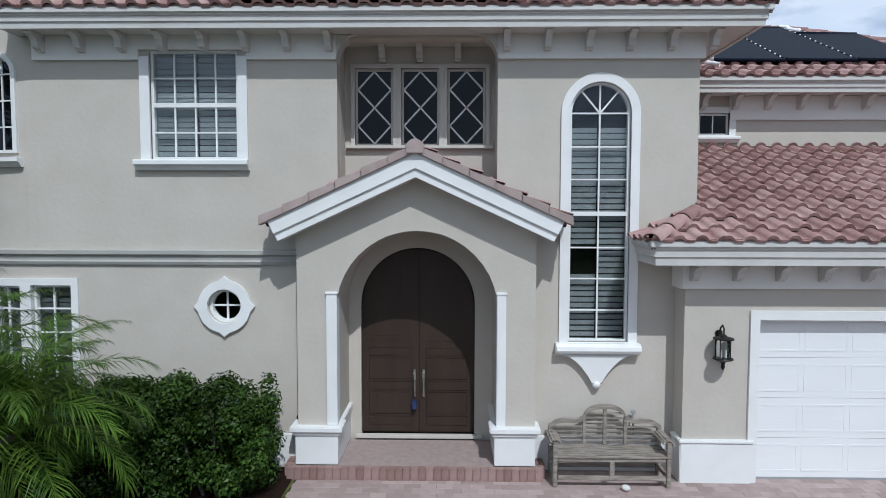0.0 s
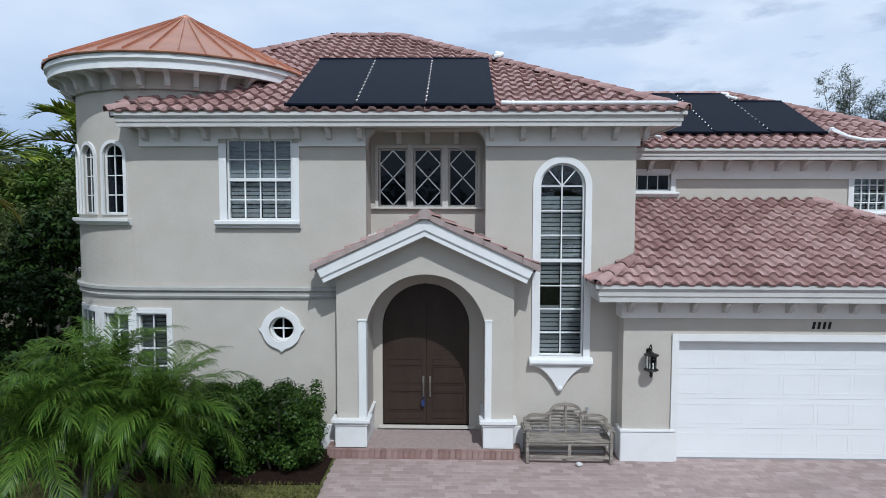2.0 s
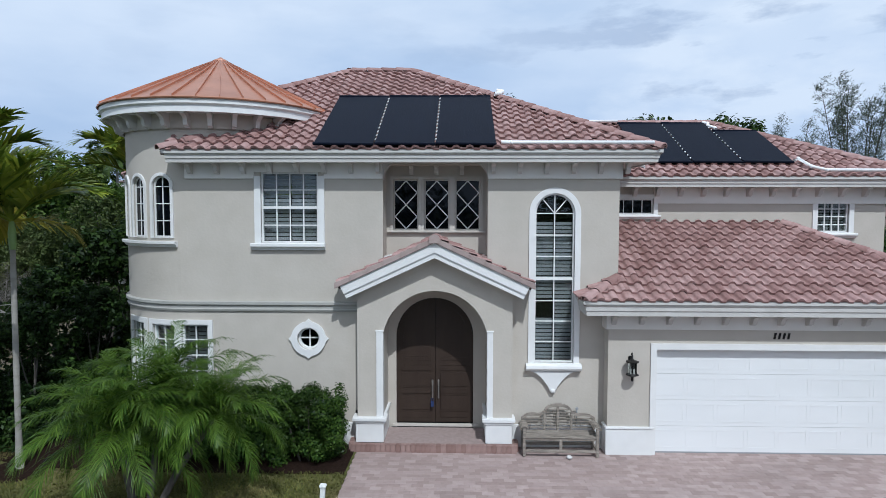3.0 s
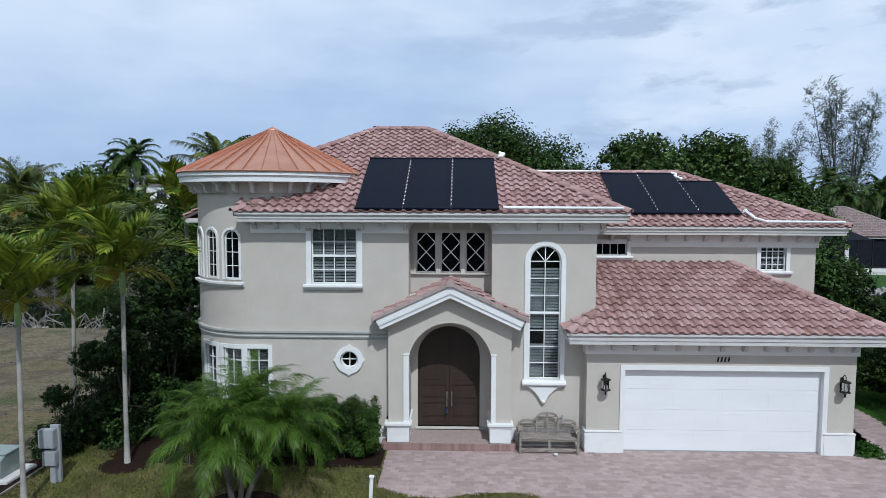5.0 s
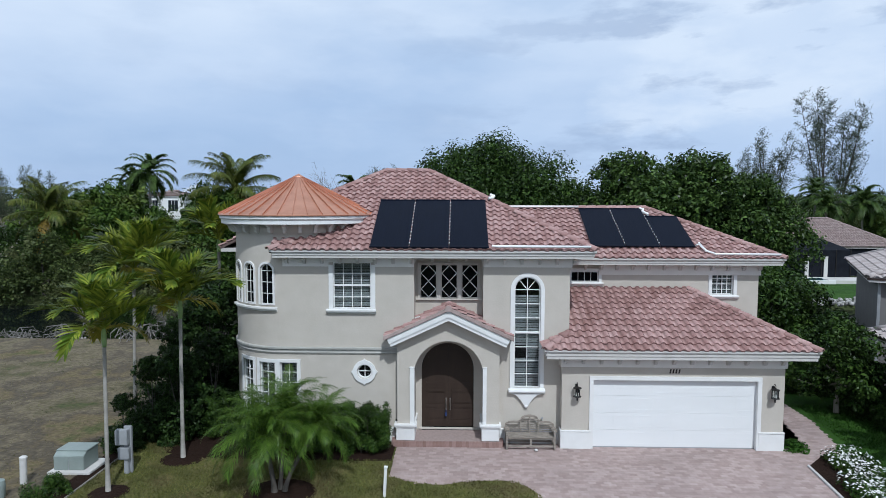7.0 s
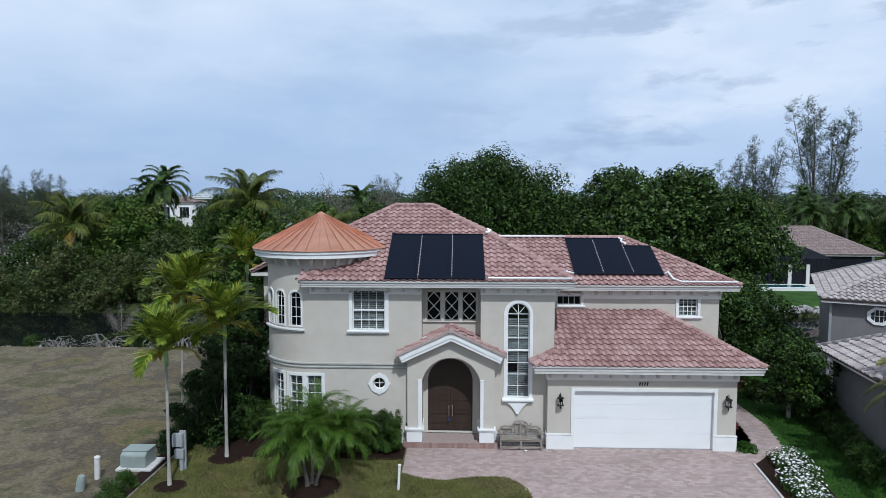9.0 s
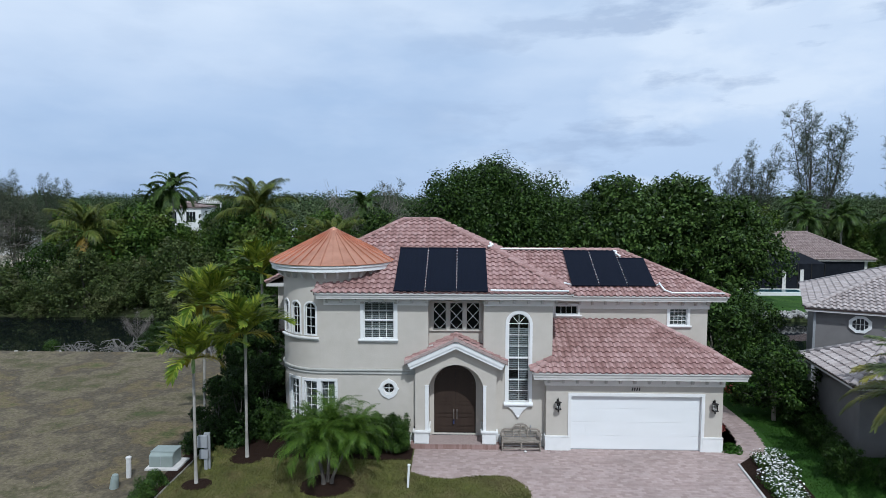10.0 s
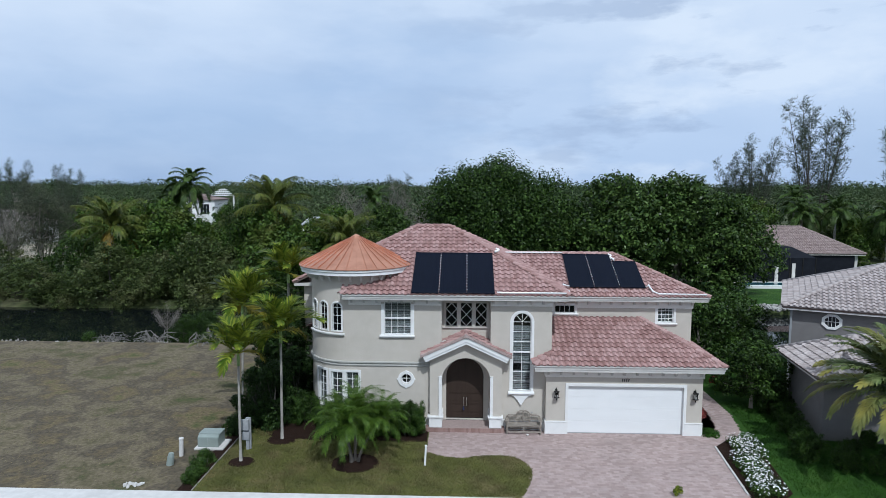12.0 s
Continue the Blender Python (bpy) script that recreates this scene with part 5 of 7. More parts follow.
sheet("bed_strip", [(-10.1, -6.1), (-9.6, -6.1), (-9.6, 1.5), (-10.1, 1.5)], 0.012, MULCH, "narrow mulch strip between the lots", "ground")

# mortar where the porch tiles meet the recess
for x in (RX0 + 0.13, RX1 - 0.11):
    bm = bmesh.new()
    for k in range(4):
        bmesh.ops.create_icosphere(bm, subdivisions=1, radius=0.045, matrix=Matrix.Translation((x + 0.05 * (k - 1.5), 0.02 + 0.02 * (k % 2), GZ - abs(x - PX) * GS + 0.10 + 0.015 * (k % 3))))
    part("mortar", bm, PORCHPAVER if x > 0 else CREAM, house, "lump of mortar at the porch roof edge")

# rake tiles along the porch gable
for s in (-1, 1):
    for k in range(6):
        a, b = 0.01 + k * 0.325, min(0.01 + k * 0.325 + 0.335, 1.945)
        bm = bmesh.new()
        pts = [(PX + s * a, GZ - a * GS - 0.004), (PX + s * b, GZ - b * GS - 0.004), (PX + s * b, GZ - b * GS + 0.118), (PX + s * a, GZ - a * GS + 0.092)]
        extrude(bm, [(x, -0.622, z) for x, z in pts], [(x, -0.47, z) for x, z in pts])
        bmesh.ops.bevel(bm, geom=bm.edges[:], offset=0.010, segments=2, affect="EDGES")
        part("rake_tile", fix(bm), RAKE, porch_ridge)
bm = bmesh.new()
arc = [(PX + 0.108 * math.cos(math.pi * k / 10), GZ + 0.05 + 0.112 * math.sin(math.pi * k / 10)) for k in range(11)] + [(PX - 0.10, GZ - 0.01), (PX + 0.10, GZ - 0.01)]
extrude(bm, [(x, -0.65, z) for x, z in arc], [(x, -0.60, z) for x, z in arc])
part("ridge_end", fix(bm), RAKE, porch_ridge)

# ---- paving ----
def in_loop(x, y, loop):
    hit = False
    for (x0, y0), (x1, y1) in zip(loop, loop[1:] + loop[:1]):
        if (y0 > y) != (y1 > y) and x < (x1 - x0) * (y - y0) / (y1 - y0) + x0:
            hit = not hit
    return hit


DRIVE = [(-1.64, 0.0)] + LAWN_EDGE + [(2.15, -5.4), (1.85, -6.12), (1.8, -7.8), (9.9, -7.8), (9.66, -5.6), (10.12, -1.5), (10.85, -0.78), (11.45, -0.55), (11.86, 0.3), (12.25, 2.3), (12.3, 6.0), (11.25, 6.0), (11.3, 2.4), (11.0, 0.75), (10.75, 0.35), (10.0, 0.3), (10.0, 0.0)]
drive = sheet("driveway", DRIVE, 0.0, SAND, "mauve-brown paver driveway and side path", "driveway")


def paver_points(x0, x1, y0, y1, z, gap=0.0018):
    h, b = 0.004, 0.004
    lo = [(x0 + gap, y0 + gap, z), (x1 - gap, y0 + gap, z), (x1 - gap, y1 - gap, z), (x0 + gap, y1 - gap, z)]
    hi = [(x0 + gap + b, y0 + gap + b, z + h), (x1 - gap - b, y0 + gap + b, z + h), (x1 - gap - b, y1 - gap - b, z + h), (x0 + gap + b, y1 - gap - b, z + h)]
    return lo + hi, [(4, 5, 6, 7), (0, 1, 5, 4), (1, 2, 6, 5), (2, 3, 7, 6), (3, 0, 4, 7)]


def paver_mesh(w, d, material, height_from=0.0):
    pts, quads = paver_points(-w / 2, w / 2, -d / 2, d / 2, height_from)
    me = bpy.data.meshes.new("paver")
    me.from_pydata(pts, [], quads)
    me.materials.append(material)
    return me


def pave(owner, loop, w, d, z, single):
    rnd = random.Random(3)
    me = paver_mesh(w, d, PAVER)
    verts, faces = [], []
    ys = int((max(p[1] for p in loop) - min(p[1] for p in loop)) / d) + 2
    xs = int((max(p[0] for p in loop) - min(p[0] for p in loop)) / w) + 2
    bx, by = min(p[0] for p in loop), min(p[1] for p in loop)
    for j in range(ys):
        for i in range(xs):
            cx, cy = bx + (i + 0.5 * (j % 2)) * w, by + (j + 0.5) * d
            if not in_loop(cx, cy, loop):
                continue
            dz = rnd.uniform(-0.002, 0.002)
            if single(cx, cy):
                ob = link_data("paver", me, PAVER, owner)
                ob.matrix_basis = pose(cx, cy, z + dz, rnd.uniform(-0.4, 0.4), rnd.uniform(-0.4, 0.4), rnd.uniform(-0.5, 0.5))
                continue
            pts, quads = paver_points(cx - w / 2, cx + w / 2, cy - d / 2, cy + d / 2, z + dz)
            n = len(verts)
            verts += pts
            faces += [tuple(k + n for k in q) for q in quads]
    tagged(raw("pavers", verts, faces, PAVER_ISLAND, owner), kind="stuff")


# porch platform: core, red edge pavers, top pavers
platform = tagged(link_mesh("porch_step", boxes((-1.75, 1.56, -0.40, 0.66, -0.05, 0.145)), SAND), "low porch platform of brick pavers with a red edge", "step", kind="structure")

# ---- plants ----
def quad_mesh(name, corners, material, smooth=False):
    """A mesh from an array of quads, n x 4 x 3."""
    n = len(corners)
    me = bpy.data.meshes.new(name)
    me.vertices.add(n * 4)
    me.vertices.foreach_set("co", np.asarray(corners, dtype=np.float32).ravel())
    me.loops.add(n * 4)
    me.loops.foreach_set("vertex_index", np.arange(n * 4, dtype=np.int32))
    me.polygons.add(n)
    me.polygons.foreach_set("loop_start", np.arange(0, n * 4, 4, dtype=np.int32))
    me.update(calc_edges=True)
    me.materials.append(material)
    return me


def leaves(rng, centres, radii, count, size, aspect=0.5, up=0.35, shell=0.55, squash=1.0):
    """Leaf blades scattered through the outer part of many clumps."""
    centres, radii = np.asarray(centres, float), np.asarray(radii, float)
    pick = rng.choice(len(centres), count, p=radii ** 2 / (radii ** 2).sum())
    v = rng.normal(size=(count, 3))
    v /= np.linalg.norm(v, axis=1)[:, None]
    rr = radii[pick] * (shell + (1.08 - shell) * rng.random(count) ** 0.6)
    p = centres[pick] + v * rr[:, None] * np.array([1, 1, squash])
    nrm = v * 0.95 + rng.normal(size=(count, 3)) * 0.38 + np.array([0, 0, up])
    nrm /= np.linalg.norm(nrm, axis=1)[:, None]
    along = np.cross(nrm, rng.normal(size=(count, 3)))
    along /= np.linalg.norm(along, axis=1)[:, None]
    across = np.cross(nrm, along)
    s = size * rng.uniform(0.65, 1.25, count)[:, None]
    a, c = along * s, across * s * aspect * 0.5
    droop = nrm * s * -0.12
    return np.stack([p - a * 0.5 + droop, p + c, p + a * 0.5 + droop, p - c], axis=1)


def tuft_clumps(rng, centres, radii, count):
    """Small leaf tufts standing out of the upper shell of larger clumps."""
    centres, radii = np.repeat(np.asarray(centres, float), count, axis=0), np.repeat(np.asarray(radii, float), count)
    v = rng.normal(size=(len(radii), 3)) + np.array([0, 0, 0.35])
    v /= np.linalg.norm(v, axis=1)[:, None]
    return centres + v * (radii * rng.uniform(0.70, 1.0, len(radii)))[:, None], radii * rng.uniform(0.20, 0.36, len(radii))


def tree(name, label, height, spread, trunk_h, leaf_mat, leaf_size, count, seed, clumps=26, flat_top=0.75, trunk_r=0.2, category="tree", bark=None, low=0.25, aspect=0.5, shell=0.5, group="", tufts=0, boxy=2.0):
    """A tapered trunk that forks into limbs, and an uneven crown of leaf clumps."""
    rng = np.random.default_rng(seed)
    th = thing(name, label, category, group)
    crown_h = height - trunk_h
    cs, rs = [], []
    for k in range(clumps):
        a = rng.uniform(0, math.tau)
        e = rng.uniform(-low, 1.0)
        r = math.sqrt(max(0.0, 1 - max(e, 0) ** boxy)) * rng.uniform(0.35, 1.0)
        rad = spread * rng.uniform(0.13, 0.24)
        cs.append((math.cos(a) * r * (spread / 2 - rad * 0.6), math.sin(a) * r * (spread / 2 - rad * 0.6), trunk_h + crown_h * (0.30 + 0.62 * e * flat_top / 0.75) - rad * 0.25))
        rs.append(rad)
    bm = bmesh.new()
    pts, radii = [], []
    for k in range(6):
        t = k / 5
        pts.append((0.12 * math.sin(seed + t * 2) * t, 0.12 * math.cos(seed * 2 + t) * t, (trunk_h + crown_h * 0.35) * t))
        radii.append(trunk_r * (1.15 - 0.65 * t))
    tube(bm, pts, radii, 9)
    trunk = part("trunk", bm, bark or BARK, th, smooth=True)
    for k in range(0, clumps, 3):
        c = Vector(cs[k])
        base = Vector(pts[3 + k % 2])
        mid = base.lerp(c, 0.5) + Vector((0, 0, -0.05 * spread))
        bm = bmesh.new()
        tube(bm, [base, mid, c], [trunk_r * 0.5, trunk_r * 0.32, trunk_r * 0.12], 6)
        part("limb", bm, bark or BARK, trunk, smooth=True)
    if tufts:
        ts, tr = tuft_clumps(rng, cs, rs, tufts)
        blade = np.concatenate([leaves(rng, ts, tr, int(count * 0.80), leaf_size, aspect=aspect, shell=0.15), leaves(rng, cs, rs, int(count * 0.20), leaf_size, aspect=aspect, shell=0.4)])
    else:
        blade = leaves(rng, cs, rs, count, leaf_size, aspect=aspect, shell=shell)
    me = quad_mesh("crown", blade, leaf_mat)
    link_data("crown", me, leaf_mat, th)
    return th


def frond_mesh(name, rng, length, rise, curl, leaflets, leaflet_len, width, material, spread=62, fold=18, ragged=0.12, stem=0.03, start=0.16, droop=0.32):
    """One feather leaf along +x: a curved stem with two rows of drooping leaflets."""
    n = 14
    pts, ang = [Vector((0, 0, 0))], radians(rise)
    for k in range(n):
        step = length / n
        pts.append(pts[-1] + Vector((math.cos(ang) * step, 0, math.sin(ang) * step)))
        ang -= radians(curl) / n * (0.5 + k / n)
    bm = bmesh.new()
    tube(bm, pts, [stem * (1 - 0.85 * k / n) for k in range(n + 1)], 5)
    for side_sign in (-1, 1):
        for k in range(leaflets):
            t = start + (0.99 - start) * k / (leaflets - 1)
            f = t * n
            i = min(int(f), n - 1)
            p = pts[i].lerp(pts[i + 1], f - i)
            tan = (pts[i + 1] - pts[i]).normalized()
            up = Vector((-tan.z, 0, tan.x))
            fan = radians(spread - 38 * t + rng.uniform(-7, 7))
            lift = radians(fold + rng.uniform(-14, 14))
            d = tan * math.cos(fan) + (Vector((0, side_sign, 0)) * math.cos(lift) + up * math.sin(lift)) * math.sin(fan)
            ll = leaflet_len * (0.35 + 0.65 * math.sin(math.pi * min(1, 0.15 + t * 0.85)) ** 0.7) * rng.uniform(1 - ragged, 1 + ragged)
            w = d.cross(up).normalized() * width / 2
            m1 = p + d * ll * 0.5 + Vector((0, 0, -0.06 * ll))
            tip = p + d * ll * 0.92 + Vector((0, 0, -droop * ll))
            b0, b1 = bm.verts.new(p - w * 0.6), bm.verts.new(p + w * 0.6)
            c0, c1 = bm.verts.new(m1 - w), bm.verts.new(m1 + w)
            e = bm.verts.new(tip)
            bm.faces.new((b0, b1, c1, c0))
            bm.faces.new((c0, c1, e))
    me = bpy.data.meshes.new(name)
    bm.to_mesh(me)
    bm.free()
    me.materials.append(material)
    return me


def palm_kind(seed, length, rises, curl, leaflets, leaflet_len, width, material, **more):
    rng = random.Random(seed)
    return [frond_mesh("frond", rng, length * rng.uniform(0.92, 1.06), r, curl * rng.uniform(0.85, 1.15), leaflets, leaflet_len, width, material, **more) for r in rises]


def palm(name, label, at, trunk_h, trunk_r, kinds, count, seed, shaft=0.0, lean=(0, 0), trunk_mat=None, old=None, scale=1.0, group="", category="palm tree"):
    rng = random.Random(seed)
    th = thing(name, label, category, group, at)
    bm = bmesh.new()
    n = 10
    pts = [(lean[0] * (k / n) ** 1.5, lean[1] * (k / n) ** 1.5, trunk_h * k / n) for k in range(n + 1)]
    tube(bm, pts, [trunk_r * (1.20 - 0.30 * min(1, k / 2.0) - 0.12 * k / n) for k in range(n + 1)], 10)
    part("trunk", bm, trunk_mat or PALMBARK, th, smooth=True)
    top = Vector(pts[-1])
    if shaft:
        bm = bmesh.new()
        tube(bm, [top, top + Vector((0, 0, shaft * 0.5)), top + Vector((0, 0, shaft))], [trunk_r * 0.95, trunk_r * 1.15, trunk_r * 0.5], 10)
        part("crownshaft", bm, SHAFT, th, "smooth green crownshaft", smooth=True)
        top += Vector((0, 0, shaft * 0.85))
    for k in range(count):
        j = int(k * len(kinds) / count)
        me = kinds[j]
        if old and j == len(kinds) - 1 and rng.random() < 0.55:
            me = old[k % len(old)]
        ob = link_data("frond", me, None, th)
        ob.matrix_basis = Matrix.Translation(top) @ pose(0, 0, 0, rng.uniform(-14, 14), 0, k * 137.5 + rng.uniform(-14, 14)) @ Matrix.Scale(scale * rng.uniform(0.9, 1.08), 4)
    return th


RUSTLEAF = leafy("rusty_coconut_leaflet", (0.16, 0.11, 0.02), (0.28, 0.20, 0.04), 0.5, 0.25, 0.3)
# feather-leaf kinds, steep ones first
SLIM = palm_kind(11, 1.80, (88, 76, 62, 46, 26), 92, 34, 0.64, 0.070, PALMLEAF, fold=34, droop=0.20, ragged=0.2)
SLIM_OLD = palm_kind(12, 1.15, (10, -8), 80, 30, 0.50, 0.042, YELLOWLEAF, fold=10)
PYGMY = palm_kind(13, 1.58, (88, 80, 70, 60, 48, 36, 20, 0), 102, 50, 0.36, 0.0125, DATELEAF, fold=12, spread=66, stem=0.010, ragged=0.35, droop=0.40)
DATE = palm_kind(14, 3.0, (80, 62, 44, 20), 80, 80, 0.56, 0.060, SILVERLEAF, fold=22, stem=0.045)
COCO = palm_kind(16, 4.1, (86, 76, 62, 44, 20, -8), 84, 76, 0.95, 0.055, COCOLEAF, fold=-8, stem=0.05, droop=0.62, ragged=0.3)
COCO_OLD = palm_kind(17, 3.9, (-22, -40), 70, 60, 0.8, 0.05, RUSTLEAF, fold=-10, stem=0.05, droop=0.5)
ROYAL = palm_kind(18, 3.3, (84, 66, 44, 20, -6, -28), 96, 44, 0.85, 0.10, ROYALLEAF, fold=20, stem=0.05, droop=0.5, ragged=0.3)

palm("slim_palm", "slender palm with pale ringed trunk and yellow-green fronds", (-8.68, -3.70, 0), 3.75, 0.058, SLIM, 17, 1, scale=1.0, shaft=0.55, lean=(-0.02, 0.1), old=SLIM_OLD, group="slender palms")
palm("slim_palm", "slender palm in a ring of mulch with full green crown", (-7.71, -1.51, 0), 4.10, 0.062, SLIM, 17, 2, shaft=0.60, lean=(0.03, 0.0), old=SLIM_OLD, group="slender palms", scale=1.06)
palm("slim_palm", "slender palm beside the hedge with upright crown", (-9.9, 0.05, 0), 4.85, 0.056, SLIM, 16, 3, shaft=0.60, lean=(0.1, 0.0), old=SLIM_OLD, group="slender palms", scale=1.16)
palm("yellow_palm", "palm with yellowing fronds behind the tower", (-9.5, 6.2, 0), 5.4, 0.075, SLIM, 14, 4, shaft=0.6, old=SLIM_OLD, group="slender palms", scale=1.2)
palm("pygmy_date_palm", "pygmy date palm with fine arching feathery fronds", (-4.42, -3.62, 0), 1.42, 0.070, PYGMY, 48, 5, lean=(-0.32, 0.10), trunk_mat=DARKBARK, group="pygmy date palms", scale=1.02)
palm("pygmy_date_palm", "pygmy date palm stem leaning far out of the clump", (-4.18, -3.56, 0), 1.55, 0.062, PYGMY, 42, 6, lean=(0.78, 0.46), trunk_mat=DARKBARK, group="pygmy date palms", scale=0.82)
palm("pygmy_date_palm", "taller pygmy date palm stem at the back of the clump", (-4.32, -3.45, 0), 1.72, 0.060, PYGMY, 42, 7, lean=(0.0, 0.62), trunk_mat=DARKBARK, group="pygmy date palms", scale=1.0)
palm("date_palm", "date palm with heavy arching silvery fronds by the neighbouring house", (15.85, -4.0, 0), 3.05, 0.22, DATE, 50, 8, scale=1.15, trunk_mat=BARK, group="neighbour palms")
for x, y, h, s in ((-19.0, 33.4, 8.5, 21), (-35.0, 33.6, 6.4, 22), (-12.0, 33.0, 5.0, 23)):
    palm("coconut_palm", "coconut palm with drooping brown-edged fronds", (x, y, -0.1), h, 0.13, COCO, 26, s, old=COCO_OLD, group="coconut palms across the canal", lean=(0.5, 0))
for x, y, h, s in ((-33.4, 49.0, 9.9, 31), (-36.2, 51.0, 8.4, 32), (-11.5, 52.0, 7.6, 33), (44.0, 58.0, 6.4, 34), (49.5, 60.0, 6.8, 35), (54.5, 57.0, 6.0, 36), (60.0, 62.0, 6.6, 37), (47.0, 66.0, 8.0, 38), (65.0, 66.0, 7.0, 39)):
    palm("royal_palm", "tall dark-crowned palm among the far trees", (x, y, -0.1), h, 0.16, ROYAL, 26, s, shaft=0.9, group="far palms")


def put_copy(ob, x, y, turn=0.0, scale=1.0, tall=1.0, z=-0.05):
    return copy_thing(ob, Matrix.LocRotScale((x, y, z), Euler((0, 0, radians(turn))), (scale, scale, scale * tall)))


# great trees behind the house
dome = tree("spreading_tree", "broad dark-green spreading tree behind the house", 11.6, 18.6, 3.0, TREELEAF, 0.33, 84000, 41, clumps=120, trunk_r=0.6, low=0.2, flat_top=0.73, group="trees across the canal", tufts=12, boxy=2.8)
dome.location = (2.75, 41.0, -0.05)
far_dome = tree("spreading_tree", "broad tree among the distant woods", 11.7, 18.5, 3.0, TREELEAF, 0.46, 11000, 43, clumps=60, trunk_r=0.6, low=0.3, flat_top=0.72, group="trees across the canal", tufts=10)
far_dome.location = (-15.0, 62.0, -0.05)
far_dome.scale = (0.60, 0.60, 0.54)
wide = tree("spreading_tree", "broad dark-green spreading tree behind the wing", 11.2, 11.5, 1.8, GLOSSLEAF, 0.42, 26000, 42, clumps=56, trunk_r=0.45, low=0.40, flat_top=0.74, group="trees across the canal", tufts=12)
wide.location = (14.8, 36.0, -0.05)
put_copy(wide, 20.9, 36.6, 130, 1.0)
put_copy(wide, 25.6, 36.4, 60, 0.80, 1.06)
put_copy(wide, 21.0, 43.0, 200, 0.95)
put_copy(wide, 9.8, 39.0, 320, 0.80)
put_copy(wide, -9.0, 46.0, 20, 0.72)
put_copy(far_dome, 36.0, 74.0, 150, 0.70)
put_copy(far_dome, -31.0, 78.0, 240, 0.72, 0.9)
put_copy(far_dome, -78.0, 96.0, 10, 0.85, 0.85)
for x, y, a, s in ((-66.0, 128.0, 40, 0.98), (-34.0, 118.0, 130, 0.98), (-108.0, 136.0, 220, 1.05), (12.0, 134.0, 300, 1.02), (-8.0, 124.0, 80, 0.92), (46.0, 128.0, 170, 0.95), (86.0, 132.0, 260, 1.0), (-140.0, 140.0, 20, 1.0)):
    put_copy(far_dome, x, y, a, s, 0.96)

# mangroves and scrub on the far bank
m1 = tree("mangrove_tree", "grey-green mangrove leaning over the water", 6.0, 8.8, 1.2, MANGROVE, 0.28, 11500, 51, clumps=27, trunk_r=0.14, low=0.72, bark=DARKBARK, group="mangroves", tufts=10)
m1.location = (-24.6, 31.0, -0.5)
m2 = tree("mangrove_tree", "dense dark mangrove on the canal bank", 5.6, 9.5, 1.0, DARKLEAF, 0.28, 11500, 52, clumps=29, trunk_r=0.14, low=0.74, bark=DARKBARK, group="mangroves", tufts=10)
m2.location = (-15.5, 30.4, -0.5)
m3 = tree("sea_grape_tree", "bright green sea-grape crown among the mangroves", 7.6, 8.4, 1.2, LIVELEAF, 0.34, 13000, 53, clumps=36, trunk_r=0.18, low=0.5, group="sea grapes", tufts=10)
m3.location = (-30.6, 36.0, -0.1)
m3.scale = (1.12, 1.12, 1.16)
for ob, x, y, a, s in ((m1, -33, 30.2, 70, 0.88), (m1, -41, 30.9, 140, 0.86), (m1, -49.5, 30.3, 200, 0.80), (m1, -58, 31.3, 20, 0.82), (m2, -67, 30.5, 100, 0.82), (m1, -8.5, 31.9, 260, 0.95), (m1, -29, 29.9, 300, 0.70), (m1, -37.2, 29.8, 20, 0.62), (m1, -45.5, 29.9, 80, 0.62), (m1, -20, 29.9, 190, 0.72), (m1, -54, 29.9, 10, 0.6),
                       (m3, -28, 40, 90, 0.80), (m3, -20.5, 37, 200, 1.0), (m3, -13.5, 37.5, 300, 0.95), (m2, -20.4, 34.0, 10, 0.9), (m2, -38, 34, 160, 0.92), (m2, 0, 30, 33, 0.9), (m3, -41, 44, 20, 1.0), (m2, -29, 34, 200, 0.85), (m1, -47, 34, 240, 0.85), (m1, -56, 36, 40, 0.75), (m3, -25, 52, 160, 1.0), (m3, -27, 55, 60, 0.85), (m2, -16.5, 44, 90, 0.9), (m1, -31.5, 59, 10, 1.1), (m3, -18, 56, 260, 0.9), (m1, -48, 56, 100, 1.1)):
    put_copy(ob, x, y, a, s, 0.68 if x < -36 and y < 33 else 1.0, z=-0.4)


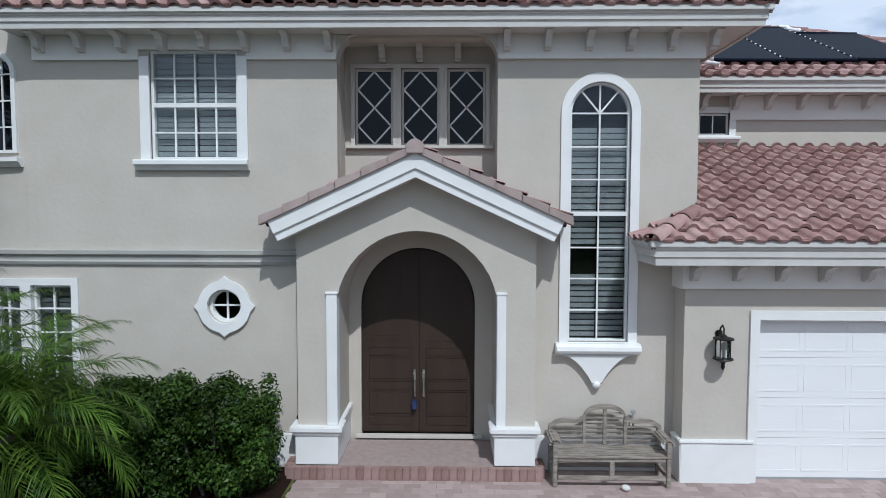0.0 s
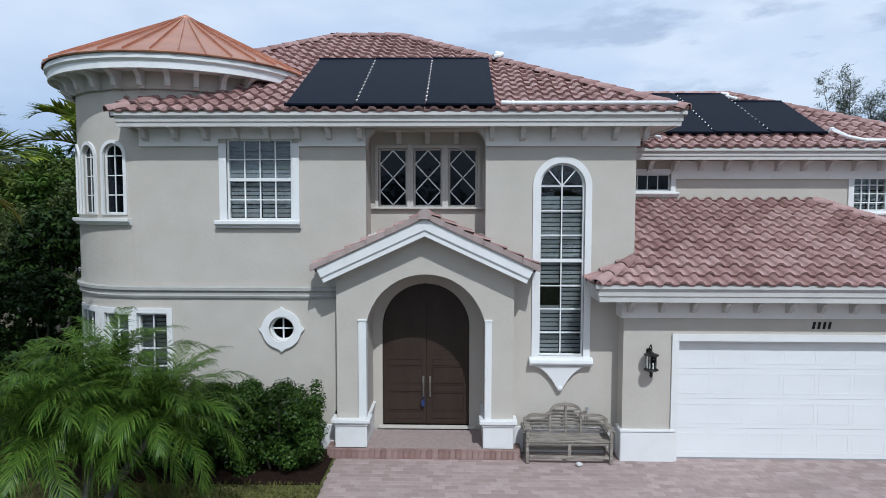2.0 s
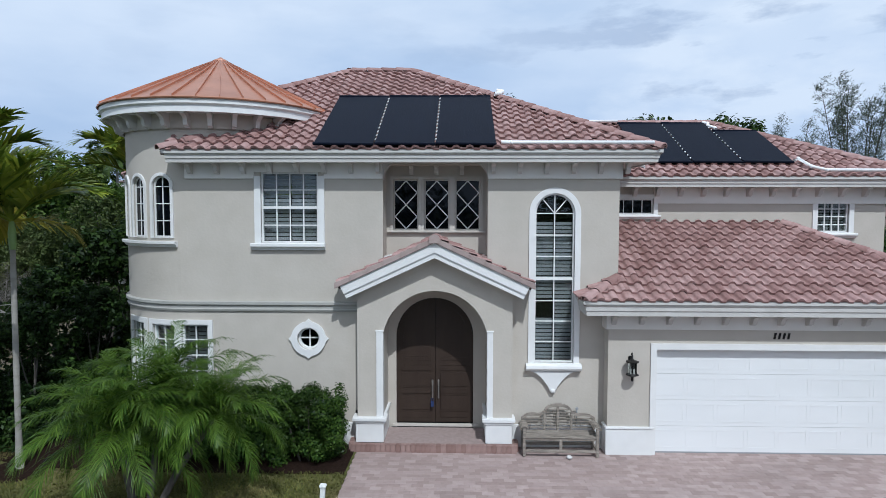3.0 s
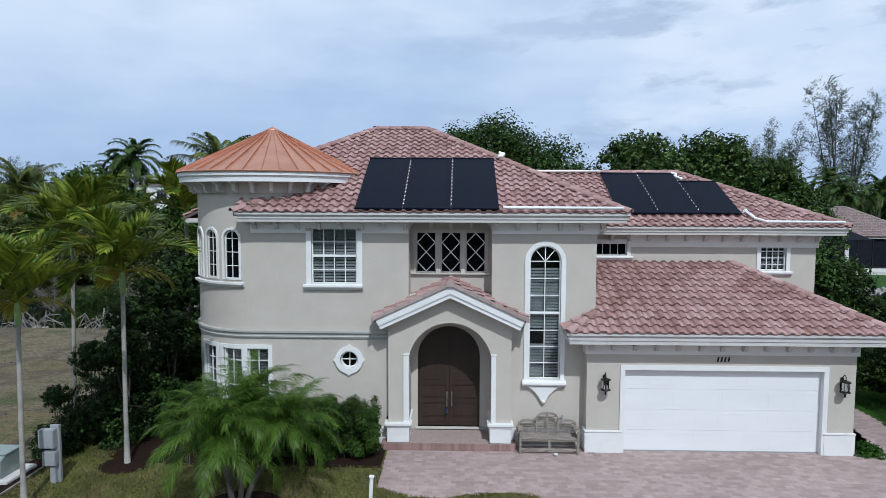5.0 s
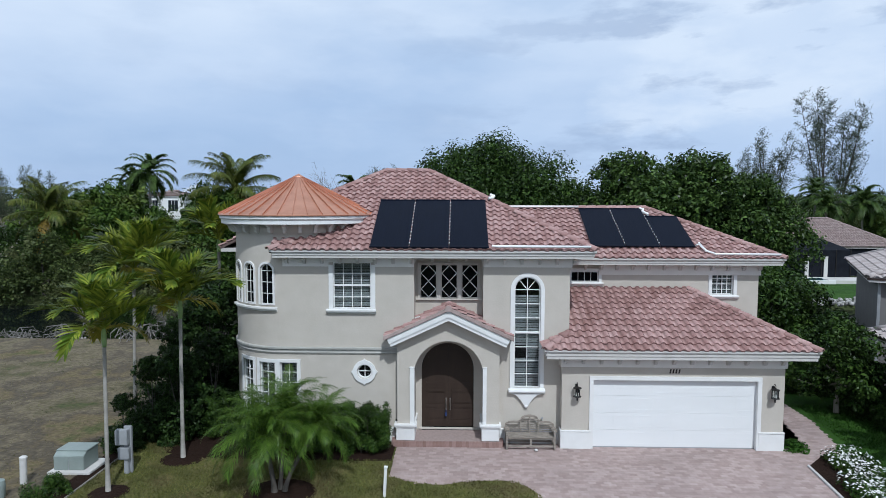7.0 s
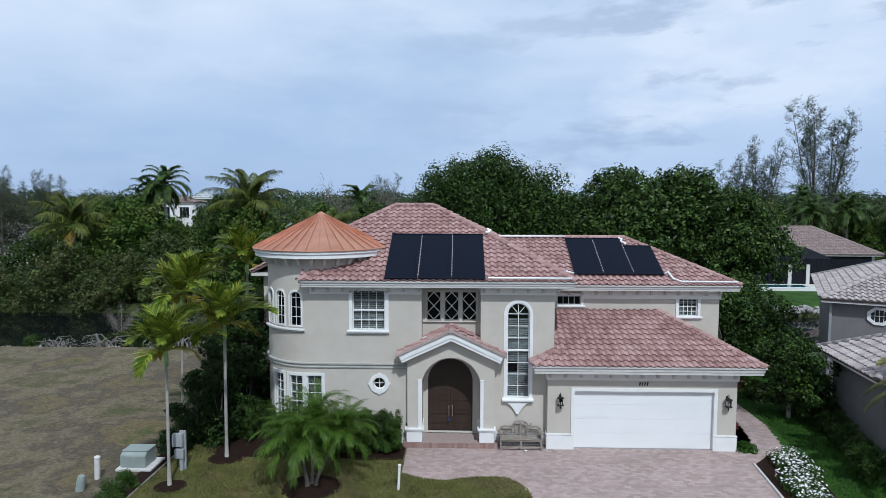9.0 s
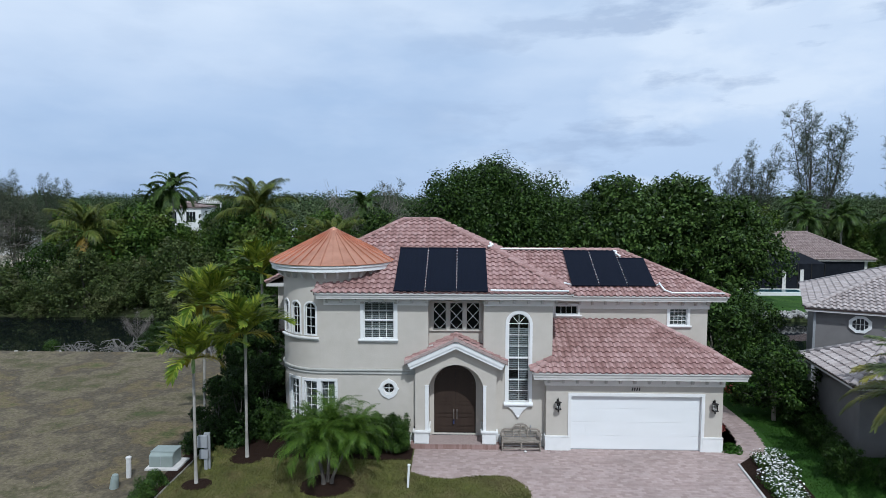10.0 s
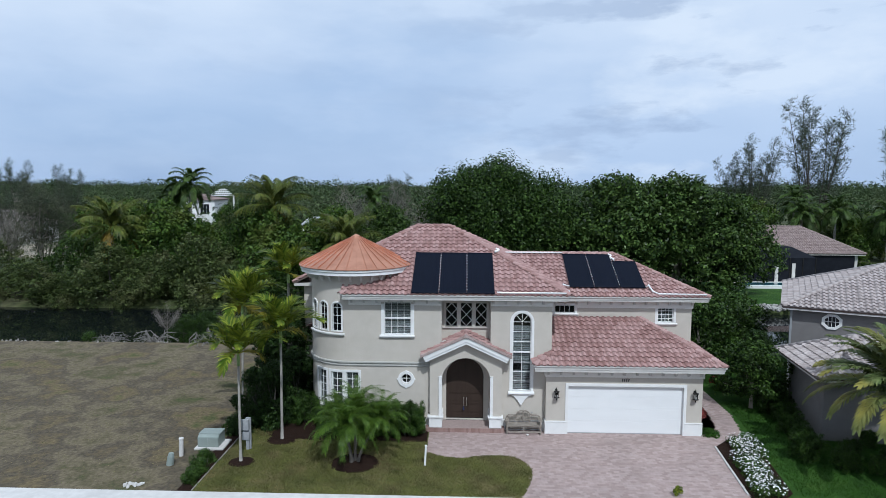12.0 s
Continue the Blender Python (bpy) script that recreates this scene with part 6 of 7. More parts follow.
def bare_tree(at, height, seed, spread=0.5, group="bare trees"):
    """A leafless tree: forking limbs and a haze of fine twigs."""
    rng = np.random.default_rng(seed)
    th = thing("bare_tree", "leafless grey tree with a haze of fine twigs", "tree", group, at)
    bm = bmesh.new()
    tube(bm, [(0, 0, 0), (0.1, 0, height * 0.3)], [0.2, 0.13], 7)
    trunk = part("trunk", bm, TWIG, th, smooth=True)
    qs = []
    for k in range(9):
        a = k * 2.4 + rng.uniform(-0.3, 0.3)
        tip = Vector((math.cos(a) * height * spread * rng.uniform(0.4, 0.9), math.sin(a) * height * spread * rng.uniform(0.4, 0.9), height * rng.uniform(0.65, 0.95)))
        base = Vector((0.1, 0, height * 0.3))
        mid = base.lerp(tip, 0.5) + Vector((0, 0, -0.05 * height))
        bm = bmesh.new()
        tube(bm, [base, mid, tip], [0.09, 0.055, 0.015], 5)
        part("limb", bm, TWIG, trunk)
        for j in range(260):
            p = mid.lerp(tip, rng.uniform(-0.3, 1.0))
            p = p + Vector(rng.normal(0, height * 0.045, 3))
            d = (Vector(rng.normal(0, 1, 3)) + (tip - base).normalized() * 0.9 + Vector((0, 0, 0.5))).normalized() * rng.uniform(0.35, 1.1)
            w = d.cross(Vector(rng.normal(0, 1, 3))).normalized() * rng.uniform(0.010, 0.022)
            qs.append([p - w, p + w, p + d + w * 0.2, p + d - w * 0.2])
    tagged(link_data("twig_haze", quad_mesh("twig_haze", np.array([[tuple(v) for v in q] for q in qs]), TWIG), None, th), kind="stuff")
    return th


bare = bare_tree((-11.0, 50.0, 0), 11.0, 65)
feathery = tree("feathery_tree", "grey-green feathery tree with thin twigs showing", 10.6, 10.5, 2.4, GREYLEAF, 0.30, 15000, 54, clumps=40, trunk_r=0.16, low=0.4, aspect=0.16, bark=TWIG, group="feathery trees", tufts=10)
feathery.location = (-49.5, 45.0, -0.05)
put_copy(feathery, -55.5, 44.0, 130, 0.88)
put_copy(feathery, -61.0, 47.0, 250, 0.95)
for x, y, a, s in ((-14.5, 52.0, 100, 0.85), (-52.0, 43.0, 50, 0.85), (-7.5, 54.0, 220, 0.95), (-66.0, 48.0, 10, 0.8)):
    put_copy(bare, x, y, a, s)

# feathery casuarinas
def casuarina(at, height, seed, trunks=4, spread=3.0, sprays=26):
    rng = np.random.default_rng(seed)
    th = thing("casuarina", "tall thin casuarina with sparse feathery needles", "tree", "casuarinas", at)
    qs = []
    for k in range(trunks):
        a = k * math.tau / trunks + rng.uniform(-0.4, 0.4)
        r = spread * rng.uniform(0.25, 0.9)
        top = Vector((math.cos(a) * r, math.sin(a) * r, height * rng.uniform(0.68, 1.0)))
        base = Vector((0.4 * math.cos(a), 0.4 * math.sin(a), 0))
        mid = base.lerp(top, 0.5) + Vector((rng.uniform(-0.5, 0.5), rng.uniform(-0.5, 0.5), 0))
        bm = bmesh.new()
        tube(bm, [base, mid, top], [0.15, 0.10, 0.02], 6)
        stem = part("trunk", bm, DARKBARK, th, smooth=True)
        for j in range(24):
            t = 0.34 + 0.66 * (j + rng.uniform(0, 1)) / 24
            p = mid.lerp(top, (t - 0.5) * 2) if t > 0.5 else base.lerp(mid, t * 2)
            b = rng.uniform(0, math.tau)
            ln = (1.12 - t) * height * 0.115 + 0.5
            q = p + Vector((math.cos(b) * ln * 0.85, math.sin(b) * ln * 0.85, ln * 0.65))
            bm = bmesh.new()
            tube(bm, [p, p.lerp(q, 0.5) + Vector((0, 0, -0.12)), q], [0.04, 0.028, 0.012], 4)
            part("branch", bm, DARKBARK, stem)
            for i in range(sprays):
                u = 1.08 - 0.9 * rng.random() ** 1.6
                c = p.lerp(q, u) + Vector(rng.normal(0, 0.16 + 0.20 * u, 3))
                d = (Vector(rng.normal(0, 0.8, 3)) + Vector((math.cos(b) * 0.5, math.sin(b) * 0.5, 0.35))).normalized() * rng.uniform(0.4, 1.0)
                w = Vector(rng.normal(0, 1, 3)).cross(d).normalized() * rng.uniform(0.024, 0.052)
                qs.append([c, c + d * 0.5 + w, c + d, c + d * 0.5 - w])
    me = quad_mesh("needles", np.array([[tuple(v) for v in q] for q in qs]), PINELEAF)
    link_data("needles", me, None, th)
    return th


cas = casuarina((62.5, 90.0, -0.1), 26.4, 61, trunks=9, spread=6.4, sprays=52)
put_copy(cas, 52.8, 91.0, 100, 0.74)
put_copy(cas, 49.6, 93.0, 30, 0.60)
put_copy(cas, 80.0, 90.0, 200, 1.0)
for x, y, a, s in ((-50.0, 46.0, 30, 0.44), (-54.5, 47.0, 140, 0.42), (-58.5, 45.0, 220, 0.40), (-10.5, 62.0, 250, 0.46), (-118.0, 108.0, 300, 0.60), (-108.0, 104.0, 60, 0.58), (-96.0, 106.0, 160, 0.60), (-86.0, 108.0, 20, 0.56), (-126.0, 112.0, 100, 0.62)):
    put_copy(cas, x, y, a, s)
for ob, x, y, a, s in ((m3, 52.0, 60.0, 40, 0.75), (m1, 57.0, 57.0, 120, 0.7), (m3, 60.0, 66.0, 220, 0.9), (m1, 47.0, 62.0, 300, 0.85), (m3, 67.0, 70.0, 80, 0.9), (m3, 40.0, 64.0, 10, 1.0), (m1, 54.0, 70.0, 30, 1.1)):
    put_copy(ob, x, y, a, s)

# near shrubs
def clipped_hedge(label, width, depth, height, seed, count=34000, leaf=0.060):
    """A boxy clipped shrub: short stems and a dense block of small leaf tufts with an uneven skin."""
    rng = np.random.default_rng(seed)
    th = thing("hedge", label, "hedge", "hedge shrubs by the wall")
    for k in range(5):
        bm = bmesh.new()
        x, y = rng.uniform(-width, width) * 0.3, rng.uniform(-depth, depth) * 0.3
        tube(bm, [(x * 0.5, y * 0.5, 0), (x, y, height * 0.4), (x * 1.3, y * 1.3, height * 0.75)], [0.022, 0.016, 0.008], 6)
        part("stem", bm, DARKBARK, th)
    n = 150
    c = np.column_stack([rng.uniform(-0.5, 0.5, n) * (width - 0.18), rng.uniform(-0.5, 0.5, n) * (depth - 0.18), rng.uniform(0.16, height - 0.13, n)])
    c[:, 2] -= 0.05 * rng.random(n) + 0.10 * (np.abs(c[:, 1]) / depth * 2) ** 3 * (c[:, 2] > height * 0.7)
    blade = leaves(rng, c, rng.uniform(0.12, 0.20, n), count, leaf, aspect=0.48, shell=0.3, up=0.3)
    link_data("foliage", quad_mesh("foliage", blade, HEDGE), None, th)
    return th


hedge = clipped_hedge("clipped dark green hedge below the round window", 1.42, 1.10, 1.48, 71)
hedge.location = (-2.50, -0.78, 0)
put_copy(hedge, -3.52, -0.80, 180, 1.02, z=0)
put_copy(hedge, -4.62, -0.76, 0, 0.98, z=0)
put_copy(hedge, -5.85, -0.55, 160, 0.9, z=0)
put_copy(hedge, -7.2, 0.5, 40, 0.88, z=0)
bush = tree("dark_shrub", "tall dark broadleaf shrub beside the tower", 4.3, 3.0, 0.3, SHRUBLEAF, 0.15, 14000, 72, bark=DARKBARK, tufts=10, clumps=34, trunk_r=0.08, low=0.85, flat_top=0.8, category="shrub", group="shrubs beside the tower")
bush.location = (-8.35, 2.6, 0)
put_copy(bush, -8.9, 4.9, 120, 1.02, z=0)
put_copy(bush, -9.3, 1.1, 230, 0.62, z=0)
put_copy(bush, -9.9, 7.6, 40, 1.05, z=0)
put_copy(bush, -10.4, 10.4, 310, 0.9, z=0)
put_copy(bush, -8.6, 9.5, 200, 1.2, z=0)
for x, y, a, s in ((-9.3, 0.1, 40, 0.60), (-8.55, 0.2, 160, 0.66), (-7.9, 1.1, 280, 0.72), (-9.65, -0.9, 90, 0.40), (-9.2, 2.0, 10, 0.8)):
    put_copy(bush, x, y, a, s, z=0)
small = tree("small_shrub", "low green shrub in the mulch strip", 0.75, 1.1, 0.05, HEDGE, 0.075, 2600, 73, clumps=18, trunk_r=0.02, low=0.7, category="shrub", group="low shrubs")
small.scale = (0.85, 0.85, 0.85)
small.location = (-9.95, -4.75, 0)
put_copy(small, -9.9, -3.85, 80, 0.85, z=0)
put_copy(small, -10.0, -0.7, 200, 1.25, z=0)
put_copy(small, -9.85, 0.3, 20, 1.5, z=0)
put_copy(small, -10.15, -3.55, 140, 0.7, z=0)
put_copy(small, -9.9, -5.35, 250, 0.9, z=0)
put_copy(small, -17.5, 14.7, 20, 1.3, z=-0.3)
put_copy(small, -25.5, 14.7, 120, 1.5, z=-0.3)
tiny = tree("potted_tuft", "small yellow-tipped plant at the edge of the drive", 0.34, 0.42, 0.02, PALMLEAF, 0.075, 500, 74, clumps=8, trunk_r=0.012, low=0.4, category="plant")
tiny.location = (7.2, -5.7, 0.02)

# trees between the houses
side_tree = tree("side_tree", "rounded mid-green tree between the houses", 3.25, 3.5, 0.9, TREELEAF, 0.15, 9000, 75, clumps=30, trunk_r=0.09, low=0.5, group="trees between the houses", tufts=9)
side_tree.location = (13.6, 3.2, 0)
put_copy(side_tree, 13.2, 8.6, 100, 1.30, z=0)
put_copy(side_tree, 15.2, 11.0, 220, 1.35, z=0)
put_copy(side_tree, 12.4, 11.8, 320, 1.35, z=0)
put_copy(side_tree, 17.0, 13.2, 20, 1.15, z=0)
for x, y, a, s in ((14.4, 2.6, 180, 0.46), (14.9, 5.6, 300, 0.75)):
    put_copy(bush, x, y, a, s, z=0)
loose = clipped_hedge("loose green shrub beside the neighbouring lawn", 1.42, 1.20, 1.42, 75, 10000, 0.085)
loose.matrix_basis = Matrix.LocRotScale((13.2, -2.6, 0), Euler((0, 0, radians(10))), (0.8, 0.8, 0.8))
put_copy(loose, 13.6, -1.4, 70, 0.85, z=0)
put_copy(loose, 14.2, -3.4, 100, 0.8, z=0)
put_copy(loose, 15.0, -2.4, 20, 0.72, z=0)
put_copy(loose, 15.2, -3.9, 140, 0.7, z=0)
put_copy(loose, 16.2, -3.0, 80, 0.75, z=0)
put_copy(loose, 13.9, 0.0, 10, 0.85, z=0)
put_copy(loose, 14.3, 1.4, 10, 0.85, z=0)
put_copy(loose, 15.4, 0.0, 110, 0.60, z=0)
put_copy(loose, 16.4, -1.2, 230, 0.62, z=0)
put_copy(loose, 15.4, 2.6, 310, 0.75, z=0)
put_copy(loose, 13.3, 5.8, 60, 0.8, z=0)
put_copy(loose, 12.6, 7.6, 160, 0.9, z=0)

# white flowers by the drive
rng = np.random.default_rng(81)
cs = []
for k in range(22):
    u = k / 21
    for j in range(3):
        cs.append((10.20 + 0.75 * u + (0.30 if u > 0.66 else 0.0) + (j - 0.6) * 0.30 + rng.uniform(-0.10, 0.10), -5.65 + 4.65 * u + rng.uniform(-0.10, 0.10), 0.15))
bed = thing("flower_bed", "low bedding plants covered in white flowers beside the drive", "flowers")
link_data("foliage", quad_mesh("foliage", leaves(rng, cs, [0.29] * len(cs), 9000, 0.085, aspect=0.6, shell=0.3, squash=0.8), HEDGE), None, bed)
blooms = leaves(rng, [(x, y, z + 0.06) for x, y, z in cs], [0.29] * len(cs), 2000, 0.072, aspect=0.95, up=1.4, shell=0.9, squash=0.8)
blooms = blooms[blooms[:, :, 2].mean(axis=1) > 0.20]
tagged(link_data("blossoms", quad_mesh("blossoms", blooms, PETAL), None, bed), kind="stuff")

# far woods as one mass
rng = np.random.default_rng(91)
cs, rs = [], []
for k in range(950):
    y = 66 + 250 * rng.random() ** 1.3
    x = rng.uniform(-1.0, 1.0) * (y + 40) * 0.95
    if (-48 < x < -38 and y < 76) or (x < -46 and y < 90) or (30 < x < 75 and y < 80):
        continue
    h = rng.uniform(3.5, 7.5) + 0.034 * min(y, 170) - 0.6
    for j in range(3):
        cs.append((x + rng.normal(0, 1.6), y + rng.normal(0, 1.2), h * rng.uniform(0.45, 0.78)))
        rs.append(h * rng.uniform(0.22, 0.36))
ts, tr = tuft_clumps(rng, cs, rs, 6)
woods = quad_mesh("far_woods", np.concatenate([leaves(rng, ts, tr, 130000, 0.48, aspect=0.7, shell=0.2), leaves(rng, cs, rs, 45000, 0.65, aspect=0.75, shell=0.5)]), FARLEAF)
tagged(link_data("far_woods", woods, None), "distant belt of mixed green trees to the horizon", "woods", kind="stuff")
cs, rs = [], []
for k in range(700):
    y = 320 + 500 * rng.random()
    x = rng.uniform(-1.0, 1.0) * (y + 60) * 0.95
    h = rng.uniform(9, 15)
    cs.append((x, y, h * 0.55))
    rs.append(h * rng.uniform(0.5, 0.9))
woods = quad_mesh("horizon_woods", leaves(rng, cs, rs, 50000, 1.9, aspect=0.8, shell=0.7, squash=0.55), FARLEAF)
tagged(link_data("horizon_woods", woods, None), "faint tree line along the horizon", "woods", kind="stuff")

# bleached mangrove roots at the near bank
def driftwood(at, seed, count=26, reach=1.3):
    rng = np.random.default_rng(seed)
    th = thing("bare_roots", "tangle of bleached bare mangrove roots at the water's edge", "branches", "bare roots on the bank", at)
    for k in range(count):
        a = rng.uniform(0, math.tau)
        p = Vector((rng.normal(0, 0.35), rng.normal(0, 0.25), 0.0))
        q = Vector((math.cos(a) * reach * rng.uniform(0.4, 1), math.sin(a) * reach * 0.6 * rng.uniform(0.4, 1), rng.uniform(0.1, 1.0)))
        bm = bmesh.new()
        tube(bm, [p, p.lerp(q, 0.5) + Vector((0, 0, rng.uniform(0.2, 0.7))), q, q + Vector((rng.normal(0, 0.3), 0, -0.3))], [0.035, 0.03, 0.022, 0.01], 5)
        part("root", bm, DEADWOOD, th)
    return th


roots = driftwood((-21.3, 14.9, -0.4), 5, reach=1.7)
put_copy(roots, -17.6, 15.0, 100, 1.2, z=-0.4)
put_copy(roots, -24.5, 15.2, 220, 0.8, z=-0.5)
put_copy(m2, -20.0, 16.6, 250, 0.30, z=-0.4)
put_copy(m1, -15.2, 16.8, 50, 0.42, z=-0.4)
put_copy(m2, -18.0, 16.4, 150, 0.36, z=-0.4)
put_copy(bare, -21.0, 16.2, 70, 0.24, z=-0.4)
put_copy(bare, -16.2, 15.8, 200, 0.22, z=-0.4)
put_copy(roots, -15.9, 15.0, 300, 1.1, z=-0.4)

# trees across the street, behind the viewer
cs, rs = [], []
for k in range(120):
    cs.append((-75 + 150 * k / 119 + rng.uniform(-2, 2), -42 + rng.uniform(-5, 5), rng.uniform(1.5, 5.5)))
    rs.append(rng.uniform(2.0, 3.6))
row = quad_mesh("street_trees", leaves(rng, cs, rs, 26000, 0.55, aspect=0.7, shell=0.7), DARKLEAF)
tagged(link_data("street_trees", row, None), "row of leafy trees on the other side of the street", "woods", kind="stuff")

# ---- bench ----
def bench(at):
    th = thing("garden_bench", "weathered grey teak bench with an arched slatted back", "bench", at=at)
    w, d, seat = 1.44, 0.46, 0.42
    for x in (-w / 2 + 0.035, w / 2 - 0.035):
        part("leg", boxes((x - 0.026, x + 0.026, -d / 2, -d / 2 + 0.052, 0, 0.62), bevel=0.006), TEAK, th)
        part("leg", boxes((x - 0.026, x + 0.026, d / 2 - 0.052, d / 2, 0, 0.72), bevel=0.006), TEAK, th)
        for z in (0.10, 0.35):
            part("side_rail", boxes((x - 0.02, x + 0.02, -d / 2 + 0.06, d / 2 - 0.06, z, z + 0.05), bevel=0.004), TEAK, th)
    part("leg", boxes((-0.028, 0.028, -d / 2, -d / 2 + 0.05, 0.10, 0.36), bevel=0.005), TEAK, th)
    part("front_rail", boxes((-w / 2 + 0.07, w / 2 - 0.07, -d / 2 + 0.008, -d / 2 + 0.045, 0.35, 0.405), bevel=0.006), TEAK, th)
    part("stretcher", boxes((-w / 2 + 0.07, w / 2 - 0.07, -d / 2 + 0.008, -d / 2 + 0.05, 0.09, 0.15), bevel=0.006), TEAK, th)
    part("stretcher", boxes((-w / 2 + 0.07, w / 2 - 0.07, d / 2 - 0.05, d / 2 - 0.01, 0.09, 0.15), bevel=0.006), TEAK, th)
    for k in range(7):
        y = -d / 2 - 0.01 + k * 0.064
        part("seat_slat", boxes((-w / 2 + 0.01, w / 2 - 0.01, y, y + 0.047, 0.405, 0.428), bevel=0.005), TEAK, th)
    yb = d / 2 - 0.035

    def top_line(x):
        a = abs(x)
        if a < 0.26:
            return 0.86 + 0.15 * math.sqrt(max(0.0, 1 - (a / 0.26) ** 2))
        if a < 0.36:
            return 0.86 - 0.06 * math.sin((a - 0.26) / 0.10 * math.pi / 2)
        if a < 0.58:
            return 0.79 + 0.012 * math.sin((a - 0.36) / 0.22 * math.pi)
        return 0.79 - 0.09 * ((a - 0.58) / 0.14) ** 1.4

    bm = bmesh.new()
    n = 48
    xs = steps(-w / 2 + 0.01, w / 2 - 0.01, n)
    for a, b in zip(xs, xs[1:]):
        extrude(bm, [(a, yb - 0.022, top_line(a) - 0.06), (a, yb + 0.022, top_line(a) - 0.06), (a, yb + 0.022, top_line(a)), (a, yb - 0.022, top_line(a))],
                [(b, yb - 0.022, top_line(b) - 0.06), (b, yb + 0.022, top_line(b) - 0.06), (b, yb + 0.022, top_line(b)), (b, yb - 0.022, top_line(b))])
    bmesh.ops.remove_doubles(bm, verts=bm.verts, dist=1e-4)
    part("top_rail", fix(bm), TEAK, th, "curved grey top rail")
    for x in (-0.26, 0.0, 0.26):
        part("back_post", boxes((x - 0.022, x + 0.022, yb - 0.024, yb + 0.02, 0.43, top_line(x) - 0.05), bevel=0.004), TEAK, th)
    for k in range(7):
        z = 0.47 + k * 0.066
        half = w / 2 - 0.05 if z < 0.70 else 0.26
        if z < 0.93:
            part("back_slat", boxes((-half, half, yb - 0.008, yb + 0.010, z, z + 0.026), bevel=0.003), TEAK, th)
    for s in (-1, 1):
        x = s * (w / 2 - 0.03)
        for k in range(6):
            a = math.pi * (0.05 + 0.16 * k)
            z, out = 0.56 + 0.075 * math.sin(a), 0.065 * math.cos(a)
            part("arm_slat", boxes((x + s * (out - 0.01) - 0.016, x + s * (out - 0.01) + 0.016, -d / 2 + 0.02, d / 2 - 0.06, z, z + 0.018), bevel=0.004), TEAK, th)
    return th


bench((2.41, -0.345, 0.012)).scale = (1.04, 1.04, 0.92)
bm = boxes((-0.03, 0.03, -0.02, 0.02, 0, 0.05), bevel=0.01)
tube(bm, [(0, 0, -0.30), (0, 0, 0.0)], 0.012, 8)
tap = tagged(link_mesh("garden_tap", bm, GREYBOX), "grey outdoor tap and pipe standing behind the bench", "tap")
tap.matrix_basis = pose(2.80, -0.085, 0.80)
bm = bmesh.new()
bmesh.ops.create_icosphere(bm, subdivisions=2, radius=0.055)
for v in bm.verts:
    v.co *= 1 + 0.25 * noise.noise(v.co * 14)
st = tagged(link_mesh("pebble", bm, CONCRETE, smooth=True), "small pale stone lying on the driveway", "stone")
st.matrix_basis = pose(2.56, -0.66, 0.045) @ Matrix.Diagonal((1.1, 0.9, 0.75, 1))
tagged(link_mesh("outlet_box", boxes((-1.70, -1.63, -0.065, -0.0, 0.62, 0.73), bevel=0.01), IRON), "small black outdoor socket box on the wall", "socket")


# ---- wall lanterns ----
def wall_lantern(x):
    th = thing("wall_lantern", "black iron wall lantern with clear glass and scrolled arm", "lantern", "lanterns beside the garage door", at=(x, GY, 0))
    part("backplate", boxes((-0.045, 0.045, -0.025, 0.0, 1.60, 1.98), bevel=0.012), IRON, th)
    bm = bmesh.new()
    tube(bm, [(0, -0.02, 1.93), (0, -0.06, 2.02), (0, -0.12, 2.06), (0, -0.165, 2.02), (0, -0.16, 1.95)], 0.011, 8)
    part("arm", bm, IRON, th, smooth=True)
    bm = bmesh.new()
    tube(bm, [(0, -0.02, 1.68), (0, -0.08, 1.64), (0, -0.15, 1.65)], 0.010, 8)
    part("brace", bm, IRON, th, smooth=True)
    c = (0, -0.155)
    bm = bmesh.new()
    lathe(bm, [(0.0, 1.965), (0.02, 1.955), (0.05, 1.925), (0.125, 1.905), (0.125, 1.89), (0.0, 1.89)], 20, c)
    part("cap", fix(bm), IRON, th)
    bm = bmesh.new()
    lathe(bm, [(0.0, 1.655), (0.115, 1.655), (0.125, 1.64), (0.08, 1.62), (0.03, 1.60), (0.02, 1.56), (0.028, 1.54), (0.012, 1.51), (0.0, 1.50)], 20, c)
    part("base", fix(bm), IRON, th)
    bm = bmesh.new()
    lathe(bm, [(0.078, 1.656), (0.084, 1.78), (0.078, 1.889)], 24, c)
    g = part("glass", bm, GLASS, th, "clear glass cylinder", smooth=True)
    g.visible_shadow = False
    for k in range(4):
        a = math.pi / 4 + k * math.pi / 2
        bm = bmesh.new()
        tube(bm, [(c[0] + 0.09 * math.cos(a), c[1] + 0.09 * math.sin(a), 1.655), (c[0] + 0.09 * math.cos(a), c[1] + 0.09 * math.sin(a), 1.89)], 0.006, 6)
        part("cage_bar", bm, IRON, th)
    for dx in (-0.022, 0.022):
        bm = bmesh.new()
        tube(bm, [(c[0] + dx, c[1], 1.66), (c[0] + dx, c[1], 1.76)], 0.009, 8)
        part("candle", bm, CREAM, th)
    return th


wall_lantern(3.78)
wall_lantern(9.60)

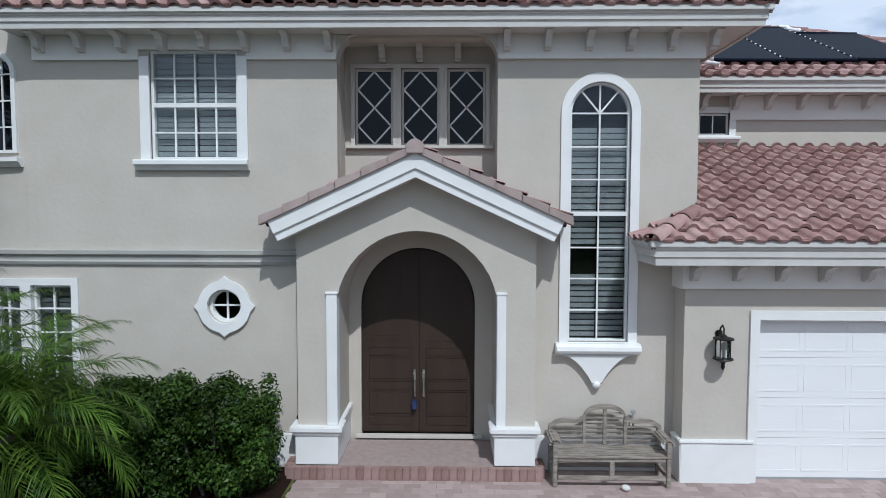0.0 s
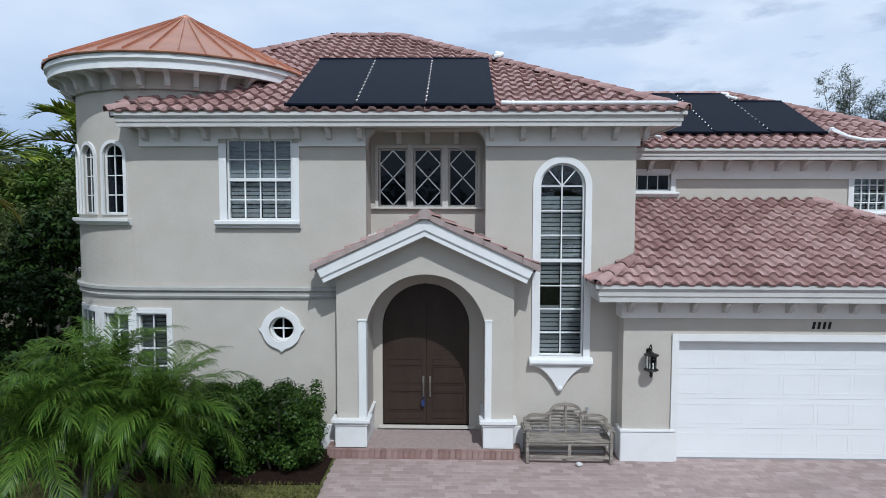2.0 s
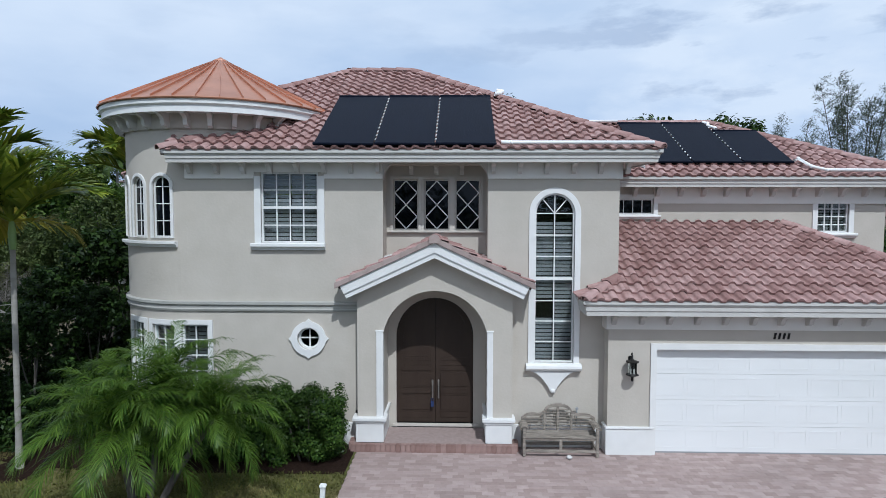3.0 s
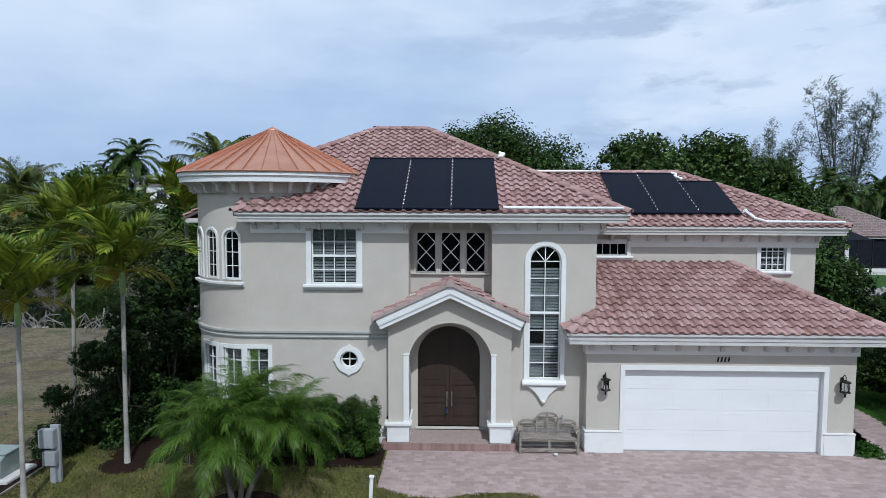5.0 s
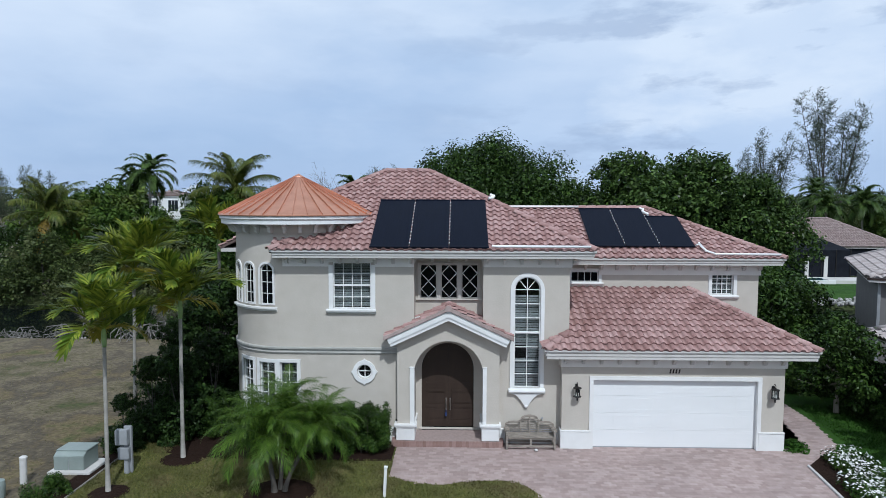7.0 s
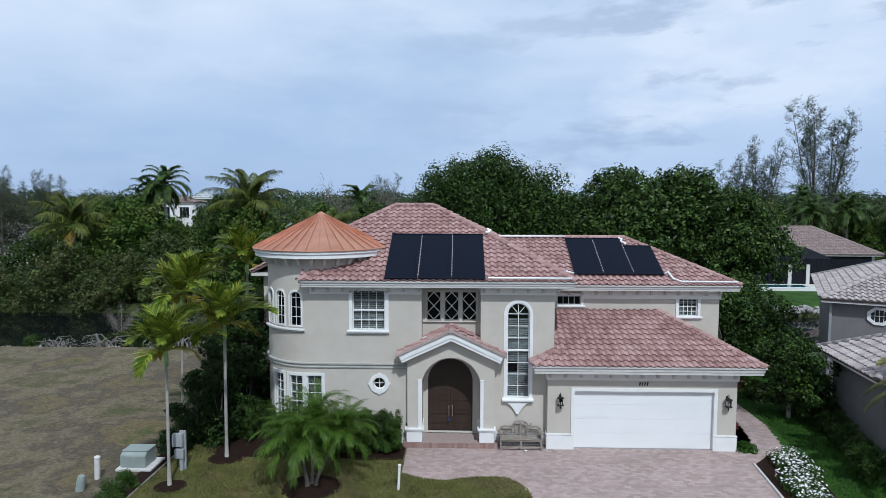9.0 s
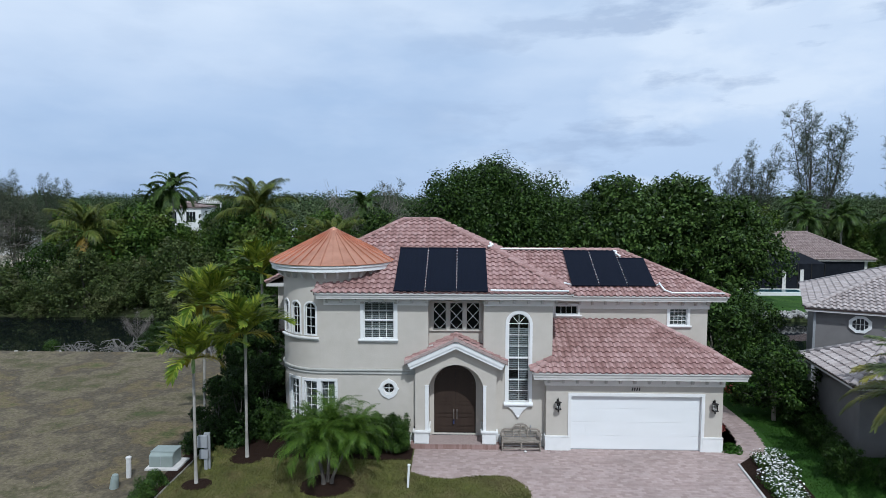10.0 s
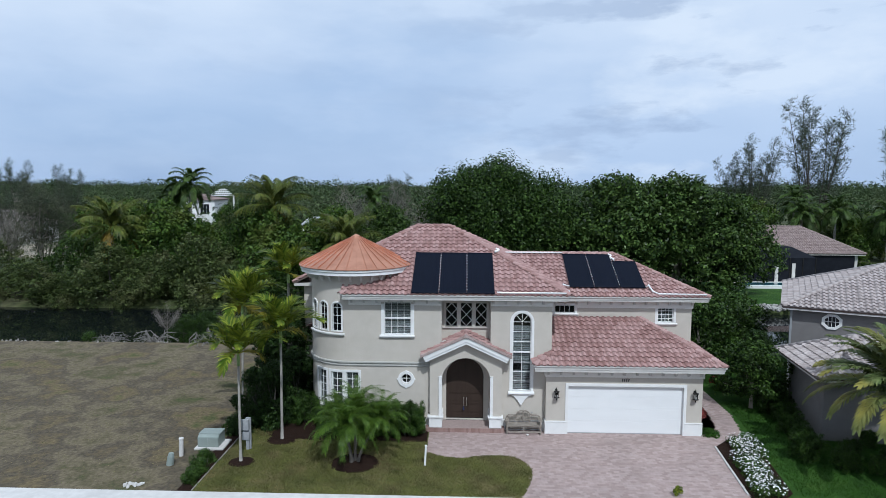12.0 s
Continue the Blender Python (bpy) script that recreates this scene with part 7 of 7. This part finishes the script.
# ---- garden and street furniture ----
def mulch_ring(x, y, r, seed):
    rng = np.random.default_rng(seed)
    bm = bmesh.new()
    n = 40
    mid = bm.verts.new((x, y, 0.05))
    rim = [bm.verts.new((x + r * (1 + rng.uniform(-0.04, 0.04)) * math.cos(k * math.tau / n), y + 0.9 * r * (1 + rng.uniform(-0.04, 0.04)) * math.sin(k * math.tau / n), 0.006)) for k in range(n)]
    half = [bm.verts.new((x + 0.6 * r * math.cos(k * math.tau / n), y + 0.54 * r * math.sin(k * math.tau / n), 0.045 + rng.uniform(-0.01, 0.01))) for k in range(n)]
    for k in range(n):
        bm.faces.new((rim[k], rim[(k + 1) % n], half[(k + 1) % n], half[k]))
        bm.faces.new((half[k], half[(k + 1) % n], mid))
    tagged(link_mesh("mulch_ring", bm, MULCH, smooth=True), "round bed of dark mulch in the lawn", "mulch", "mulch rings")


for x, y, r in ((-8.66, -3.70, 0.50), (-7.71, -1.52, 0.62), (-4.30, -3.62, 0.95)):
    mulch_ring(x, y, r, int(r * 100))

box_thing = thing("transformer_box", "grey-green metal utility transformer on a concrete pad", "utility box", at=(-10.42, -2.2, 0))
part("pad", boxes((-0.62, 0.78, -0.60, 0.62, -0.02, 0.08), bevel=0.015), CONCRETE, box_thing)
bm = bmesh.new()
prof = [(-0.43, 0.08), (0.43, 0.08), (0.43, 0.66), (-0.24, 0.66), (-0.43, 0.55)]
extrude(bm, [(-0.50, y, z) for y, z in prof], [(0.50, y, z) for y, z in prof])
bmesh.ops.bevel(bm, geom=bm.edges[:], offset=0.02, segments=2, affect="EDGES")
part("cabinet", fix(bm), GREENBOX, box_thing)
part("lid", boxes((-0.52, 0.52, -0.26, 0.45, 0.66, 0.685), bevel=0.01), GREENBOX, box_thing)
part("door_seam", boxes((-0.005, 0.005, -0.438, -0.42, 0.10, 0.53)), GREYBOX, box_thing)
box_thing.scale = (0.84, 0.84, 0.84)
meter = thing("meter_pedestal", "grey enamel meter pedestal with two stacked boxes", "utility box", at=(-8.84, -2.52, 0))
part("post", boxes((-0.05, 0.16, 0.02, 0.10, 0, 1.30), bevel=0.01), GREYBOX, meter)
part("upper_box", boxes((-0.22, 0.12, -0.14, 0.02, 0.82, 1.24), bevel=0.015), GREYBOX, meter)
part("lower_box", boxes((-0.16, 0.14, -0.13, 0.02, 0.42, 0.74), bevel=0.015), GREYBOX, meter)
part("conduit", boxes((-0.02, 0.10, -0.08, 0.02, 0.0, 0.42), bevel=0.01), GREYBOX, meter)

bm = bmesh.new()
lathe(bm, [(0.0, 0.0), (0.085, 0.0), (0.085, 0.66), (0.095, 0.67), (0.095, 0.72), (0.05, 0.745), (0.0, 0.75)], 20)
ob = tagged(link_mesh("marker_post", fix(bm), CONCRETE, smooth=False), "white round cable marker post in the grass", "post")
ob.matrix_basis = pose(-11.2, -3.25, 0, 0, 2, 0)
bm = bmesh.new()
lathe(bm, [(0.0, 0.0), (0.14, 0.0), (0.12, 0.34), (0.09, 0.46), (0.0, 0.48)], 20)
ob = tagged(link_mesh("cable_pedestal", fix(bm), GREENBOX), "small pale green cable pedestal leaning in the grass", "post")
ob.matrix_basis = pose(-11.27, -4.05, 0, 0, 8, 0)
bm = boxes((-0.035, 0.035, -0.035, 0.035, 0, 0.78), bevel=0.008)
box(bm, -0.05, 0.05, -0.05, 0.05, 0.76, 0.80, bevel=0.01)
ob = tagged(link_mesh("white_post", bm, WHITE), "short white post standing at the lawn edge", "post")
ob.matrix_basis = pose(-1.61, -3.72, 0, 0, 3, 0)
tagged(link_mesh("bed_kerb", boxes((-9.60, -9.555, -6.05, 1.0, -0.02, 0.035), bevel=0.008), surface("dull_edging", (0.20, 0.185, 0.165), (0.30, 0.28, 0.25), 6.0, 0.9, bump=0.4)), "thin concrete edging along the lawn", "edging", kind="structure")
for k in range(9):
    a, b = k / 9, (k + 1) / 9
    x0, y0, x1, y1 = 9.64 + 0.46 * a, -5.6 + 4.1 * a, 9.64 + 0.46 * b, -5.6 + 4.1 * b
    bm = bmesh.new()
    tube(bm, [(x0, y0, 0.03), (x1 - 0.005, y1 - 0.02, 0.03)], 0.04, 6)
    tagged(link_mesh("edging_stone", bm, CONCRETE), "pale edging stone of the flower bed", "edging", "edging stones")
cover = tree("ground_cover", "grassy ground cover at the garage corner", 0.22, 0.9, 0.01, GREENBLADE, 0.09, 1600, 76, clumps=14, trunk_r=0.01, low=0.5, category="plant")
cover.location = (10.35, -0.25, 0)
reds = tree("red_plants", "dark red-leaved bedding by the path", 0.45, 1.0, 0.02, surface("red_leaf", (0.16, 0.02, 0.015), (0.24, 0.04, 0.03), 5, 0.6, bump=0), 0.09, 900, 77, clumps=12, trunk_r=0.015, low=0.5, category="plant", group="red bedding")
reds.location = (10.65, 2.1, 0)
put_copy(reds, 13.6, 7.0, 60, 1.1, z=0)


# ---- neighbouring houses ----
def hip_house(name, label, w, d, h, roof_mat, wall_mat, slope, eave_out, wins, group=""):
    """A plain hipped house; its front faces -y and its front left eave corner is the origin."""
    th = thing(name, label, "house", group)
    o = eave_out
    part("wall", boxes((o, w - o, o, d - o, -0.1, h)), wall_mat, th)
    part("soffit", boxes((0.06, w - 0.06, 0.06, d - 0.06, h - 0.16, h - 0.002)), CREAM, th)
    m = d / 2
    for plan, foot, up in (([(0, 0), (w, 0), (w - m, m), (m, m)], (0, 0, h), (0, 1)), ([(0, 0), (m, m), (0, d)], (0, 0, h), (1, 0)), ([(0, d), (m, m), (w - m, m), (w, d)], (0, d, h), (0, -1)), ([(w, 0), (w, d), (w - m, m)], (w, 0, h), (-1, 0))):
        roof_slope(th, plan, foot, up, slope, roof_mat, deck=DECK)
    caps = part("ridge_bed", boxes((m, w - m, m - 0.05, m + 0.05, h + slope * m - 0.03, h + slope * m + 0.03)), roof_mat, th)
    me = GREYCAP if roof_mat is GREYTILE else BROWNCAP
    for p, q in (((0, 0, h), (m, m, h + slope * m)), ((0, d, h), (m, m, h + slope * m)), ((m, m, h + slope * m), (w - m, m, h + slope * m)), ((w, 0, h), (w - m, m, h + slope * m))):
        ridge_line(caps, Vector(p) + Vector((0, 0, 0.05)), Vector(q) + Vector((0, 0, 0.05)), me, roof_mat)
    for x, z, ww, wh in wins:
        bm = bmesh.new()
        f = flat(o)
        ring(bm, f, outline(x - ww / 2 - 0.08, x + ww / 2 + 0.08, z - wh / 2 - 0.08, z + wh / 2 + 0.08, n=1), outline(x - ww / 2, x + ww / 2, z - wh / 2, z + wh / 2, n=1), -0.01, 0.05)
        wn2 = part("window", fix(bm), WHITE, th)
        bm = boxes((x - ww / 2, x + ww / 2, o - 0.02, o - 0.006, z - wh / 2, z + wh / 2))
        part("window_pane", bm, DARKPANE, wn2)
        for k in (1, 2):
            u = x - ww / 2 + ww * k / 3
            part("glazing_bar", boxes((u - 0.015, u + 0.015, o - 0.035, o - 0.02, z - wh / 2, z + wh / 2)), WHITE, wn2)
    return th


BROWNTILE = surface("brown_grey_tile", (0.225, 0.172, 0.158), (0.29, 0.225, 0.208), 5.0, 0.8, bump=0.4, spread=0.18, island=True)
GREYCAP = cap_mesh(GREYTILE, 0.15, 0.40)
BROWNCAP = cap_mesh(BROWNTILE, 0.15, 0.40)
DARKPANE = surface("dark_pane", (0.010, 0.013, 0.016), (0.016, 0.02, 0.024), 2.0, 0.06, bump=0)

nb = hip_house("neighbour_house", "grey-taupe two-storey neighbour with grey tile hip roof", 13.0, 9.4, 4.52, GREYTILE, BLUEWALL, 0.40, 0.45, [])
nb.matrix_basis = pose(16.0, 5.64, 0, 0, 0, -26.6)
bm = bmesh.new()
fo = flat(0.45)
oct8 = lambda r: [(2.24 + r * 0.92 * math.cos(radians(22.5 + 45 * k)), 3.86 + r * 0.80 * math.sin(radians(22.5 + 45 * k))) for k in range(8)]
ring(bm, fo, oct8(0.52), oct8(0.36), -0.01, 0.06)
ow = part("window", fix(bm), WHITE, nb, "white octagonal window")
bm = bmesh.new()
extrude(bm, [fo(u, 0.005, z) for u, z in oct8(0.36)], [fo(u, 0.015, z) for u, z in oct8(0.36)])
part("window_pane", fix(bm), DARKPANE, ow)
for a, b in (((2.24, 3.58), (2.24, 4.14)), ((1.92, 3.86), (2.56, 3.86)), ((2.08, 3.60), (2.08, 4.12)), ((2.40, 3.60), (2.40, 4.12))):
    bm = bmesh.new()
    bar(bm, fo, a, b, 0.02, 0.015, 0.03)
    part("glazing_bar", fix(bm), WHITE, ow)
part("downpipe", boxes((0.40, 0.50, 0.36, 0.45, 0.0, 4.3)), GREYBOX, nb)
nw = hip_house("neighbour_wing", "single-storey grey wing with grey tile hip roof", 7.0, 4.9, 2.78, GREYTILE, BLUEWALL, 0.52, 0.5, [])
nw.matrix_basis = pose(14.25, -1.05, 0, 0, 0, -7.5)

far = hip_house("canal_house", "low house across the canal with brown-grey tile roof", 18.0, 10.0, 3.0, BROWNTILE, CREAM, 0.55, 0.6, [])
far.matrix_basis = pose(27.2, 46.0, 0)
part("screen_room", boxes((2.4, 10.6, -3.4, 0.55, 0.3, 2.9)), SCREEN, far, "near-black panel below the eave enclosure")
bm = bmesh.new()
extrude(bm, [(2.4, -3.4, 2.9), (10.6, -3.4, 2.9), (10.6, 0.55, 2.9), (2.4, 0.55, 2.9)], [(4.0, -1.2, 3.9), (9.0, -1.2, 3.9), (9.0, 0.55, 3.9), (4.0, 0.55, 3.9)])
part("screen_roof", fix(bm), SCREEN, far)
for k in range(7):
    part("screen_post", boxes((2.4 + k * 1.36 - 0.04, 2.4 + k * 1.36 + 0.04, -3.45, -3.4, 0.3, 2.92)), IRON, far)
for x in (6.4, 8.2):
    part("column", boxes((x - 0.18, x + 0.18, -3.52, -3.455, 0.3, 2.3)), CREAM, far)
# Near-black panel that makes the wall below the eave dark.
part("dark_wall_panel", boxes((10.6, 16.9, 0.3, 0.55, 0.05, 2.80)), SCREEN, far, "near-black panel below the eave")
part("terrace", boxes((1.5, 12.5, -6.2, -3.4, -0.02, 0.30)), CREAM, far)
part("pool_wall", boxes((1.5, 7.5, -6.45, -6.2, 0.0, 0.34)), WHITE, far, "low white pool wall")
part("pool", boxes((2.0, 7.3, -6.0, -4.2, 0.28, 0.305)), POOLBLUE, far)
lot2 = hip_house("far_house", "pale single-storey house among far trees", 14.0, 10.0, 3.6, GREYTILE, CREAM, 0.45, 0.5, [(3.5, 1.6, 1.6, 1.3), (8.0, 1.6, 2.4, 1.4), (11.5, 1.6, 1.2, 1.2)], "far houses")
lot2.matrix_basis = pose(73.0, 77.0, 0, 0, 0, 8)
copy_thing(lot2, pose(-90.0, 80.0, 0, 0, 0, -4))
copy_thing(lot2, pose(-74.0, 98.0, 0, 0, 0, 6))
copy_thing(lot2, pose(-64.0, 88.0, 0, 0, 0, -8))
tall = hip_house("white_villa", "white two-storey villa seen between far trees", 5.6, 7.0, 8.3, BROWNTILE, WHITE, 0.20, 0.25, [(1.3, 6.9, 1.1, 1.5), (3.9, 6.9, 1.3, 1.5), (1.5, 3.4, 1.5, 2.2), (4.0, 3.4, 1.5, 2.2)])
tall.matrix_basis = pose(-42.8, 66.0, 0, 0, 0, 4)
part("balcony", boxes((2.6, 5.6, -1.6, 0.25, 4.9, 5.15), (2.6, 5.6, -1.6, -1.5, 5.15, 5.9)), WHITE, tall)
part("pillar", boxes((2.6, 2.85, -1.6, -1.35, 0, 4.9)), WHITE, tall)
part("pillar", boxes((5.35, 5.6, -1.6, -1.35, 0, 4.9)), WHITE, tall)
lat = thing("roof_lattice", "white lattice hip roof of a far pavilion on posts", "lattice", at=(-40.6, 72.0, 0))
for x in (0.0, 3.9):
    part("post", boxes((x, x + 0.2, 0, 0.2, 0, 8.9)), WHITE, lat)
for k in range(12):
    x, lean = 0.1 + k * 0.35, 0.62 * (2.0 - abs(k * 0.35 - 1.95))
    bm = bmesh.new()
    tube(bm, [(x, 0.0, 8.8), (x, lean, 8.8 + lean)], 0.055, 5)
    part("slat", bm, WHITE, lat)
for k in range(4):
    a = 0.3 * k
    bm = bmesh.new()
    tube(bm, [(a * 1.5, a, 8.85 + a), (4.1 - a * 1.5, a, 8.85 + a)], 0.06, 5)
    part("rail", bm, WHITE, lat)
low_house = thing("flat_roof_house", "low white house with a pale shallow roof", "house", "flat-roofed houses", at=(-23.0, 60.0, 0))
part("wall", boxes((0.3, 10.2, 0.3, 7.0, 0, 5.0)), WHITE, low_house)
bm = bmesh.new()
extrude(bm, [(0, 0, 5.0), (10.5, 0, 5.0), (10.5, 7.3, 5.0), (0, 7.3, 5.0)], [(0.6, 3.0, 6.0), (9.9, 3.0, 6.0), (9.9, 4.3, 6.0), (0.6, 4.3, 6.0)])
part("roof", fix(bm), GREYBOX, low_house)

put_copy(m3, -18.0, 32.0, 45, 0.92, z=-0.2)
put_copy(m2, -21.4, 35.2, 10, 0.86, 1.80, z=-0.4)
put_copy(m3, -33.6, 63.0, 120, 0.85, z=-0.1)
put_copy(m3, -48.6, 62.5, 10, 0.95, z=-0.1)

# rocks along the far bank
rng = np.random.default_rng(17)
bm = bmesh.new()
for k in range(520):
    r = rng.uniform(0.10, 0.26)
    m = Matrix.Translation((rng.uniform(18, 38), 29.2 + rng.uniform(-1.4, 0.9), rng.uniform(-0.05, 0.12))) @ Euler(tuple(rng.uniform(0, 6, 3))).to_matrix().to_4x4() @ Matrix.Diagonal((r, r * rng.uniform(0.6, 1), r * rng.uniform(0.5, 0.8), 1))
    bmesh.ops.create_icosphere(bm, subdivisions=1, radius=1.0, matrix=m)
tagged(link_mesh("bank_rocks", bm, surface("rip_rap", (0.24, 0.235, 0.22), (0.36, 0.35, 0.33), 3.0, 0.9, spread=0.25, island=True)), "grey rip-rap rocks lining the canal bank", "rocks", kind="stuff")

bm = bmesh.new()
for k in range(26):
    s = rng.uniform(0.025, 0.075)
    m = Matrix.Translation((-11.95 + rng.normal(0, 0.22), -5.78 + rng.normal(0, 0.10), s * 0.4)) @ Euler(tuple(rng.uniform(0, 6, 3))).to_matrix().to_4x4() @ Matrix.Diagonal((s * 1.3, s, s * 0.7, 1))
    bmesh.ops.create_icosphere(bm, subdivisions=1, radius=1.0, matrix=m)
tagged(link_mesh("rubble", bm, CONCRETE), "scatter of pale broken stones beside the pavement", "rubble", kind="stuff")
bm = bmesh.new()
for k in range(46):
    s = rng.uniform(0.04, 0.13)
    m = Matrix.Translation((rng.uniform(-40, -14), 14.25 + rng.uniform(-0.12, 0.2), s * 0.2 - 0.04)) @ Euler(tuple(rng.uniform(0, 6, 3))).to_matrix().to_4x4() @ Matrix.Diagonal((s * 1.5, s, s * 0.7, 1))
    bmesh.ops.create_icosphere(bm, subdivisions=1, radius=1.0, matrix=m)
tagged(link_mesh("bank_stones", bm, surface("bank_stone", (0.17, 0.16, 0.14), (0.30, 0.28, 0.25), 4.0, 0.9, spread=0.25, island=True)), "loose pale stones along the near canal bank", "rocks", kind="stuff")

# ---- grass blades ----
def blades(name, loop, count, height, material, seed, label, keep=lambda x, y: True):
    rng = np.random.default_rng(seed)
    xs, ys = [p[0] for p in loop], [p[1] for p in loop]
    out = []
    while len(out) < count:
        x, y = rng.uniform(min(xs), max(xs)), rng.uniform(min(ys), max(ys))
        if in_loop(x, y, loop) and keep(x, y):
            out.append((x, y))
    p = np.array(out)
    n = len(p)
    base = np.column_stack([p, np.zeros(n)])
    a = rng.uniform(0, math.tau, n)
    w = np.column_stack([np.cos(a), np.sin(a), np.zeros(n)]) * 0.012
    lean = rng.normal(0, 0.03, (n, 3))
    h = height * rng.uniform(0.5, 1.3, n)[:, None]
    tip = base + lean * np.array([1, 1, 0]) + np.array([0, 0, 1]) * h
    q = np.stack([base - w, base + w, tip + w * 0.3, tip - w * 0.3], axis=1)
    tagged(link_data(name, quad_mesh(name, q, material), None), label, "grass", kind="stuff")


off_ring = lambda x, y: all((x - a) ** 2 + (y - b) ** 2 > r * r * 0.8 for a, b, r in ((-8.66, -3.70, 0.50), (-7.71, -1.52, 0.62), (-4.30, -3.62, 0.95))) and not (y > -1.47 and x > -8.3)
blades("lawn_grass", FRONT_LAWN, 42000, 0.045, LAWNLEAF, 5, "short yellow-green lawn grass", off_ring)
blades("side_grass", [(11.5, -5.6), (18, -5.6), (18, 4), (12.6, 4), (12.2, 0.4), (11.7, -1.2)], 26000, 0.05, GREENBLADE, 6, "deep green side lawn grass")
DRYBLADE = leafy("dry_blades", (0.080, 0.080, 0.032), (0.190, 0.158, 0.086), 0.8, 0.15, 0.45, alt=(0.070, 0.090, 0.026), alt_scale=0.5)
blades("dry_tufts", [(-30, -5.7), (-10.2, -5.7), (-10.2, 9), (-30, 13)], 14000, 0.03, DRYBLADE, 7, "short dry grass of the vacant lot")

# ---- pavers, last ----
step_me = paver_mesh(0.20, 0.10, PORCHPAVER)
for j in range(10):
    for i in range(17):
        cx, cy = -1.66 + (i + 0.5 * (j % 2)) * 0.20, -0.25 + j * 0.10
        if cx < 1.5 and cy < 0.64 and (abs(cx - PX) < 0.97 or cy < -0.24):
            ob = link_data("paver", step_me, PORCHPAVER, platform)
            ob.matrix_basis = pose(cx, cy, 0.140, 0, 0, random.uniform(-0.4, 0.4))
bm = bmesh.new()
box(bm, -0.049, 0.049, -0.05, 0.05, -0.085, 0.085, bevel=0.008)
edge_me = bpy.data.meshes.new("edge_paver")
bm.to_mesh(edge_me)
bm.free()
edge_me.materials.append(REDPAVER)
for i in range(33):
    ob = link_data("edge_paver", edge_me, REDPAVER, platform)
    ob.matrix_basis = pose(-1.70 + i * 0.1005, -0.375, 0.078, 0, 0, random.uniform(-0.6, 0.6))
for s, x in ((-1, -1.75), (1, 1.56)):
    for j in range(3):
        ob = link_data("edge_paver", edge_me, REDPAVER, platform)
        ob.matrix_basis = pose(x, -0.275 + 0.1005 * j, 0.078)
pave(drive, DRIVE, 0.205, 0.135, 0.0, lambda x, y: -1.7 < x < 3.4 and -1.9 < y < -0.40)
